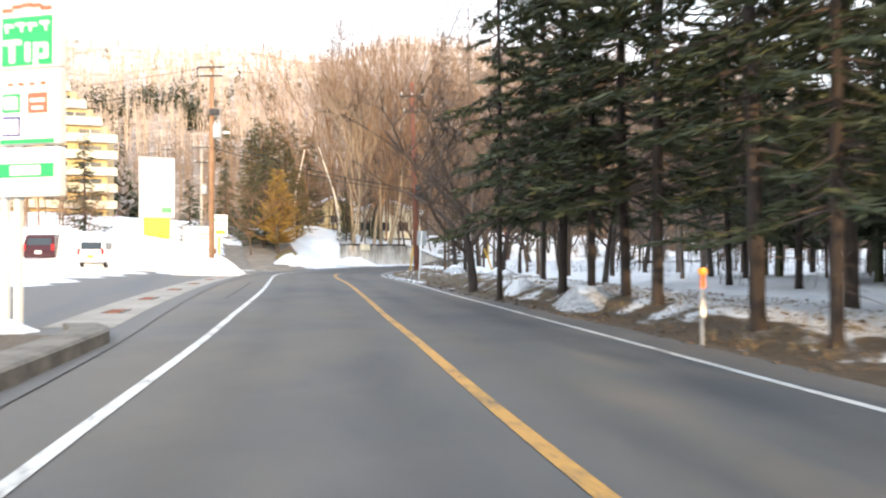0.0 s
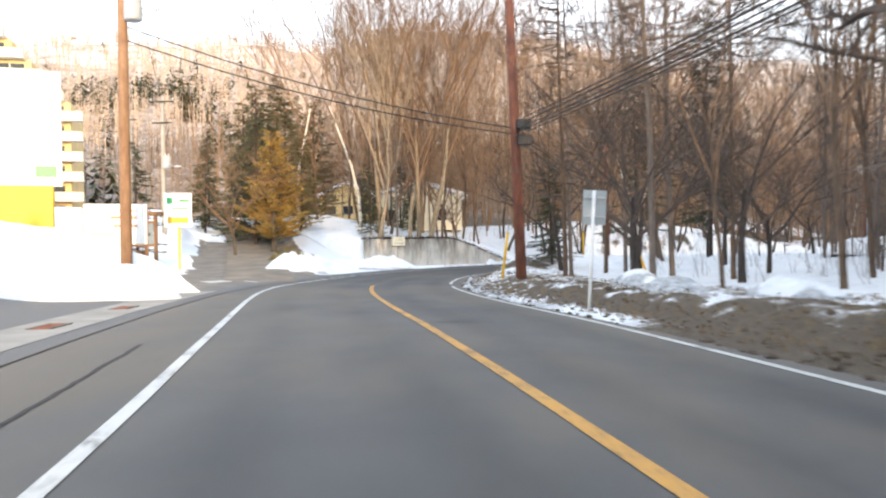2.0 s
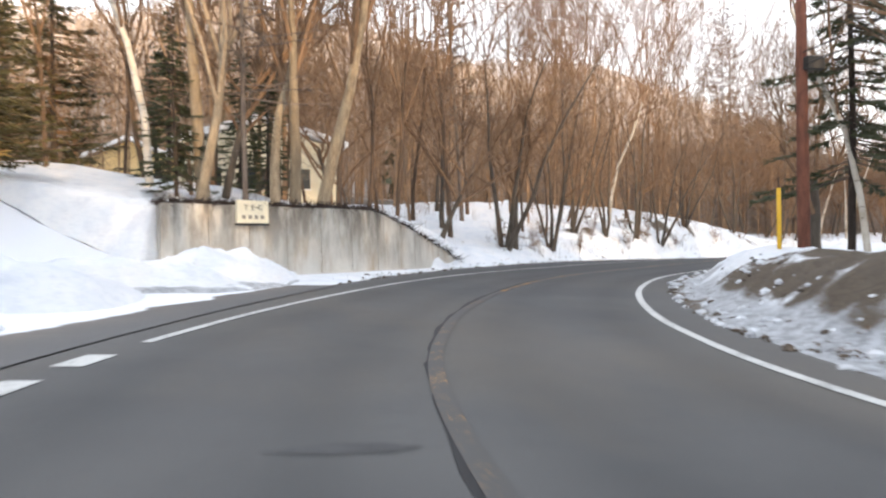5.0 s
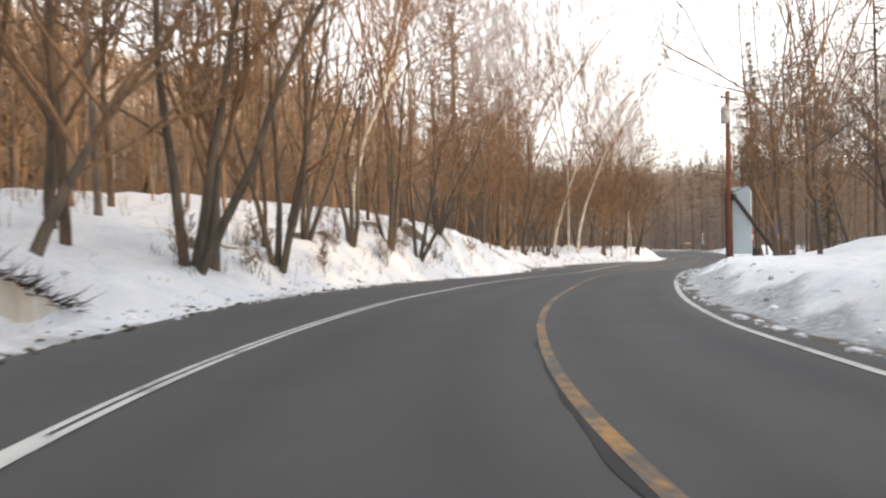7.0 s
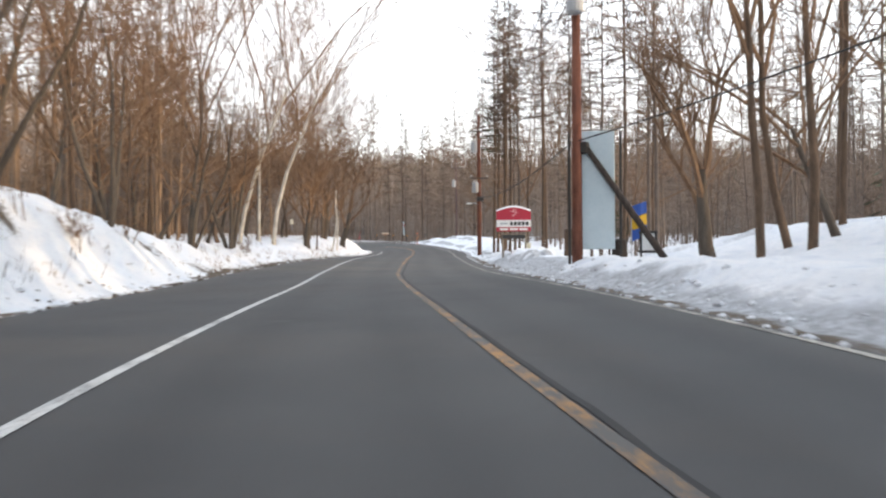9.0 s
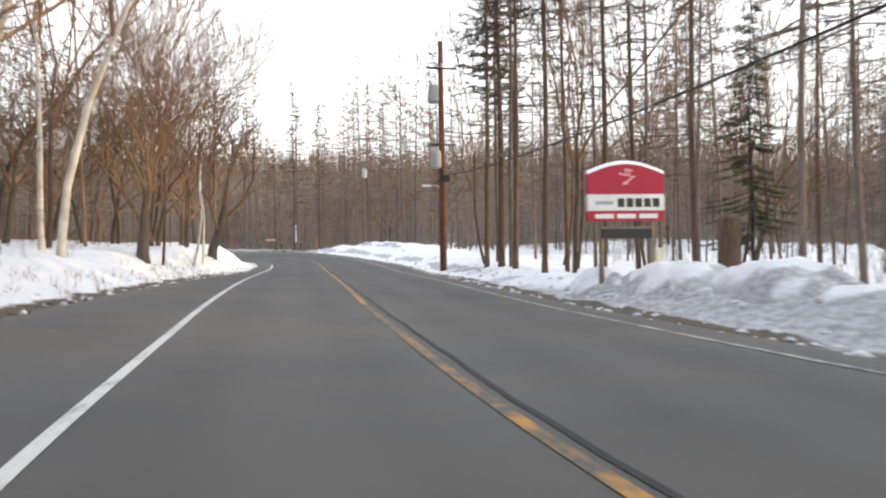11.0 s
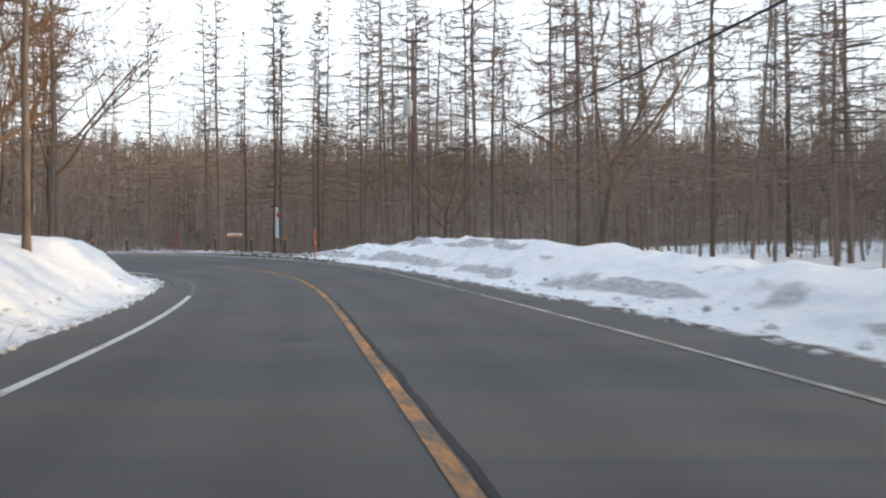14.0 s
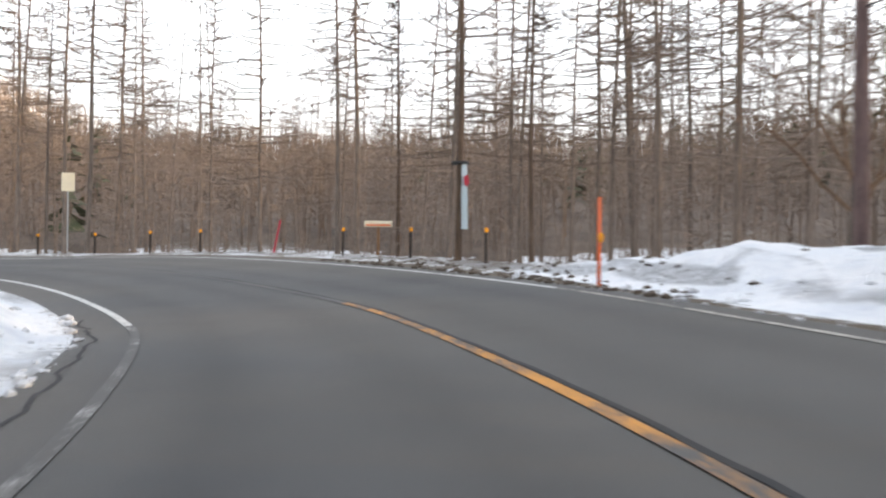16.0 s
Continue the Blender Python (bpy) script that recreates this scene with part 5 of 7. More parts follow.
OLD_SNOW = varied("old_grey_snow", (0.3, 0.31, 0.33), (0.78, 0.8, 0.83), 2.0, 0.7, 0, 18, 0.4)
EARTH = varied("frozen_earth", (0.038, 0.03, 0.024), (0.128, 0.098, 0.071), 6.0, 0.95, 0, 40, 0.5)
clods("snow_clods_right", 1300, (40, 200), 1, 1.8, 0.095, 51, OLD_SNOW, "lumps of old grey ploughed snow")
clods("snow_clods_left", 800, (86, 200), -1, 1.4, 0.09, 52, OLD_SNOW, "lumps of old snow at the foot of the bank")
clods("earth_clods_left", 500, (74, 140), -1, 1.0, 0.07, 53, EARTH, "crumbs of earth and leaves at the road edge")
clods("earth_clods_right", 700, (5, 75), 1, 3.0, 0.08, 54, EARTH, "crumbs of earth and leaves on the verge")
clods("earth_clods_bend", 420, (193, 206), 1, 2.4, 0.09, 55, EARTH, "dark lumps of earth and dirty ice beyond the bend")


def fallen_leaves(name, n, s_range, e_range, seed, label):
    """Flat curled leaves strewn over the verge."""
    rng = random.Random(seed)
    sh = Shape()
    s = np.array([rng.uniform(*s_range) for _ in range(n)])
    e = np.array([e_range[0] + (e_range[1] - e_range[0]) * rng.random() ** 1.5 for _ in range(n)])
    x, y = at(s, edge_r(s) + e)
    z = ground(x, y)
    for a, b, c in zip(x, y, z):
        w, r, c = rng.uniform(0, 6.283), rng.uniform(0.02, 0.05), c + rng.uniform(0.03, 0.1)
        u, v = Vector((math.cos(w), math.sin(w), rng.gauss(0, 0.4))) * r, Vector((-math.sin(w), math.cos(w), rng.gauss(0, 0.4))) * r * 0.6
        p = Vector((a, b, c))
        sh.add([tuple(p + u), tuple(p + v + Vector((0, 0, 0.015))), tuple(p - u), tuple(p - v + Vector((0, 0, 0.02)))], [(0, 1, 2), (0, 2, 3)])
    return tagged(part(name, sh, LEAF), label, "leaves", kind="stuff")


LEAF = varied("dead_leaves", (0.053, 0.032, 0.018), (0.195, 0.128, 0.071), 9.0, 0.85, 0, 60, 0.2)
fallen_leaves("fallen_leaves", 5200, (4, 64), (0.15, 4.5), 61, "brown fallen leaves strewn along the verge")


def deep_woods(name, n, s_range, side, e_min, e_max, seed, label, material, heights=(9, 16), bushy=1.0, flat=False):
    rng = random.Random(seed)
    sh = Shape()
    spots = []
    while len(spots) < n:
        s, e = rng.uniform(*s_range), e_min + (e_max - e_min) * rng.random()
        d = float(edge_l(s)) - e if side < 0 else float(edge_r(s)) + e
        x, y = (float(v) for v in at(s, d))
        if x < -9 and y < 112 and x + 9 > -0.75 * (y - 60) or math.hypot(x + 7, y - 102) < 7 or math.hypot(x + 20, y - 133) < 9:
            continue
        # the woods are open in front of the apartment block
        u = min(1.0, max(0.0, (88 * (y - 65) - 57 * (x + 14)) / 10993))
        if math.hypot(x + 14 + 57 * u, y - 65 - 88 * u) < 12:
            continue
        spots.append((x, y))
    a = np.array(spots)
    s2, d2 = station(a[:, 0], a[:, 1])
    e2 = np.where(d2 < 0, edge_l(s2) - d2, d2 - edge_r(s2))
    zs = ground(a[:, 0], a[:, 1])
    for (x, y), e, z in zip(spots, e2, zs):
        if e > min(e_min, 7) - 0.5:
            mid_tree(sh, rng, x, y, float(z), rng.uniform(*heights), bushy=bushy, flat=flat)
    return tagged(part(name, sh, material), label, "woods", kind="stuff")


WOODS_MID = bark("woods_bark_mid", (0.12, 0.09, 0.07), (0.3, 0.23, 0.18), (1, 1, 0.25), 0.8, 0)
# far trees paler than real bark: distance haze is put into the colour
MOUNTAIN_HAZED = bark("hazed_mountain_bark", (0.3, 0.235, 0.19), (0.68, 0.56, 0.46), (1, 1, 0.25), 0.6, 0)
WOODS = bark("woods_bark", (0.135, 0.087, 0.056), (0.36, 0.239, 0.147), (1, 1, 0.25), 5, 0)
WOODS_GREY = bark("woods_bark_grey", (0.12, 0.092, 0.074), (0.29, 0.225, 0.18), (1, 1, 0.25), 5, 0)
WOODS_DARK = bark("woods_bark_dark", (0.075, 0.056, 0.045), (0.19, 0.145, 0.115), (1, 1, 0.25), 5, 0)
deep_woods("slope_woods", 520, (62, 160), -1, 5.5, 75, 21, "dense bare brown woods on the snowy slope", WOODS, (12, 20), 1.25)
deep_woods("foot_woods", 160, (40, 78), -1, 22, 110, 29, "bare woods at the foot of the mountain", WOODS, (9, 15), 1.6)
deep_woods("bend_woods", 200, (158, 258), -1, 6, 70, 22, "bare larch woods inside the bend", WOODS_GREY, (11, 18), 1.5, True)
deep_woods("lower_woods", 235, (10, 175), 1, 12, 80, 23, "bare woods behind the roadside trees", WOODS_DARK, (10, 17), 1.5)
deep_woods("distant_larch_woods", 150, (186, 250), 1, 30, 130, 30, "dense bare larch woods far beyond the bend", WOODS_GREY, (13, 21), 2.2, True)
deep_woods("far_larch_woods", 310, (172, 250), 1, 9, 85, 24, "bare larch woods beyond the bend", WOODS_GREY, (10, 20), 1.7, True)


def brush(name, n, s_range, side, e_min, e_max, seed, tall, material, label):
    rng = random.Random(seed)
    sh = Shape()
    s = np.array([rng.uniform(*s_range) for _ in range(n)])
    e = np.array([rng.uniform(e_min, e_max) for _ in range(n)])
    x, y = at(s, edge_l(s) - e if side < 0 else edge_r(s) + e)
    z = ground(x, y)
    for a, b, c in zip(x, y, z):
        for k in range(rng.randint(3, 7)):
            t = Vector((rng.gauss(0, 0.35), rng.gauss(0, 0.35), 1)).normalized() * rng.uniform(0.4, 1) * tall
            p = Vector((a + rng.gauss(0, 0.12), b + rng.gauss(0, 0.12), c - 0.05))
            sh.spike(p, p + t, 0.009)
            q = p + t * 0.5
            sh.spike(q, q + Vector((rng.gauss(0, 0.4), rng.gauss(0, 0.4), 0.5)) * tall * 0.5, 0.005)
    return tagged(part(name, sh, material), label, "brush", kind="stuff")


deep_woods("slope_thicket", 170, (88, 150), -1, 7, 45, 25, "thin brown thicket between the trees on the slope", WOODS, (2.5, 8), 1.0)
deep_woods("lower_thicket", 260, (14, 178), 1, 12, 60, 26, "thin brown thicket under the trees", WOODS_DARK, (2.5, 8.5), 0.9)
deep_woods("far_thicket", 170, (176, 250), 1, 6, 60, 27, "thin brown thicket beyond the bend", WOODS_GREY, (1.5, 7), 1.6, True)
deep_woods("far_young_woods", 190, (192, 250), 1, 14, 80, 38, "dense young bare woods beyond the bend", WOODS_GREY, (7, 12.5), 2.0)
deep_woods("bend_thicket", 130, (150, 250), -1, 7, 50, 28, "thin brown thicket inside the bend", WOODS_DARK, (3, 6.5), 0.8)
brush("slope_brush", 420, (86, 150), -1, 2.0, 30, 31, 1.5, TWIG, "thin bare brushwood on the snowy slope")
brush("bend_brush", 700, (150, 245), -1, 3.0, 40, 32, 1.8, TWIG, "thin bare brushwood inside the bend")
brush("lower_brush", 700, (20, 175), 1, 8.0, 45, 33, 1.8, TWIG_DARK, "thin bare brushwood under the trees")
brush("far_brush", 900, (186, 250), 1, 3.0, 45, 34, 2.4, WOODS_GREY, "thin bare brushwood beyond the bend")
brush("bank_tufts", 110, (128, 172), -1, 0.3, 2.0, 37, 0.5, TWIG, "dry tufts and stems at the edge of the bank")
brush("bank_stems", 70, (92, 122), -1, 0.8, 3.2, 39, 0.75, TWIG_DARK, "dark bare stems sticking out of the snowy bank")
brush("bank_grass", 160, (90, 128), -1, 0.6, 4.2, 36, 0.22, GRASS, "dry grass and stems on the snowy bank")
brush("verge_grass", 1500, (0, 62), 1, 0.4, 4.0, 35, 0.22, GRASS, "dry grass on the roadside verge")


def fir_wood(name, n, seed, label, y_range=(-75, 4), x_off=15, sprays=210, fine=1.0):
    """Joined firs: the deep roadside wood, and unseen ones behind the start for shade."""
    rng = random.Random(seed)
    sh = Shape()
    for i in range(n):
        y = rng.uniform(*y_range)
        x = x_off + 0.34 * max(-y, 0) + rng.random() * 34
        z, h = gz(x, y), rng.uniform(13, 18)
        sh.tube([(x, y, z - 0.3), (x, y, z + h)], [0.17, 0.02], 5, cap=False)
        for k in range(sprays):
            u, ang = rng.random(), rng.uniform(0, 6.283)
            w = h * 0.19 * (1.05 - u)
            b = Vector((x, y, z + h * (0.14 + 0.86 * u))) + Vector((math.cos(ang), math.sin(ang), -0.3)) * w * (1 - fine) * rng.random()
            o = Vector((math.cos(ang), math.sin(ang), rng.uniform(-0.55, -0.2))) * w * rng.uniform(0.6, 1.15) * fine
            c = Vector((-math.sin(ang), math.cos(ang), 0)) * w * 0.2 * fine
            sh.add([tuple(b), tuple(b + o + c), tuple(b + o - c)], [(0, 1, 2)])
    return tagged(part(name, sh, NEEDLE), label, "woods", kind="stuff")


# out of view, added to keep the low sun off the right-hand woods
fir_wood("fir_wood", 85, 71, "unseen fir wood behind the start, added to shade the roadside")
fir_wood("fir_wood_deep", 60, 72, "dark firs standing deeper in the roadside wood", (6, 44), 14.5, 620, 0.45)


def hill_woods():
    rng = random.Random(41)
    bare, dark, low = Shape(), Shape(), Shape()
    pts = [(rng.uniform(60, 330), rng.uniform(70, 330)) for _ in range(2600)] + [(rng.uniform(-340, 330), 105 + 560 * rng.random()) for _ in range(9600)] + [(rng.uniform(-160, 330), rng.uniform(-60, 330)) for _ in range(4800)]
    pts = np.array(pts)
    s, d = station(pts[:, 0], pts[:, 1])
    e = np.where(d < 0, edge_l(s) - d, d - edge_r(s))
    keep = (e > np.where((s > 150) & (pts[:, 0] > 40), 34, 50)) & (e < 800) & ((pts[:, 1] > 110) | (d > 0) & (pts[:, 1] > 10))
    keep &= ~((pts[:, 0] < -38) & (pts[:, 0] > -125) & (pts[:, 1] < 146))
    pts, e = pts[keep], e[keep]
    zs = ground(pts[:, 0], pts[:, 1])
    stands = ((-144, 344, 20), (-98, 300, 8), (-66, 240, 9), (40, 330, 12), (-10, 210, 10))
    for (x, y), ee, z in zip(pts, e, zs):
        far = min(1.0, max(0, ee - 40) / 300)
        # trees on the near slope keep plain bark, the rest take the haze-paled one
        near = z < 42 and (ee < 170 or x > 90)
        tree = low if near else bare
        h = rng.uniform(6, 14) if near else rng.uniform(9, 16)
        if rng.random() < 0.06 and ee < 330 and noise.noise(Vector((x * 0.012, y * 0.012, 3))) > 0.05 or rng.random() < 0.008 or any((x - a) ** 2 + ((y - b) * 0.6) ** 2 < r * r for a, b, r in stands):
            w = h * 0.22
            for k in range(34):
                u, ang = rng.uniform(0.0, 0.8) ** 1.2, rng.uniform(0, 6.28)
                b = Vector((x, y, z + h * (u + 0.2)))
                o = Vector((math.cos(ang), math.sin(ang), rng.uniform(-0.7, -0.35))) * w * (1.08 - u) * rng.uniform(0.6, 1.1)
                c = Vector((-math.sin(ang), math.cos(ang), 0)) * w * 0.3 * (1.1 - u)
                dark.add([tuple(b), tuple(b + o + c), tuple(b + o - c)], [(0, 1, 2)])
            continue
        top = (x + rng.gauss(0, 0.6), y + rng.gauss(0, 0.6), z + h)
        blade(tree, (x, y, z - 0.5), top, 0.12 + 0.14 * far, rng)
        blade(tree, (x, y, z - 0.5), top, 0.12 + 0.14 * far, rng)
        for k in range(16 if near else 13):
            u, ang = rng.uniform(0.05 if near else 0.18, 0.92), rng.uniform(0, 6.28)
            ln = h * rng.uniform(0.12, 0.32) * (1.2 - u)
            blade(tree, (x, y, z + h * u), (x + math.cos(ang) * ln, y + math.sin(ang) * ln, z + h * u + ln * rng.uniform(0.2, 1.3)), 0.05 + 0.14 * far, rng)
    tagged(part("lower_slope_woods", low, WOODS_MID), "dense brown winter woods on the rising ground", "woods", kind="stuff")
    tagged(part("mountain_woods", bare, MOUNTAIN_HAZED), "bare brown woods on the mountain side, paled for haze", "woods", kind="stuff")
    tagged(part("mountain_firs", dark, NEEDLE), "scattered dark firs on the mountain side", "woods", kind="stuff")


hill_woods()
# ---- retaining wall ----
JOINT = varied("dark_joint_filler", (0.05, 0.043, 0.035), (0.12, 0.1, 0.08), 3.0, 0.9)


def retaining_wall():
    line = spline([(-8.5, 77.0), (-6.5, 78.5), (-2.8, 81.5), (0.0, 85.2), (1.6, 87.9)], 0.25)
    run = np.r_[0, np.cumsum(np.linalg.norm(np.diff(line, axis=0), axis=1))]
    tang = np.gradient(line, axis=0)
    tang /= np.linalg.norm(tang, axis=1)[:, None]
    out = np.stack([tang[:, 1], -tang[:, 0]], 1)
    total = run[-1]
    kink = 7.4
    top = lambda q: 2.3 if q < kink else 2.3 - (q - kink) / (total - kink) * 1.85
    root = thing("retaining_wall", Matrix(), "stained board-marked concrete retaining wall with a sloping end", "wall")
    joints = list(np.linspace(0, total, 13))
    for a, b in zip(joints, joints[1:]):
        qs = np.linspace(a + 0.008, b - 0.008, 5)
        vs, fs = [], []
        for q in qs:
            px, py = np.interp(q, run, line[:, 0]), np.interp(q, run, line[:, 1])
            ox, oy = np.interp(q, run, out[:, 0]), np.interp(q, run, out[:, 1])
            t = top(q)
            for o, z in ((0.06, -0.6), (0.0, t - 0.03), (-0.03, t), (-0.3, t), (-0.3, -0.6)):
                vs.append((px + ox * o, py + oy * o, z))
        for i in range(4):
            fs += [(i * 5 + k, (i + 1) * 5 + k, (i + 1) * 5 + (k + 1) % 5, i * 5 + (k + 1) % 5) for k in range(5)]
        fs += [(4, 3, 2, 1, 0), (20, 21, 22, 23, 24)]
        part("panel", Shape().add(vs, fs), CONCRETE, root)
        px, py = np.interp(b, run, line[:, 0]), np.interp(b, run, line[:, 1])
        ox, oy = np.interp(b, run, out[:, 0]), np.interp(b, run, out[:, 1])
        part("joint", Shape().add([(px + ox * o - oy * w, py + oy * o + ox * w, z) for o, z in ((0.05, -0.5), (-0.02, top(b) - 0.05)) for w in (-0.022, 0.022)] + [(px - ox * 0.2 - oy * w, py - oy * 0.2 + ox * w, z) for z in (-0.5, top(b) - 0.05) for w in (-0.022, 0.022)], [(0, 1, 3, 2), (4, 6, 7, 5), (2, 3, 7, 6), (0, 2, 6, 4), (1, 5, 7, 3)]), JOINT, root)
    end = Shape().box((0.3, 3.0, 2.7), Matrix.Translation((-8.75, 78.4, 0.93)) @ Matrix.Rotation(radians(14), 4, "Z"), 0.02)
    part("return_wall", end, CONCRETE, root)
    # dry hedge that hangs over the top
    rng = random.Random(5)
    sh = Shape()
    for q in np.arange(0, total, 0.005):
        px, py = np.interp(q, run, line[:, 0]), np.interp(q, run, line[:, 1])
        ox, oy = np.interp(q, run, out[:, 0]), np.interp(q, run, out[:, 1])
        o = rng.uniform(-0.6, -0.05)
        p = Vector((px + ox * o, py + oy * o, top(q) - 0.05))
        t = Vector((rng.gauss(0, 0.55) + ox * 0.2, rng.gauss(0, 0.55) + oy * 0.2, rng.uniform(-0.2, 1.0)))
        k = rng.uniform(0.14, 0.4)
        sh.spike(p, p + t * k, 0.026)
        sh.spike(p + t * k * 0.4, p + t * k * 0.4 + Vector((rng.gauss(0, 0.2), rng.gauss(0, 0.2), rng.gauss(0.05, 0.12))), 0.012)
    tagged(part("dry_hedge", sh, HEDGE), "low dark dry hedge along the top of the wall", "hedge", kind="stuff")
    # the name board
    q = 2.55
    px, py = np.interp(q, run, line[:, 0]), np.interp(q, run, line[:, 1])
    ox, oy = np.interp(q, run, out[:, 0]), np.interp(q, run, out[:, 1])
    ang = math.atan2(-ox, oy) + math.pi
    board = thing("name_board", Matrix.Translation((px + ox * 0.1, py + oy * 0.1, 2.12)) @ Matrix.Rotation(math.atan2(ox, -oy), 4, "Z"), "cream name board with dark letters fixed to the wall top", "sign")
    part("panel", Shape().box((1.02, 0.08, 0.62), Matrix(), 0.012), CREAM, board)
    part("bracket", Shape().box((1.04, 0.07, 0.05), Matrix.Translation((0, 0.0, -0.335))), DARKSTEEL, board)
    lettering("T  E  C", 0.2, BLACK, "letters", board, pose(0, -0.043, 0.11, 90, 0, 0))
    for i in range(4):
        part("character_bar", Shape().box((0.11, 0.006, 0.1), Matrix.Translation((-0.3 + 0.2 * i, -0.042, -0.14))), plain("grey_lettering", (0.25, 0.22, 0.18), 0.6) if i == 0 else bpy.data.materials["grey_lettering"], board)


retaining_wall()


# ---- snow heaps ----
def snow_heap(name, x, y, rx, ry, h, turn, seed, label, material=SNOW, dirt=0.2, power=1.0, bare=0.0, cap=99.0):
    n, r = 56, 24
    ang, rad = np.meshgrid(np.linspace(0, 2 * math.pi, n), np.linspace(0, 1.06, r), indexing="ij")
    c, s_ = math.cos(radians(turn)), math.sin(radians(turn))
    k = 1 + 0.12 * np.sin(ang * 3 + seed) + 0.07 * np.sin(ang * 5 + seed * 2)
    u, v = rad * k * rx * np.cos(ang), rad * k * ry * np.sin(ang)
    xs, ys = x + u * c - v * s_, y + u * s_ + v * c
    base = np.minimum(ground(xs.ravel(), ys.ravel()).reshape(xs.shape), cap)
    dome = np.clip(1 - rad ** 2, -0.1, 1) ** 1 * h if power == 1 else np.where(rad < 1, np.clip(1 - rad ** power, 0, 1), -0.05) * h
    lumps = (fbm(xs, ys, 0.5, 4, seed) * 0.28 + fbm(xs, ys, 1.5, 4, seed + 3) * 0.2 - 0.12 * np.abs(fbm(xs, ys, 2.6, 3, seed + 6))) * np.clip(1.05 - rad, 0, 1) ** 0.5 * min(1.0, h)
    z = np.where(rad > 1.02, base - 0.45, base + dome + lumps - 0.03)
    d = np.clip(dirt * (0.15 + 0.75 * rad) + 0.45 * fbm(xs, ys, 0.9, 3, seed + 9) * min(1.0, dirt * 2), 0, 1) + 0.35 * dirt * np.clip((rad - 0.86) * 8, 0, 1)
    ob = sheet(name, xs, ys, z, material, [("bare", rad * 0 + bare), ("dirt", d)])
    return tagged(ob, label, "snow heap", "ploughed snow heaps")


snow_heap("snow_mound", -18.6, 47.2, 7.8, 2.4, 2.1, 8, 1.0, "long white ploughed snow heap beside the car park", dirt=0.1, power=4)
snow_heap("snow_mound", -11.4, 44.9, 2.2, 1.5, 1.15, 15, 2.0, "tapering end of the white snow heap", dirt=0.15, power=3)
snow_heap("snow_mound", -26.0, 53.0, 6.0, 2.5, 1.3, 15, 2.6, "white snow heap behind parked cars", dirt=0.1, power=3)
snow_heap("snow_mound", -10.7, 65.6, 2.3, 1.3, 0.95, 60, 3.0, "lumpy snow heap with earth at the junction corner", dirt=0.4, power=1.5, bare=0.12)
snow_heap("snow_mound", -8.6, 73.2, 3.4, 1.3, 0.55, 55, 4.0, "rounded snow bank in front of the concrete wall", dirt=0.2, power=2.2, cap=0.55)
snow_heap("snow_mound", -10.2, 69.6, 3.2, 1.7, 0.7, 60, 4.6, "white snow heap beyond the junction", dirt=0.12, power=2.0, cap=0.9)
snow_heap("snow_mound", -7.0, 75.9, 2.5, 1.15, 0.85, 50, 4.9, "lumpy ploughed snow against the concrete wall", dirt=0.25, power=2.0, cap=0.45)
snow_heap("icy_snow_patch", -7.2, 74.0, 3.4, 0.9, 0.16, 55, 5.3, "flat icy grey snow at the road edge", dirt=0.9, power=4, cap=0.4)
snow_heap("snow_mound", -3.6, 13.4, 0.9, 0.6, 0.35, 0, 5.0, "small melting snow heap on the planted kerb island", dirt=0.3, bare=0.2)
snow_heap("snow_mound", 6.5, 20.7, 1.4, 0.7, 0.4, 100, 6.0, "old grey snow heap under the firs", dirt=1.5)
snow_heap("snow_mound", 5.3, 26.4, 0.9, 0.5, 0.35, 100, 6.7, "low remains of grey snow at the foot of a fir", dirt=0.5)
for k, (s, e) in enumerate(((31.0, 2.6), (35.5, 2.9), (38.5, 2.3), (42.0, 3.0))):
    x, y = (float(v) for v in at(s, float(edge_r(s)) + e))
    snow_heap("snow_mound", x, y, 1.2 + 0.2 * (k % 2), 0.6, 0.42, 100, 9.0 + k, "broken grey-white ploughed snow on the leafy verge", dirt=0.9)
snow_heap("snow_mound", 48.7, 107.0, 2.4, 1.0, 0.5, 30, 7.0, "dirty grey ploughed snow heap before the red sign", dirt=0.7)
snow_heap("snow_mound", 50.6, 109.0, 1.5, 0.6, 0.4, 30, 8.2, "dirty snow piled round the foot of the red sign", dirt=0.8)
snow_heap("snow_mound", 46.4, 105.4, 1.9, 0.9, 0.55, 32, 7.5, "dirty ploughed snow heap before the red sign", dirt=0.6)


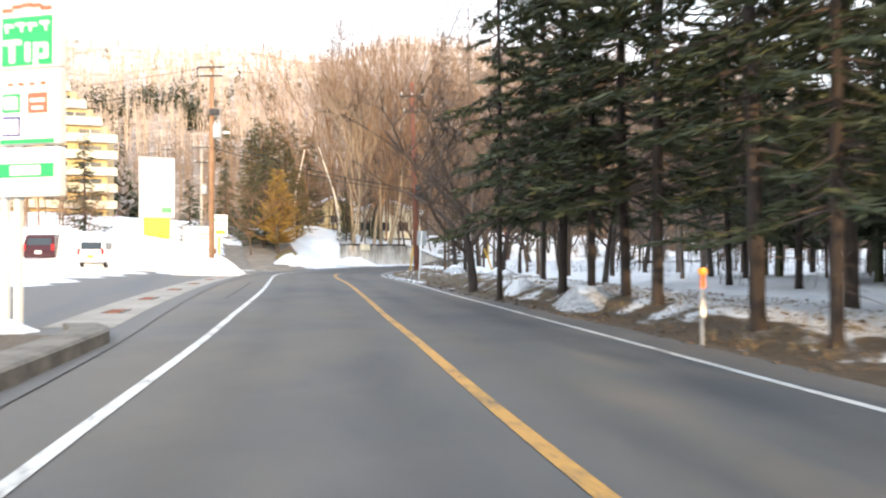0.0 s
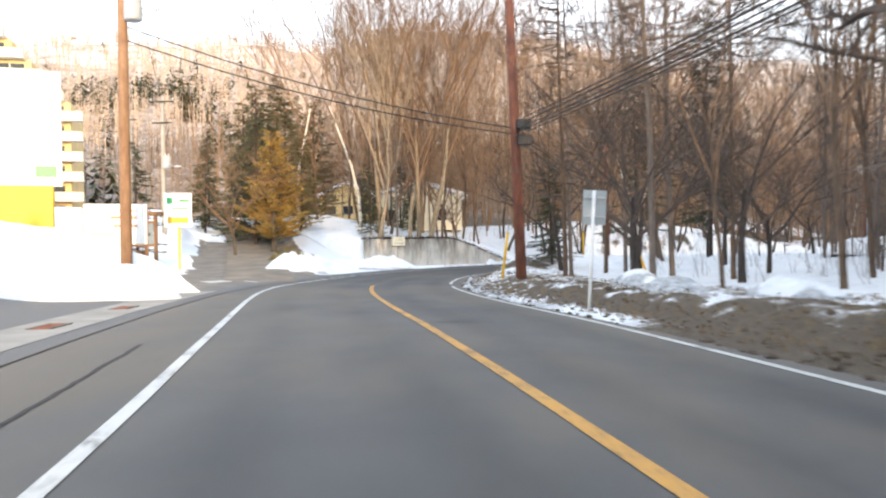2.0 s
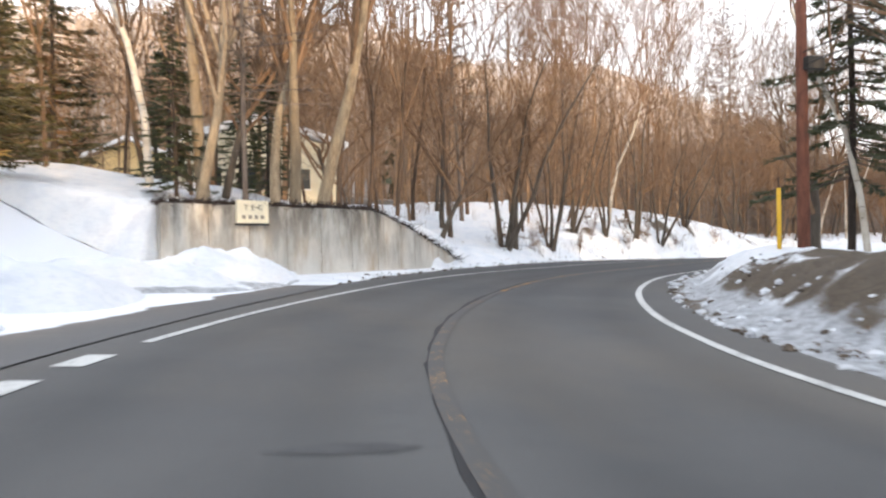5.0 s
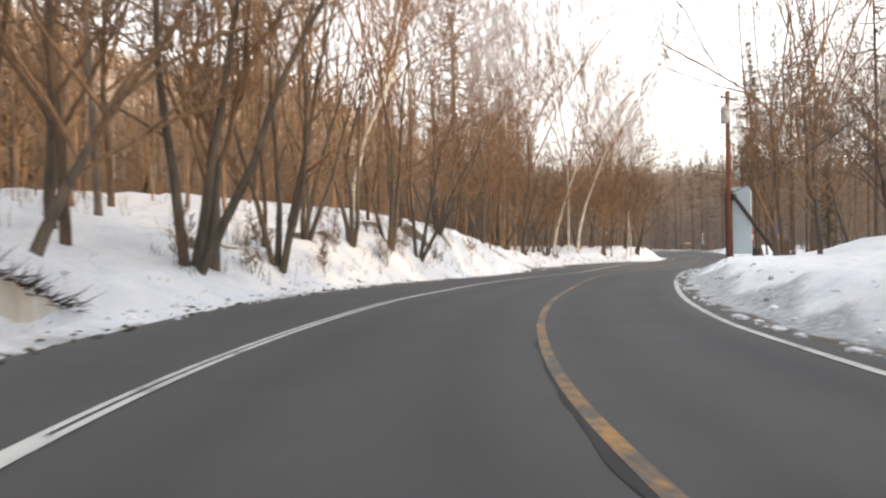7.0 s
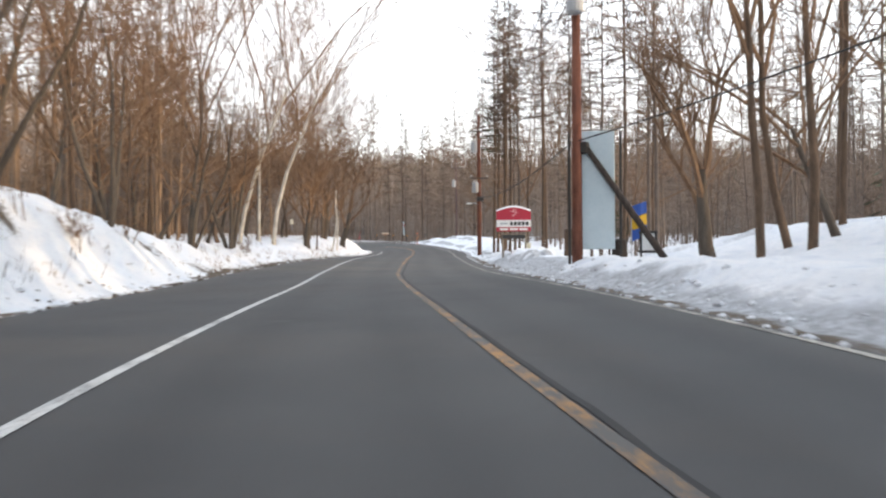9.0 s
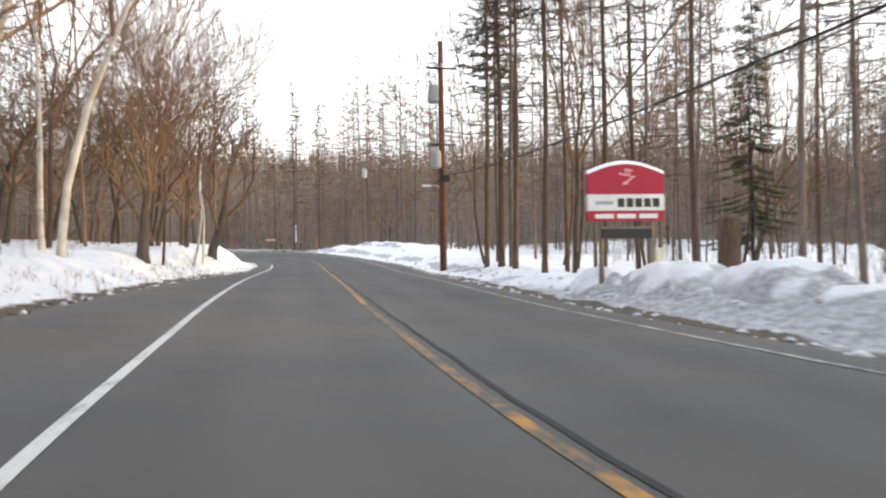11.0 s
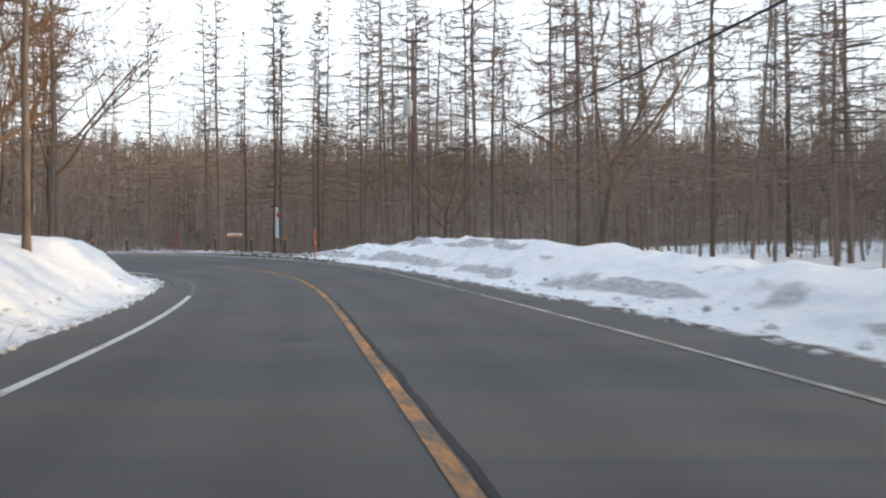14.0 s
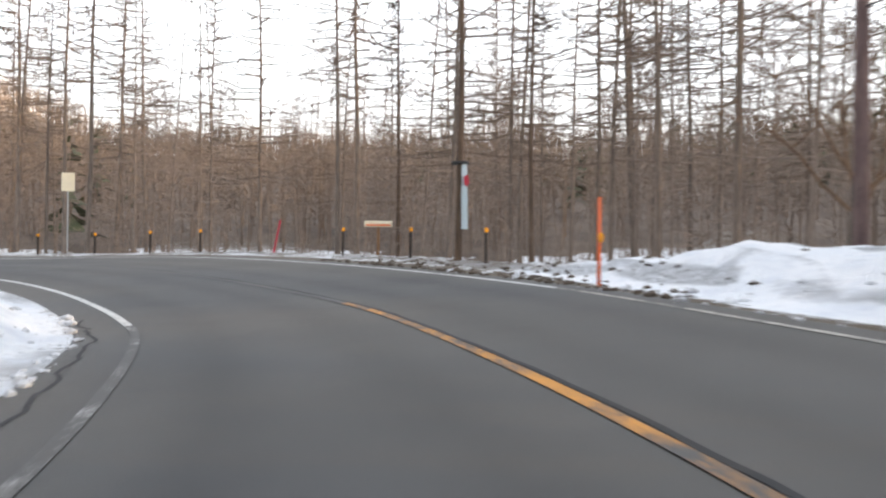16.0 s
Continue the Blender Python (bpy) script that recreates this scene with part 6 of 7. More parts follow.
# ---- poles and wires ----
def utility_pole(x, y, top, r, material, label, arms, boxes=(), lean=(0, 0), turn=0, band=None):
    z = gz(x, y)
    root = thing("utility_pole", Matrix.Translation((x, y, z)) @ Matrix.Rotation(radians(turn), 4, "Z"), label, "utility pole")
    h = top - z
    part("pole", Shape().tube([(0, 0, -0.4), (lean[0] * 0.5, lean[1] * 0.5, h * 0.5), (lean[0], lean[1], h)], [r, r * 0.86, r * 0.7], 12), material, root, soft=True)
    p = lambda q: Vector((lean[0] * q / h, lean[1] * q / h, q))
    for hz, w, n in arms:
        q = p(hz - z)
        arm = part("cross_arm", Shape().box((w, 0.09, 0.09), Matrix.Translation(q + Vector((0, -0.12, 0))), 0.01), DARKSTEEL, root)
        for i in range(n):
            u = -w / 2 + 0.08 + (w - 0.16) * i / max(1, n - 1)
            ins = Shape().revolve([(0.02, 0), (0.055, 0.02), (0.03, 0.06), (0.06, 0.09), (0.03, 0.13), (0.05, 0.16), (0.02, 0.2)], 8, Matrix.Translation(q + Vector((u, -0.12, 0.045))))
            part("insulator", ins, PORCELAIN, arm)
    for hz, kind, dx in boxes:
        q = p(hz - z)
        if kind == "can":
            can = part("transformer", Shape().revolve([(0.2, -0.42), (0.25, -0.38), (0.25, 0.3), (0.21, 0.36), (0.21, 0.4), (0.08, 0.42)], 14, Matrix.Translation(q + Vector((dx, -0.1, 0)))), GREYBOX, root, soft=False)
            for u in (-0.1, 0.1):
                part("bushing", Shape().revolve([(0.03, 0), (0.05, 0.04), (0.03, 0.08), (0.05, 0.12), (0.02, 0.18)], 8, Matrix.Translation(q + Vector((dx + u, -0.1, 0.4)))), PORCELAIN, can)
        elif kind == "box":
            part("switch_box", Shape().box((0.5, 0.35, 0.35), Matrix.Translation(q + Vector((dx, -0.15, 0))), 0.03), DARKSTEEL, root)
        elif kind == "lamp":
            part("lamp_arm", Shape().tube([q, q + Vector((dx * 0.6, -0.1, 0.15)), q + Vector((dx, -0.15, 0.12))], [0.025] * 3, 6), STEEL, root)
            part("lamp_head", Shape().box((0.42, 0.16, 0.1), Matrix.Translation(q + Vector((dx * 1.15, -0.15, 0.1))), 0.03), WHITE, root)
        elif kind == "band":
            part("wrap", Shape().tube([p(hz - z - dx), p(hz - z)], [r * 1.06, r * 1.05], 12), band, root)
    return root


utility_pole(-11.1, 46.5, 12.6, 0.17, POLE_BROWN, "tall brown utility pole with transformer beside a snow heap", ((12.2, 1.6, 3), (11.7, 1.3, 3)), ((8.5, "can", 0.35), (8.3, "lamp", 0.8), (9.6, "box", 0.2)))
utility_pole(-21.6, 75.2, 12.0, 0.15, POLE_GREY, "pale utility pole beside the side road", ((11.6, 1.6, 3), (10.2, 1.3, 2)), ((7.6, "can", 0.3), (7.2, "lamp", 0.9)))
utility_pole(-34, 98, 15.0, 0.14, POLE_GREY, "distant pale utility pole up the side road", ((14.6, 1.4, 3), (12.0, 1.2, 2)))
utility_pole(0.5, 51.3, 12.3, 0.19, POLE_RED, "rusty red-brown utility pole at the bend", ((11.4, 1.5, 3), (10.4, 1.2, 2)), ((5.6, "box", 0.3), (5.05, "box", 0.3)), lean=(-0.32, -0.1))
utility_pole(35.7, 99.6, 9.6, 0.16, POLE_RED, "rusty red-brown utility pole with a timber strut", ((9.2, 1.5, 3),), ((8.3, "can", -0.35), (4.0, "box", 0.2)))
utility_pole(67.4, 118.9, 11.0, 0.17, POLE_RED, "rusty brown utility pole with transformers", ((9.7, 1.5, 3), (6.1, 1.4, 2)), ((8.5, "can", -0.38), (5.4, "can", -0.3), (4.5, "box", 0.05), (4.05, "lamp", -0.7)), turn=-55)
utility_pole(101.6, 139.5, 12.5, 0.14, POLE_DARK, "slim utility pole behind the snow mound", ((12.0, 1.4, 3), (10.6, 1.2, 2)), ((8.6, "can", -0.3),), turn=-55)
strut = thing("pole_strut", Matrix(), "dark timber strut propping the utility pole", "strut")
part("timber", Shape().tube([(35.75, 99.4, 4.1), (36.6, 96.9, 0.2)], [0.09, 0.11], 10), BARK_DARK, strut, soft=True)


def wire(a, b, sag, r=0.014, label="black overhead cable between utility poles"):
    a, b = Vector(a), Vector(b)
    pts = [a.lerp(b, i / 14) - Vector((0, 0, sag * 4 * (i / 14) * (1 - i / 14))) for i in range(15)]
    tagged(part("overhead_cable", Shape().tube(pts, [r] * 15, 5), BLACK), label, "cable", "overhead cables")


wire((-11.1, 46.5, 8.0), (0.3, 51.2, 5.5), 0.35, 0.022)
wire((-11.1, 46.5, 7.6), (0.3, 51.2, 5.3), 0.35, 0.022)
wire((-11.1, 46.5, 11.8), (-21.6, 75.2, 11.6), 0.5)
wire((-11.1, 46.5, 12.3), (-45, 60, 13.0), 0.6)
wire((-10.9, 46.5, 11.0), (-40, 52, 11.0), 0.5)
for k in (-0.6, 0, 0.6):
    wire((0.2 + k, 51.1, 11.55), (6.5 + k, 6.0, 12.0), 0.9)
    wire((67.4 + k * 0.6, 118.9 + k * 0.8, 9.9), (35.7 + k * 0.5, 99.6 + k, 9.4), 0.7)
for k, (dx, dz) in enumerate(((0, 0), (0.25, 0.28), (-0.2, 0.5), (0.1, 0.85), (0.35, 1.15))):
    wire((0.35 + 0.1 * k, 51.2, 5.2 + dz * 0.6), (11.0 + dx, 9.0, 5.4 + dz), 0.35 + 0.06 * k, 0.016 + 0.006 * (k % 2), "black overhead cable running along the roadside firs")
utility_pole(7.3, 74.3, 10.5, 0.16, POLE_RED, "rusty red-brown utility pole among firs", ((10.0, 1.5, 3),), ((5.6, "box", 0.2),))
wire((0.3, 51.2, 5.6), (7.3, 74.3, 5.9), 0.5, 0.02)
wire((0.3, 51.2, 5.2), (7.3, 74.3, 5.6), 0.5, 0.02)
wire((0.3, 51.2, 11.5), (7.3, 74.3, 10.2), 0.5)
wire((35.7, 99.6, 4.2), (7.3, 74.3, 5.7), 0.5, 0.02)
wire((35.7, 99.6, 9.4), (7.3, 74.3, 10.2), 0.5)
wire((35.7, 99.6, 4.3), (67.4, 118.9, 4.6), 0.5, 0.025)
wire((67.4, 118.9, 4.5), (101.6, 139.5, 6.0), 0.6, 0.022)
wire((67.4, 118.9, 9.8), (101.6, 139.5, 12.1), 0.7)


# ---- signs ----
def facing(x, y, tx, ty):
    """Turn for a board whose face (its -y side) looks to (tx, ty)."""
    return math.atan2(tx - x, -(ty - y))


def sign_tower():
    x, y = -3.15, 13.9
    root = thing("store_sign_tower", Matrix.Translation((x, y, gz(x, y))) @ Matrix.Rotation(radians(-12), 4, "Z"), "tall white and green shop sign tower at the car park entrance", "sign")
    for u in (-0.6, -0.35):
        part("post", Shape().box((0.1, 0.1, 8.6), Matrix.Translation((u, 0.14, 4.2)), 0.01), WHITE, root)
    def panel(z0, z1, m, nm="panel"):
        return part(nm, Shape().box((1.18, 0.16, z1 - z0), Matrix.Translation((0, 0, (z0 + z1) / 2)), 0.02), m, root)
    def patch(z0, z1, u0, u1, m, parent, nm="patch"):
        part(nm, Shape().box((u1 - u0, 0.008, z1 - z0), Matrix.Translation(((u0 + u1) / 2, -0.086, (z0 + z1) / 2))), m, parent)
    p = panel(4.12, 6.6, WHITE)
    patch(4.15, 4.92, -0.47, 0.47, GREEN, p)
    for i in range(4):
        part("character_bar", Shape().box((0.17, 0.01, 0.05), Matrix.Translation((-0.33 + 0.22 * i, -0.094, 4.78 + 0.02 * (i % 2)))), WHITE, p)
        part("character_stroke", Shape().box((0.04, 0.01, 0.14), Matrix.Translation((-0.37 + 0.22 * i + 0.06 * (i % 2), -0.097, 4.75))), WHITE, p)
    for u, w, h, z in ((-0.27, 0.34, 0.08, 4.52), (-0.27, 0.1, 0.34, 4.37), (0.02, 0.09, 0.3, 4.36), (0.17, 0.08, 0.36, 4.32), (0.3, 0.12, 0.07, 4.46), (0.3, 0.12, 0.07, 4.28), (0.36, 0.07, 0.22, 4.37)):
        part("logo_bar", Shape().box((w, 0.01, h), Matrix.Translation((u, -0.094, z))), WHITE, p)
    for k in range(5):
        part("red_arc", Shape().box((0.2, 0.01, 0.07), Matrix.Translation((-0.36 + 0.18 * k, -0.094, 5.03 + 0.07 * math.sin(math.pi * k / 4)))), FADED_RED, p)
    p = panel(2.92, 4.09, WHITE)
    patch(3.42, 3.72, -0.46, -0.12, GREEN, p, "green_square")
    part("square_fill", Shape().box((0.24, 0.01, 0.2), Matrix.Translation((-0.29, -0.094, 3.57))), WHITE, p)
    patch(3.4, 3.72, 0.02, 0.38, FADED_RED, p, "red_square")
    part("square_text", Shape().box((0.26, 0.01, 0.06), Matrix.Translation((0.2, -0.094, 3.6))), WHITE, p)
    part("square_text", Shape().box((0.2, 0.01, 0.05), Matrix.Translation((0.2, -0.094, 3.48))), WHITE, p)
    patch(3.05, 3.36, -0.46, -0.12, NAVY, p, "blue_square")
    for k in range(3):
        part("square_text", Shape().box((0.07, 0.01, 0.24), Matrix.Translation((-0.39 + 0.1 * k, -0.094, 3.2))), WHITE, p)
    patch(2.93, 3.0, -0.5, 0.5, GREEN, p, "green_edge")
    for k in range(4):
        part("small_text_bar", Shape().box((0.1, 0.01, 0.05), Matrix.Translation((-0.3 + 0.2 * k, -0.094, 3.86))), FADED_RED, p)
    p = panel(2.1, 2.87, WHITE)
    patch(2.4, 2.62, -0.58, 0.5, GREEN, p, "green_band")
    part("band_text_bar", Shape().box((0.55, 0.01, 0.15), Matrix.Translation((-0.02, -0.094, 2.51))), WHITE, p)


sign_tower()


def kerb_island():
    root = thing("kerb_island", Matrix(), "weathered concrete kerb round a planted bed", "kerb")
    for i in range(16):
        s = 12.4 - i * 1.6
        qs = np.linspace(s - 1.59, s, 4)
        vs, fs = [], []
        for q in qs:
            off = 0.0 if q < 11.6 else (q - 11.6) * 0.45
            for o, z in ((-2.7, -0.15), (-2.72, 0.17), (-2.77, 0.2), (-3.25, 0.2), (-3.25, -0.15)):
                x, y = at(q, o - off)
                vs.append((float(x), float(y), float(road_z(q, -2.7)) + z))
        for k in range(3):
            fs += [(k * 5 + j, (k + 1) * 5 + j, (k + 1) * 5 + (j + 1) % 5, k * 5 + (j + 1) % 5) for j in range(5)]
        fs += [(4, 3, 2, 1, 0), (15, 16, 17, 18, 19)]
        part("kerb_stone", Shape().add(vs, fs), KERB, root)
    ss, kk = np.arange(-14, 11.2, 0.5), np.linspace(3.23, 5.2, 5)
    s2, k2 = np.meshgrid(ss, kk, indexing="ij")
    x, y = at(s2, -k2)
    bed = sheet("planted_bed", x, y, road_z(s2, -k2) + 0.16 + fbm(x, y, 1.5, 3, 3.0) * 0.04, SNOW, [("bare", x * 0 + 0.75), ("dirt", x * 0 + 0.3)])
    bed.parent = root


kerb_island()


def board_sign(name, x, y, turn, w, h, z0, label, mats, post, legs=(-0.8, 0.8), marks=(), thick=0.08, frame_m=None, leg_r=0.06):
    root = thing(name, Matrix.Translation((x, y, gz(x, y))) @ Matrix.Rotation(turn, 4, "Z"), label, "sign")
    base = gz(x, y)
    part("panel", Shape().box((w, thick, h), Matrix.Translation((0, 0, z0 - base + h / 2)), 0.015), mats, root)
    for u in legs:
        part("post", Shape().box((leg_r * 2, leg_r * 2, z0 - base + h + 0.3), Matrix.Translation((u, thick / 2 + leg_r + 0.003, (z0 - base + h - 0.3) / 2)), 0.01), post, root)
    if frame_m:
        for u, v, a, b in ((0, h, w + 0.12, 0.08), (0, 0, w + 0.12, 0.08), (-w / 2, h / 2, 0.08, h), (w / 2, h / 2, 0.08, h)):
            part("frame", Shape().box((a, thick + 0.04, b), Matrix.Translation((u, 0, z0 - base + v)), 0.01), frame_m, root)
    for u, v, a, b, m in marks:
        part("text_bar", Shape().box((a, 0.01, b), Matrix.Translation((u, -thick / 2 - 0.004, z0 - base + v))), m, root)
    return root


FADED = plain("faded_red_lettering", (0.55, 0.25, 0.15), 0.6)
board_sign("tall_white_sign", -15.0, 48.2, facing(-15.0, 48.2, -2, 20), 2.0, 3.6, 3.6, "tall white advertising sign on a yellow base in the snow", WHITE, WHITE, (-0.6, 0.6),
           ((0.0, 3.0, 0.5, 0.55, plain("pale_blue_mark", (0.45, 0.6, 0.8), 0.5)), (0.55, 0.45, 0.6, 0.35, GREEN), (-0.4, 0.45, 0.9, 0.3, CREAM)), 0.25)
sb = thing("sign_base", Matrix.Translation((-15.0, 48.2, gz(-15.0, 48.2))) @ Matrix.Rotation(facing(-15.0, 48.2, -2, 20), 4, "Z"), "yellow plinth under the tall white sign", "plinth")
part("plinth", Shape().box((1.5, 0.5, 3.6 - gz(-15.0, 48.2)), Matrix.Translation((0, 0, (3.6 - gz(-15.0, 48.2)) / 2 - 0.01)), 0.03), YELLOW, sb)
board_sign("white_notice_board", -13.0, 49.9, facing(-13.0, 49.9, -3, 25), 1.95, 1.35, 1.75, "white notice board on brown timber posts behind snow", WHITE, WOOD, (-0.95, 0.95),
           ((0.35, 1.12, 0.5, 0.06, FADED), (0.25, 0.9, 0.8, 0.09, FADED), (0.3, 0.62, 0.75, 0.09, FADED), (-0.35, 0.35, 0.8, 0.08, plain("pale_green_lettering", (0.55, 0.65, 0.35), 0.6))), 0.06)
part("opening", Shape().box((0.7, 0.5, 0.7), Matrix.Translation((-12.6, 50.4, 1.2)), 0.02), WOOD).name = "timber_box"
tagged(bpy.data.objects["timber_box"], "dark timber box behind the white notice board", "box")


def covered_board():
    x, y = -15.96, 58.05
    t = facing(x, y, -4, 38)
    b = gz(x, y)
    root = thing("roofed_notice_board", Matrix.Translation((x, y, b)) @ Matrix.Rotation(t, 4, "Z"), "roofed brown timber notice board with a blue-grey panel", "sign")
    for u in (-0.85, 0.85):
        part("post", Shape().box((0.16, 0.16, 2.5), Matrix.Translation((u, 0, 1.1)), 0.015), WOOD, root)
    part("panel", Shape().box((1.5, 0.05, 0.95), Matrix.Translation((0, 0, 1.45)), 0.01), plain("blue_grey_panel", (0.2, 0.25, 0.28), 0.6), root)
    for z in (0.93, 1.97):
        part("rail", Shape().box((1.6, 0.1, 0.1), Matrix.Translation((0, 0, z)), 0.01), WOOD, root)
    for k in range(9):
        part("character_bar", Shape().box((0.1, 0.008, 0.12), Matrix.Translation((-0.55 + 0.14 * k, -0.03, 1.42))), DARKSTEEL, root)
    part("roof", Shape().box((2.3, 0.75, 0.07), Matrix.Translation((0, 0, 2.38)), 0.01), WOOD, root)
    part("roof_board", Shape().box((2.35, 0.06, 0.14), Matrix.Translation((0, -0.36, 2.32)), 0.01), WOOD, root)


covered_board()
board_sign("green_and_white_sign", -16.3, 63.9, facing(-16.3, 63.9, -4, 38), 1.35, 1.75, 2.85, "white sign with green mark and yellow lettering on a yellow post", WHITE, YELLOW, (0.05,),
           ((-0.4, 1.35, 0.28, 0.3, GREEN), (0.3, 1.35, 0.5, 0.12, GREEN), (0.0, 0.35, 1.0, 0.3, YELLOW), (0.1, 0.95, 0.8, 0.08, GREEN)), 0.08)
board_sign("tall_pale_blue_sign", 35.98, 99.15, facing(35.98, 99.15, 10, 90.5), 1.15, 3.5, 1.0, "tall blank pale blue sign panel in a dark steel frame", PALEBLUE, DARKSTEEL, (-0.75, 0.75), (), 0.1, None, 0.04)
top_bar = board_sign("small_framed_sign", 37.6, 98.0, facing(37.6, 98.0, 12, 92), 0.45, 0.6, 0.9, "small white sign in a dark frame", WHITE, DARKSTEEL, (-0.22,), (), 0.04, DARKSTEEL, 0.03)
part("stump", Shape().revolve([(0.3, -0.1), (0.24, 0.1), (0.22, 0.55), (0.16, 0.6)], 12, Matrix.Translation((36.6, 98.6, gz(36.6, 98.6)))), BARK_DARK).name = "tree_stump"
tagged(bpy.data.objects["tree_stump"], "dark cut tree stump standing in snow", "stump")


def banner(x, y):
    b = gz(x, y)
    root = thing("blue_yellow_banner", Matrix.Translation((x, y, b)) @ Matrix.Rotation(facing(x, y, 13, 92), 4, "Z"), "blue and yellow cloth banner on a thin pole", "banner")
    part("pole", Shape().tube([(0, 0, -0.2), (0, 0, 1.75)], [0.015, 0.015], 6), STEEL, root)
    for z, m, nm in ((1.5, BLUE, "blue_cloth"), (1.1, YELLOW, "yellow_cloth"), (0.75, BLUE, "blue_cloth")):
        sh = Shape()
        vs = [(0.02 + 0.09 * i, 0.05 * math.sin(i * 1.3 + z), z + dz + 0.08 * i * 0.4) for dz in (-0.19, 0.19) for i in range(6)]
        sh.add(vs, [(i, i + 1, i + 7, i + 6) for i in range(5)])
        part(nm, sh, m, root)


banner(38.4, 98.75)


def red_sign():
    mx, my = 50.15, 108.2
    t = facing(mx, my, 36, 108.0) - 0.0
    t = math.atan2(107.42 - 108.94, 50.56 - 49.7)
    b = gz(mx, my)
    root = thing("red_hotel_sign", Matrix.Translation((mx, my, b)) @ Matrix.Rotation(t, 4, "Z"), "red and white arched roadside sign on timber posts, snow-capped", "sign")
    w, h0, h1 = 1.75, 1.72 - b, 2.75 - b
    sh = Shape()
    arc = [(-w / 2, h1)] + [(-w / 2 + w * i / 12, h1 + 0.22 * math.sin(math.pi * i / 12)) for i in range(1, 12)] + [(w / 2, h1)]
    prof = [(-w / 2, h1 - 0.42), *arc, (w / 2, h1 - 0.42)]
    n = len(prof)
    sh.add([(u, -0.06, z) for u, z in prof] + [(u, 0.06, z) for u, z in prof], [tuple(range(n)), tuple(range(2 * n - 1, n - 1, -1))] + [(i, n + i, n + (i + 1) % n, (i + 1) % n) for i in range(n)])
    head = part("arched_panel", sh, RED, root)
    cap = Shape()
    m2 = len(arc)
    cap.add([(u, -0.08, z + 0.01) for u, z in arc] + [(u, 0.08, z + 0.01) for u, z in arc] + [(u, 0.0, z + 0.09) for u, z in arc], [(i, i + 1, 2 * m2 + i + 1, 2 * m2 + i) for i in range(m2 - 1)] + [(m2 + i + 1, m2 + i, 2 * m2 + i, 2 * m2 + i + 1) for i in range(m2 - 1)])
    part("snow_cap", cap, ROOFSNOW, root)
    rng = random.Random(3)
    for i in range(7):
        part("emblem_stroke", Shape().box((rng.uniform(0.08, 0.3), 0.008, 0.03), Matrix.Translation((rng.uniform(-0.2, 0.15), -0.065, h1 - 0.2 + 0.05 * i)) @ Matrix.Rotation(rng.uniform(-0.6, 0.6), 4, "Y")), plain("pale_pink_paint", (0.75, 0.45, 0.45), 0.5) if i == 0 else bpy.data.materials["pale_pink_paint"], head)
    part("white_panel", Shape().box((w, 0.12, 0.36), Matrix.Translation((0, 0, h1 - 0.605)), 0.01), WHITE, root)
    for i in range(5):
        part("character_bar", Shape().box((0.15, 0.008, 0.19), Matrix.Translation((-0.12 + 0.2 * i, -0.064, h1 - 0.61))), DARKSTEEL, root)
    part("small_text_bar", Shape().box((0.4, 0.008, 0.07), Matrix.Translation((-0.5, -0.064, h1 - 0.61))), GREYBOX, root)
    low = part("lower_panel", Shape().box((w, 0.12, 0.22), Matrix.Translation((0, 0, h1 - 0.9)), 0.01), RED, root)
    for i in range(3):
        part("text_bar", Shape().box((0.42, 0.008, 0.1), Matrix.Translation((-0.5 + 0.5 * i, -0.064, h1 - 0.9))), WHITE, low)
    for u in (-0.55, 0.62):
        part("post", Shape().tube([(u, 0.03, -0.3), (u, 0.03, h1 - 1.02)], [0.06, 0.055], 10), WOOD_GREY, root)
    part("plank", Shape().box((1.15, 0.05, 0.2), Matrix.Translation((0.0, -0.06, h1 - 1.28)), 0.01), DARKSTEEL, root)
    part("plank_edge", Shape().box((1.2, 0.04, 0.04), Matrix.Translation((0.0, -0.06, h1 - 1.15)), 0.005), WOOD_GREY, root)
    part("pump_box", Shape().box((0.22, 0.2, 0.3), Matrix.Translation((0.75, 0.0, h1 - 1.75)), 0.02), CREAM, root)


red_sign()
stump2 = thing("broken_trunk", Matrix.Translation((52.6, 106.1, gz(52.6, 106.1))), "thick broken brown tree trunk standing in snow", "stump")
part("trunk", Shape().revolve([(0.36, -0.3), (0.3, 0.2), (0.27, 1.2), (0.29, 1.7), (0.2, 1.78)], 14), BARK_BROWN, stump2, soft=True)


# ---- posts ----
def delineator(x, y, h, label):
    root = thing("delineator_post", Matrix.Translation((x, y, gz(x, y))), label, "marker post", "roadside marker posts")
    part("post", Shape().tube([(0, 0, -0.2), (0, 0, h)], [0.03, 0.03], 8), STEEL, root)
    part("reflector", Shape().revolve([(0.03, -0.05), (0.06, -0.045), (0.06, 0.045), (0.03, 0.05)], 12, Matrix.Translation((0, -0.02, h)) @ Matrix.Rotation(radians(90), 4, "X")), AMBER, root)
    part("plate", Shape().box((0.08, 0.02, 0.2), Matrix.Translation((0, -0.04, h - 0.15)), 0.005), ORANGE, root)
    part("lower_plate", Shape().box((0.08, 0.02, 0.26), Matrix.Translation((0, -0.04, h * 0.5)), 0.005), STEEL, root)
    return root


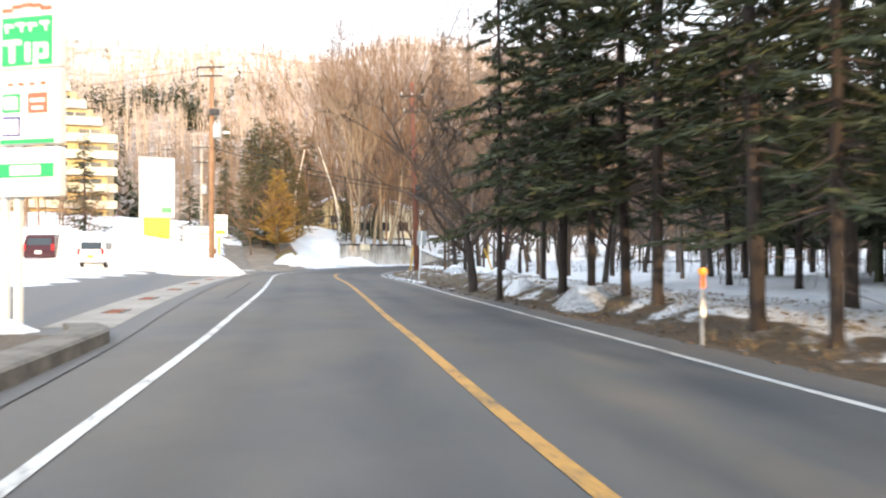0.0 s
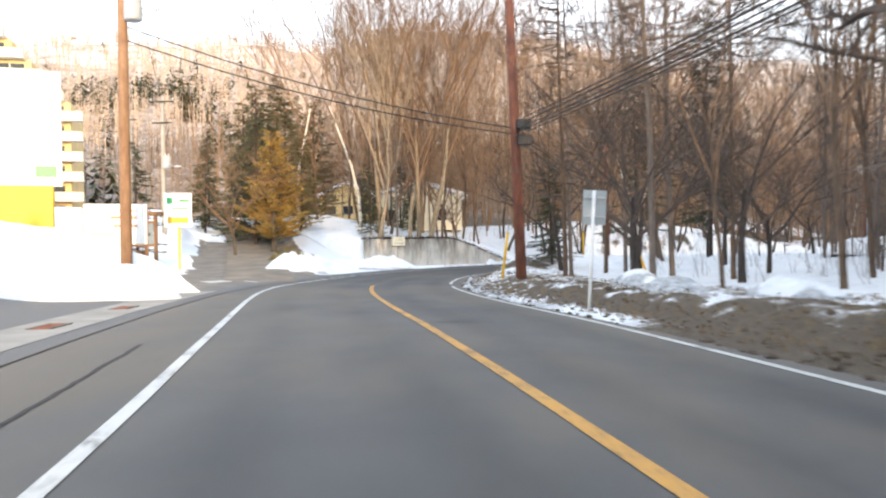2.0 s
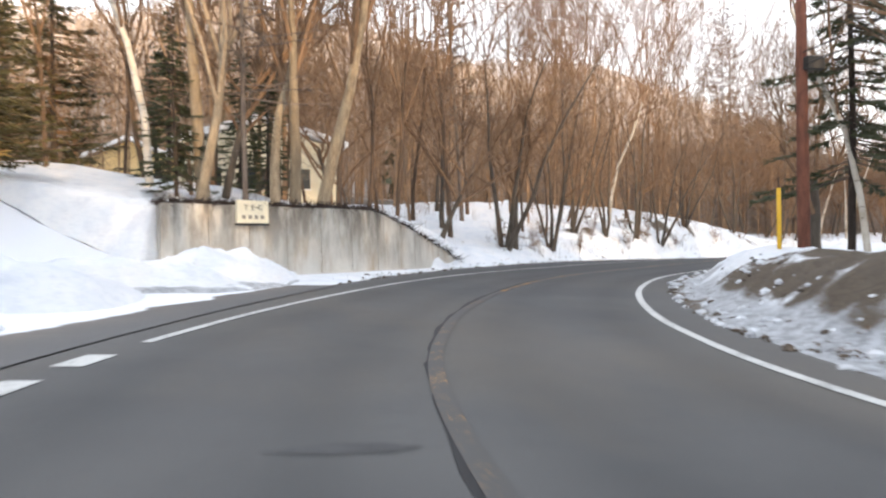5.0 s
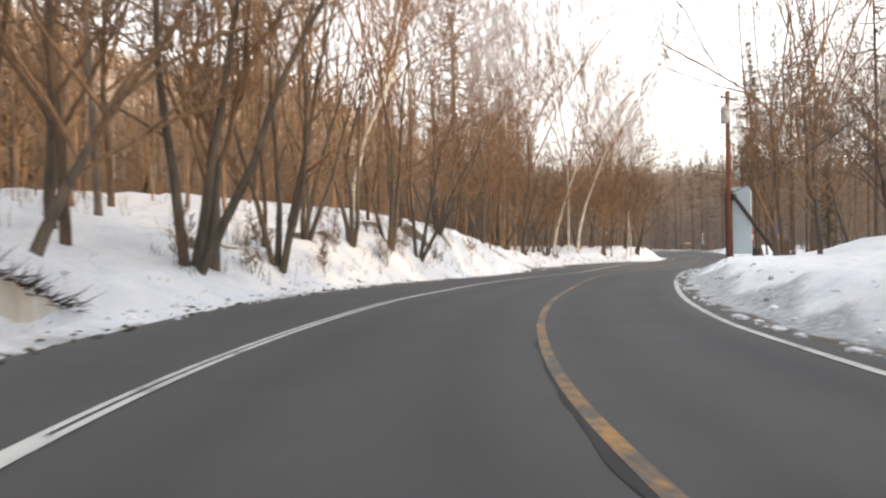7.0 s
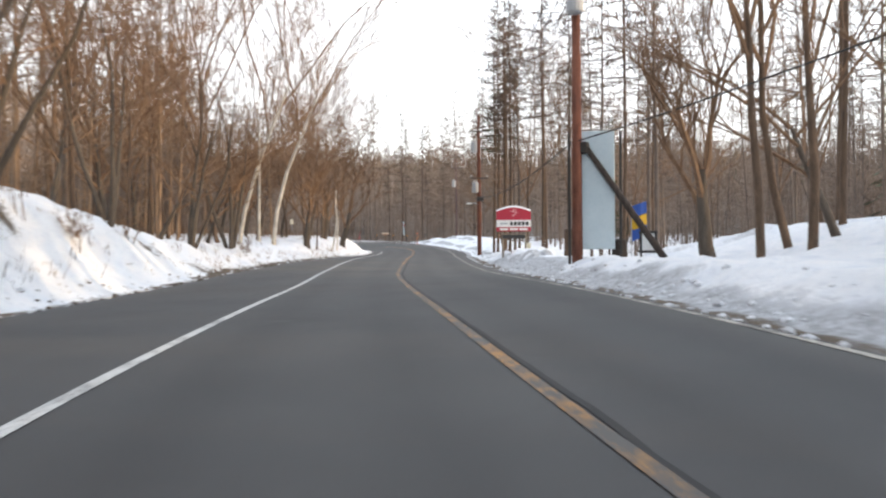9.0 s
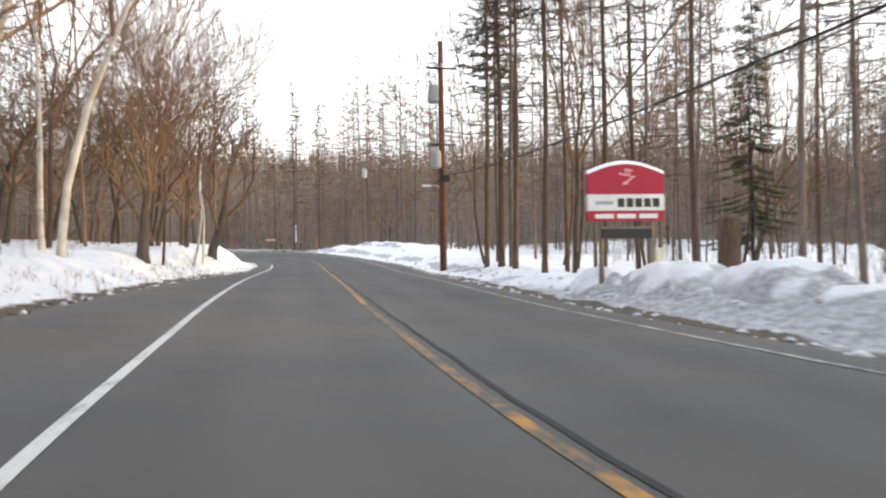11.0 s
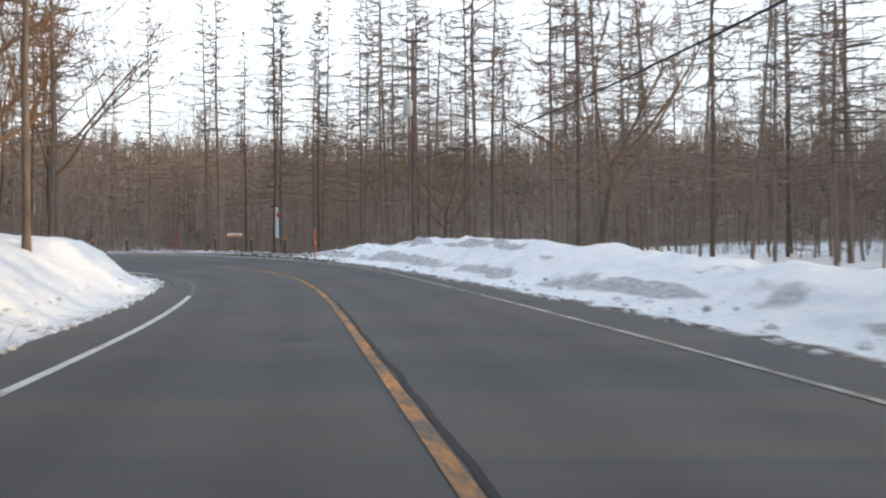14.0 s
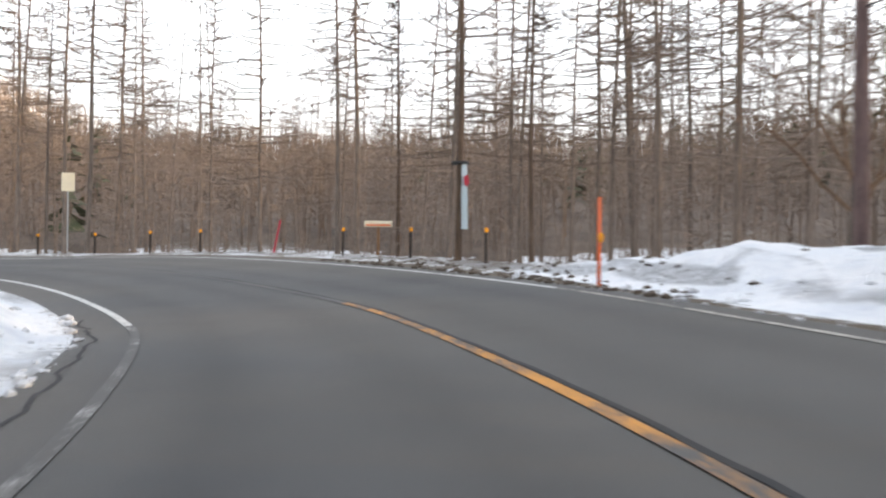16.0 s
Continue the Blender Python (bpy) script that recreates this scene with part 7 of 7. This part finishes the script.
delineator(7.2, 13.6, 1.1, "thin steel delineator post with an orange reflector on the verge")
back = thing("road_sign", Matrix.Translation((1.27, 40.8, gz(1.27, 40.8))) @ Matrix.Rotation(radians(-4), 4, "Z") @ Matrix.Rotation(radians(3.5), 4, "Y"), "grey back of a road sign on a leaning white post", "sign")
part("post", Shape().tube([(0, 0, -0.3), (0, 0, 2.45)], [0.035, 0.035], 10), WHITE, back, soft=True)
part("plate", Shape().box((0.48, 0.02, 0.72), Matrix.Translation((0.02, 0.05, 2.1)), 0.008), plain("grey_sign_back", (0.36, 0.39, 0.4), 0.5, 0.4), back)
for z in (1.9, 2.3):
    part("clamp", Shape().box((0.46, 0.05, 0.04), Matrix.Translation((0.02, 0.02, z)), 0.006), STEEL, back)


def yellow_post(x, y, h, tilt, to, label):
    root = thing("yellow_guy_guard", Matrix.Translation((x, y, gz(x, y))) @ Matrix.Rotation(radians(tilt), 4, Vector((-math.sin(radians(to)), math.cos(radians(to)), 0))), label, "guy guard", "yellow guards")
    part("tube", Shape().tube([(0, 0, -0.2), (0, 0, h)], [0.055, 0.05], 10), YELLOW, root, soft=True)
    part("rope", Shape().tube([(0, 0, h - 0.02), (0, 0, h + 0.25)], [0.012, 0.012], 6), BLACK, root)


yellow_post(-0.1, 53.3, 1.75, 8, 10, "yellow plastic guard on a slanting guy wire")
yellow_post(5.4, 54.0, 1.7, 20, 175, "yellow plastic guard on a leaning guy wire")
yellow_post(5.6, 72.9, 1.5, 0, 0, "upright yellow plastic guard beside the snow bank")


def snow_pole(x, y, z0, h, label):
    root = thing("snow_pole", Matrix.Translation((x, y, z0)), label, "marker post", "roadside marker posts")
    part("pole", Shape().tube([(0, 0, -0.4), (0, 0, h)], [0.035, 0.03], 8), ORANGE, root, soft=True)
    part("reflector", Shape().revolve([(0.03, -0.03), (0.08, -0.025), (0.08, 0.025), (0.03, 0.03)], 12, Matrix.Translation((-0.03, -0.04, h * 0.55)) @ Matrix.Rotation(radians(90), 4, "X")), AMBER, root)


def short_post(x, y, h=0.85):
    root = thing("marker_post", Matrix.Translation((x, y, gz(x, y))), "short dark marker post with an amber reflector", "marker post", "roadside marker posts")
    part("post", Shape().box((0.09, 0.05, h + 0.3), Matrix.Translation((0, 0, h / 2 - 0.15)), 0.01), BARK_DARK, root)
    part("reflector", Shape().box((0.13, 0.06, 0.13), Matrix.Translation((0, -0.01, h + 0.03)), 0.02), AMBER, root)


snow_pole(98.0, 143.2, gz(98.0, 143.2), 1.5, "orange snow marker pole with an amber reflector")
for s, d in ((200.6, 5.9), (203.9, 6.1), (207.0, 6.3), (213.7, 6.4), (215.9, 6.4), (218.5, 6.4), (221.1, 6.5)):
    x, y = at(s, d)
    short_post(float(x), float(y))
x, y = (float(v) for v in at(210.2, 6.4))
lp = thing("leaning_snow_pole", Matrix.Translation((x, y, gz(x, y))) @ Matrix.Rotation(radians(16), 4, "Y"), "bent red snow marker pole", "marker post", "roadside marker posts")
part("pole", Shape().tube([(0, 0, -0.3), (0, 0, 1.3)], [0.04, 0.035], 8), RED, lp)
x, y = (float(v) for v in at(206.7, 7.5))
board_sign("low_wooden_sign", x, y, facing(x, y, 88, 141), 0.95, 0.2, gz(x, y) + 1.0, "low cream and brown arrow-shaped sign on a post", CREAM, WOOD, (0.0,), ((0, 0.06, 0.85, 0.05, ORANGE),), 0.05, None, 0.05)
x, y = 104.6, 149.6
bt = plant("tallpine", x, y, 0.95, label="tall dark trunk with a white and red banner tied round it")
ban = thing("trunk_banner", Matrix.Translation((x, y, gz(x, y))), "white and red cloth strip tied round a trunk", "banner")
sh = Shape()
for i in range(9):
    for k in range(7):
        a = -2.4 + 2.4 * k / 6
        r = 0.245 - 0.01 * i * 0.5
        sh.v.append((r * math.cos(a), r * math.sin(a), 0.9 + 0.23 * i))
sh.f += [(i * 7 + k, i * 7 + k + 1, (i + 1) * 7 + k + 1, (i + 1) * 7 + k) for i in range(8) for k in range(6)]
part("cloth", sh, PALEBLUE, ban)
part("red_patch", Shape().revolve([(0.02, 0), (0.16, 0.004), (0.02, 0.012)], 14, Matrix.Translation((-0.06, -0.245, 2.25)) @ Matrix.Rotation(radians(90), 4, "X")), RED, ban)
part("strap", Shape().revolve([(0.24, 2.72), (0.26, 2.75), (0.24, 2.8)], 14), BLACK, ban)
x, y = 107.5, 171.9
board_sign("white_road_sign", x, y, facing(x, y, 88, 141), 0.55, 0.85, gz(x, y) + 2.9, "white rectangular sign on a slim post", CREAM, STEEL, (0.0,), (), 0.03, None, 0.03)


# ---- buildings ----
def apartment_building():
    root = thing("apartment_building", Matrix.Translation((-54.4, 125.6, 3.6)) @ Matrix.Rotation(radians(20), 4, "Z"), "cream stepped apartment building with long balconies", "building")
    rows, fh = 12, 2.65
    for k in range(rows):
        right = 0.0 - max(0, k - 6) * 2.3
        left = -44.0 + max(0, k - 9) * 3.0
        w, mid = right - left, (right + left) / 2
        storey = part("storey", Shape().box((w, 12, fh - 0.02), Matrix.Translation((mid, 6, k * fh + fh / 2))), BLOCKWALL, root)
        bal = part("balcony", Shape().box((w + 1.6, 1.5, 0.18), Matrix.Translation((mid + 0.8, -0.74, k * fh + 0.1)), 0.02), WHITE, root)
        part("parapet", Shape().box((w + 1.6, 0.14, 1.05), Matrix.Translation((mid + 0.8, -1.43, k * fh + 0.72)), 0.02), CREAM, bal)
        part("end_parapet", Shape().box((0.14, 1.3, 1.05), Matrix.Translation((right + 1.5, -0.7, k * fh + 0.72)), 0.02), CREAM, bal)
        n = int(w / 5)
        for i in range(n):
            u = right - 2.5 - i * 5
            win = part("window", Shape().box((3.4, 0.08, 1.9), Matrix.Translation((u, -0.045, k * fh + 1.2)), 0.01), GLASS_DARK, root)
            part("mullion", Shape().box((0.09, 0.1, 1.9), Matrix.Translation((u, -0.06, k * fh + 1.2))), WHITE, win)
    part("roof", Shape().box((20, 13, 0.5), Matrix.Translation((-27, 6, rows * fh + 0.25)), 0.05), WHITE, root)
    part("stair_tower", Shape().box((5, 6, 3.2), Matrix.Translation((-28, 7, rows * fh + 2.1)), 0.05), plain("grey_slate", (0.2, 0.2, 0.22), 0.6), root)


apartment_building()


def house(x, y, turn, w, dpt, h, roof_h, wall_m, label):
    b = gz(x, y)
    root = thing("house", Matrix.Translation((x, y, b - 0.3)) @ Matrix.Rotation(radians(turn), 4, "Z"), label, "house")
    part("wall", Shape().box((w, dpt, h + 0.3), Matrix.Translation((0, 0, (h + 0.3) / 2))), wall_m, root)
    sh = Shape()
    o = 0.55
    for s in (-1, 1):
        vs = [(s * (w / 2 + o), -dpt / 2 - o, h + 0.02), (s * (w / 2 + o), dpt / 2 + o, h + 0.02), (0, dpt / 2 + o, h + roof_h), (0, -dpt / 2 - o, h + roof_h)]
        vs += [(a, c, z + 0.35) for a, c, z in vs]
        sh.add(vs, [(0, 1, 2, 3), (7, 6, 5, 4), (0, 4, 5, 1), (1, 5, 6, 2), (3, 7, 4, 0), (2, 6, 7, 3)])
    part("roof", sh, ROOFSNOW, root, "thick snow on the roof")
    part("gable", Shape().add([(-w / 2, -dpt / 2 + 0.01, h + 0.3 - 0.31), (w / 2, -dpt / 2 + 0.01, h - 0.01), (0, -dpt / 2 + 0.01, h + roof_h - 0.05), (-w / 2, -dpt / 2 + 0.2, h - 0.01), (w / 2, -dpt / 2 + 0.2, h - 0.01), (0, -dpt / 2 + 0.2, h + roof_h - 0.05)], [(0, 1, 2), (5, 4, 3), (0, 3, 4, 1), (1, 4, 5, 2), (2, 5, 3, 0)]), wall_m, root)
    for i in range(int(w / 2.4)):
        u = -w / 2 + 1.5 + i * 2.4
        for z in ((1.5, 4.0) if h > 4.5 else (1.5,)):
            win = part("window", Shape().box((1.3, 0.1, 1.1), Matrix.Translation((u, -dpt / 2 - 0.03, z)), 0.01), GLASS_DARK, root)
            part("window_frame", Shape().box((1.45, 0.06, 0.08), Matrix.Translation((u, -dpt / 2 - 0.05, z - 0.6))), WHITE, win)


house(-7.0, 104.0, 8, 8.5, 6.5, 3.2, 1.5, CREAM, "cream villa with a snow-covered gable roof among trees")
house(-18.0, 133.5, -5, 7.5, 8, 3.2, 1.9, BLOCKWALL, "yellow house with a snow-covered gable roof among trees")


# ---- cars ----
def car(x, y, turn, paint, label, tall, ln, wd, plate, rear=True):
    b = gz(x, y)
    root = thing("parked_car", Matrix.Translation((x, y, b + 0.01)) @ Matrix.Rotation(radians(turn), 4, "Z"), label, "car", "parked cars")
    prof = [(-ln / 2, 0.3), (-ln / 2 - 0.03, 0.75), (-ln / 2 + 0.05, 0.95), (-ln / 2 + 0.22, tall - 0.08), (-ln / 2 + 0.5, tall), (ln * 0.12, tall - 0.02), (ln * 0.28, 1.0), (ln / 2 - 0.15, 0.85), (ln / 2, 0.6), (ln / 2 - 0.03, 0.3)]
    n = len(prof)
    sh, vs = Shape(), []
    for sx, ins in ((-wd / 2, 0), (-wd / 2 + 0.06, 0.0), (wd / 2 - 0.06, 0.0), (wd / 2, 0)):
        for v, z in prof:
            side = abs(sx) > wd / 2 - 0.01
            k = 0.14 * max(0, (z - 0.95) / (tall - 0.95)) if z > 0.95 else 0
            vs.append((sx * (1 - k), v * (0.985 if side else 1), 0.32 + (z - 0.3) * (0.985 if side else 1)))
    fs = [(i * n + j, i * n + (j + 1) % n, (i + 1) * n + (j + 1) % n, (i + 1) * n + j) for i in range(3) for j in range(n)]
    fs += [tuple(range(n - 1, -1, -1)), tuple(range(3 * n, 4 * n))]
    body = part("body", sh.add(vs, fs), paint, root, soft=False)
    part("rear_window", Shape().box((wd * 0.74, 0.03, 0.42), Matrix.Translation((0, -ln / 2 + 0.115, 1.22)) @ Matrix.Rotation(radians(-17), 4, "X"), 0.01), GLASS_DARK, root)
    for sx in (-1, 1):
        part("side_window", Shape().box((0.03, ln * 0.5, 0.38), Matrix.Translation((sx * wd * 0.468, -ln * 0.12, 1.2)) @ Matrix.Rotation(radians(-sx * 9), 4, "Y"), 0.01), GLASS_DARK, root)
        part("tail_lamp", Shape().box((0.14, 0.05, 0.36), Matrix.Translation((sx * (wd / 2 - 0.1), -ln / 2 - 0.01, 0.9)), 0.015), TAILRED, root)
        for v in (-ln * 0.3, ln * 0.31):
            wh = part("wheel", Shape().revolve([(0.2, -0.09), (0.29, -0.08), (0.3, 0), (0.29, 0.08), (0.2, 0.09)], 16, Matrix.Translation((sx * (wd / 2 - 0.1), v, 0.3)) @ Matrix.Rotation(radians(90), 4, "Y")), BLACK, root)
            part("rim", Shape().revolve([(0.06, -0.1), (0.19, -0.095), (0.19, 0.095), (0.06, 0.1)], 12, Matrix.Translation((sx * (wd / 2 - 0.098), v, 0.3)) @ Matrix.Rotation(radians(90), 4, "Y")), STEEL, wh)
    part("bumper", Shape().box((wd * 0.98, 0.14, 0.26), Matrix.Translation((0, -ln / 2 + 0.0, 0.45)), 0.03), paint, root)
    part("number_plate", Shape().box((0.34, 0.02, 0.17), Matrix.Translation((-0.1 * (not rear), -ln / 2 - 0.075, 0.62)), 0.004), plate, root)


car(-17.3, 45.8, 8, CARPAINT_WHITE, "small white parked car with a yellow number plate", 1.5, 3.3, 1.46, PLATE_Y)
car(-20.4, 46.4, 10, CARPAINT_DARK, "dark maroon parked minivan seen from behind", 1.62, 4.4, 1.68, WHITE)
car(-23.4, 47.2, 12, CARPAINT_GREY, "dark grey parked car in the snowy lot", 1.5, 4.0, 1.65, WHITE)
plant("youngfir", -25.6, 60.5, 1.0, label="conical green fir standing beside the car park")
plant("youngfir", -19.4, 66.0, 0.7)
plant("gold", -14.4, 75.6, 0.98, dz=0.1)
plant("youngfir", -16.8, 80.0, 1.05)
for x, y, sc in ((-21.5, 93.0, 0.9), (-18.6, 90.5, 0.85), (-26.5, 98.0, 1.0), (-17.2, 86.0, 0.7)):
    plant("youngfir", x, y, sc)
plant("youngfir", -19.5, 84.0, 0.75)
for x, y, k, sc in ((-17.4, 82.5, "olivefir", 1.0), (-16.2, 86.5, "olivefir", 1.15), (-18.8, 94.0, "olivefir", 1.4), (-22.5, 100.5, "olivefir", 1.5), (-16.0, 97.0, "olivefir", 1.3), (-25.5, 106.0, "olivefir", 1.4),
                    (-13.6, 80.5, "olivefir", 0.8), (-32.0, 143.0, "fir0", 1.3), (-29.0, 147.0, "fir1", 1.2), (-36.5, 150.0, "fir2", 1.2), (-26.5, 152.0, "fir0", 1.1)):
    plant(k, x, y, sc)
plant("birch1", -14.6, 84.0, 1.1, tilt=9, tilt_to=150)
plant("oak2", -16.5, 74.0, 0.8)
plant("oak3", -22.5, 54.5, 0.5)
plant("oak1", -27.0, 62.0, 0.6)
plant("youngfir", -24.0, 90.0, 0.85)
plant("slim2", -14.0, 88.0, 1.0)
for x, y, k, sc in ((-9.7, 88.0, "youngfir", 0.75), (-7.0, 86.8, "youngfir", 0.6), (-8.3, 90.5, "slim1", 1.0), (-5.4, 89.0, "slim0", 1.0), (-3.4, 90.4, "oak3", 1.0), (-6.4, 92.0, "slim2", 1.1), (-10.6, 91.5, "oak1", 1.0), (-2.2, 88.6, "slim1", 1.1), (-7.4, 82.6, "oak0", 1.1)):
    plant(k, x, y, sc)


# ---- side road ----
def side_road():
    line = spline([(-9.9, 56.0), (-10.6, 58.5), (-12.6, 65.0), (-15.4, 74.0), (-19.1, 85.0), (-25.0, 99.0), (-34.0, 117.0)], 0.8)
    t = np.gradient(line, axis=0)
    t /= np.linalg.norm(t, axis=1)[:, None]
    us = np.linspace(-1.55, 1.55, 7)
    x = line[:, 0][:, None] + t[:, 1][:, None] * us
    y = line[:, 1][:, None] - t[:, 0][:, None] * us
    z = ground(x.ravel(), y.ravel()).reshape(x.shape)
    z = z + 0.05 + 0.05 * smooth(3, 9, np.arange(len(x)))[:, None]
    z[:6] = ground(x[:6].ravel(), y[:6].ravel()).reshape(6, 7) + np.array([-0.06, -0.02, 0.01, 0.03, 0.03, 0.03])[:, None]
    ob = sheet("side_road", x, y, z, varied("old_brown_asphalt", (0.125, 0.105, 0.085), (0.25, 0.205, 0.155), 0.7, 0.9, 0, 70, 0.3), [("salt", np.repeat(np.abs(us)[None] / 3, len(x), 0)), ("age", x * 0 + 0.85)])
    tagged(ob, "narrow asphalt side road climbing between trees", "road", kind="structure")


side_road()


def olive_bush(x, y, r, h):
    """Low evergreen bush of many small upright leaves."""
    rng = random.Random(int(x * 10))
    root = thing("olive_bush", Matrix.Translation((x, y, gz(x, y))), "low yellowish-green bamboo grass bush beside the side road", "bush")
    sh, stem = Shape(), Shape()
    for i in range(420):
        a, d = rng.uniform(0, 6.283), r * math.sqrt(rng.random())
        p = Vector((d * math.cos(a), d * math.sin(a), h * (1 - (d / r) ** 2) * rng.uniform(0.35, 1.0)))
        t = Vector((rng.gauss(0, 0.6), rng.gauss(0, 0.6), rng.uniform(0.1, 0.8))).normalized() * rng.uniform(0.14, 0.3)
        w = t.cross(Vector((rng.gauss(0, 1), rng.gauss(0, 1), 0.4))).normalized() * 0.035
        sh.add([tuple(p), tuple(p + t * 0.5 + w), tuple(p + t), tuple(p + t * 0.5 - w)], [(0, 1, 2), (0, 2, 3)])
        if i % 6 == 0:
            stem.spike((p.x * 0.7, p.y * 0.7, -0.1), tuple(p), 0.012)
    part("leaves", sh, OLIVE, root)
    part("stems", stem, TWIG, root)


olive_bush(-11.4, 68.0, 1.2, 0.7)
olive_bush(-12.2, 70.6, 1.2, 0.8)
olive_bush(-10.9, 69.6, 0.9, 0.55)


def drain_grates():
    for s in (10.5 + 6.5, 21.5, 26.5, 31.5, 36.5, 41):
        d = float(edge_l(s)) - 0.8
        x, y = (float(v) for v in at(s, d))
        root = thing("drain_grate", Matrix.Translation((x, y, float(road_z(s, float(edge_l(s)))) + float(left_rise(np.array(s), np.array(0.8))) + 0.025)) @ Matrix.Rotation(math.atan2(float(np.interp(s, RS, RT[:, 1])), float(np.interp(s, RS, RT[:, 0]))), 4, "Z"), "rusty steel drain grate set in the concrete gutter", "drain grate", "drain grates")
        for u in (-0.17, 0.17):
            part("frame", Shape().box((1.0, 0.04, 0.03), Matrix.Translation((0, u, 0))), DARKSTEEL, root)
        for i in range(11):
            part("bar", Shape().box((0.05, 0.3, 0.02), Matrix.Translation((-0.45 + 0.09 * i, 0, 0))), POLE_RED, root)


drain_grates()


def road_marks():
    """Dark tarry repair patches on the asphalt."""
    rng = random.Random(77)
    for s, d, ln, wd in ((171.5, 3.3, 1.3, 0.13), (174.8, 2.6, 1.4, 0.17), (176.5, 4.3, 0.8, 0.1), (173.0, 5.0, 0.9, 0.17), (168.8, 0.2, 0.5, 0.16), (108.0, -0.5, 1.0, 0.16), (60.0, 0.2, 0.8, 0.12), (36.5, 2.3, 0.8, 0.1), (148.5, 0.6, 3.4, 0.08)):
        pts = []
        for i in range(18):
            w = 6.283 * i / 18
            k = 0.7 + 0.5 * rng.random()
            a, b = at(s + wd * k * math.sin(w), d + ln / 2 * k * math.cos(w))
            pts.append((float(a), float(b), float(road_z(s + wd * k * math.sin(w), d + ln / 2 * k * math.cos(w))) + 0.005))
        tagged(part("road_patch", Shape().add(pts, [tuple(range(18))]), PATCH), "dark tarry repair patch in the asphalt", "road patch", kind="structure")


def flat_mark(name, corners, material, label):
    pts = [(x, y, float(ground([x], [y])[0]) + 0.028) for x, y in corners]
    tagged(part(name, Shape().add(pts, [tuple(range(len(pts)))]), material), label, "road marking", kind="structure")


flat_mark("junction_block", ((-12.1, 55.2), (-11.6, 55.0), (-11.3, 56.9), (-11.8, 57.1)), WHITE_LINE, "worn white block at the mouth of the side road")
flat_mark("junction_bar", ((-12.3, 58.75), (-10.3, 56.95), (-10.2, 57.08), (-12.2, 58.9)), WHITE_LINE, "thin white line across the mouth of the side road")
PATCH = varied("dark_asphalt_patch", (0.035, 0.035, 0.037), (0.07, 0.07, 0.072), 3.0, 0.85, 0, 60, 0.3)
road_marks()

for key in list(STORE):
    if key not in USED:
        for o in (*STORE[key].children_recursive, STORE[key]):
            bpy.data.objects.remove(o)
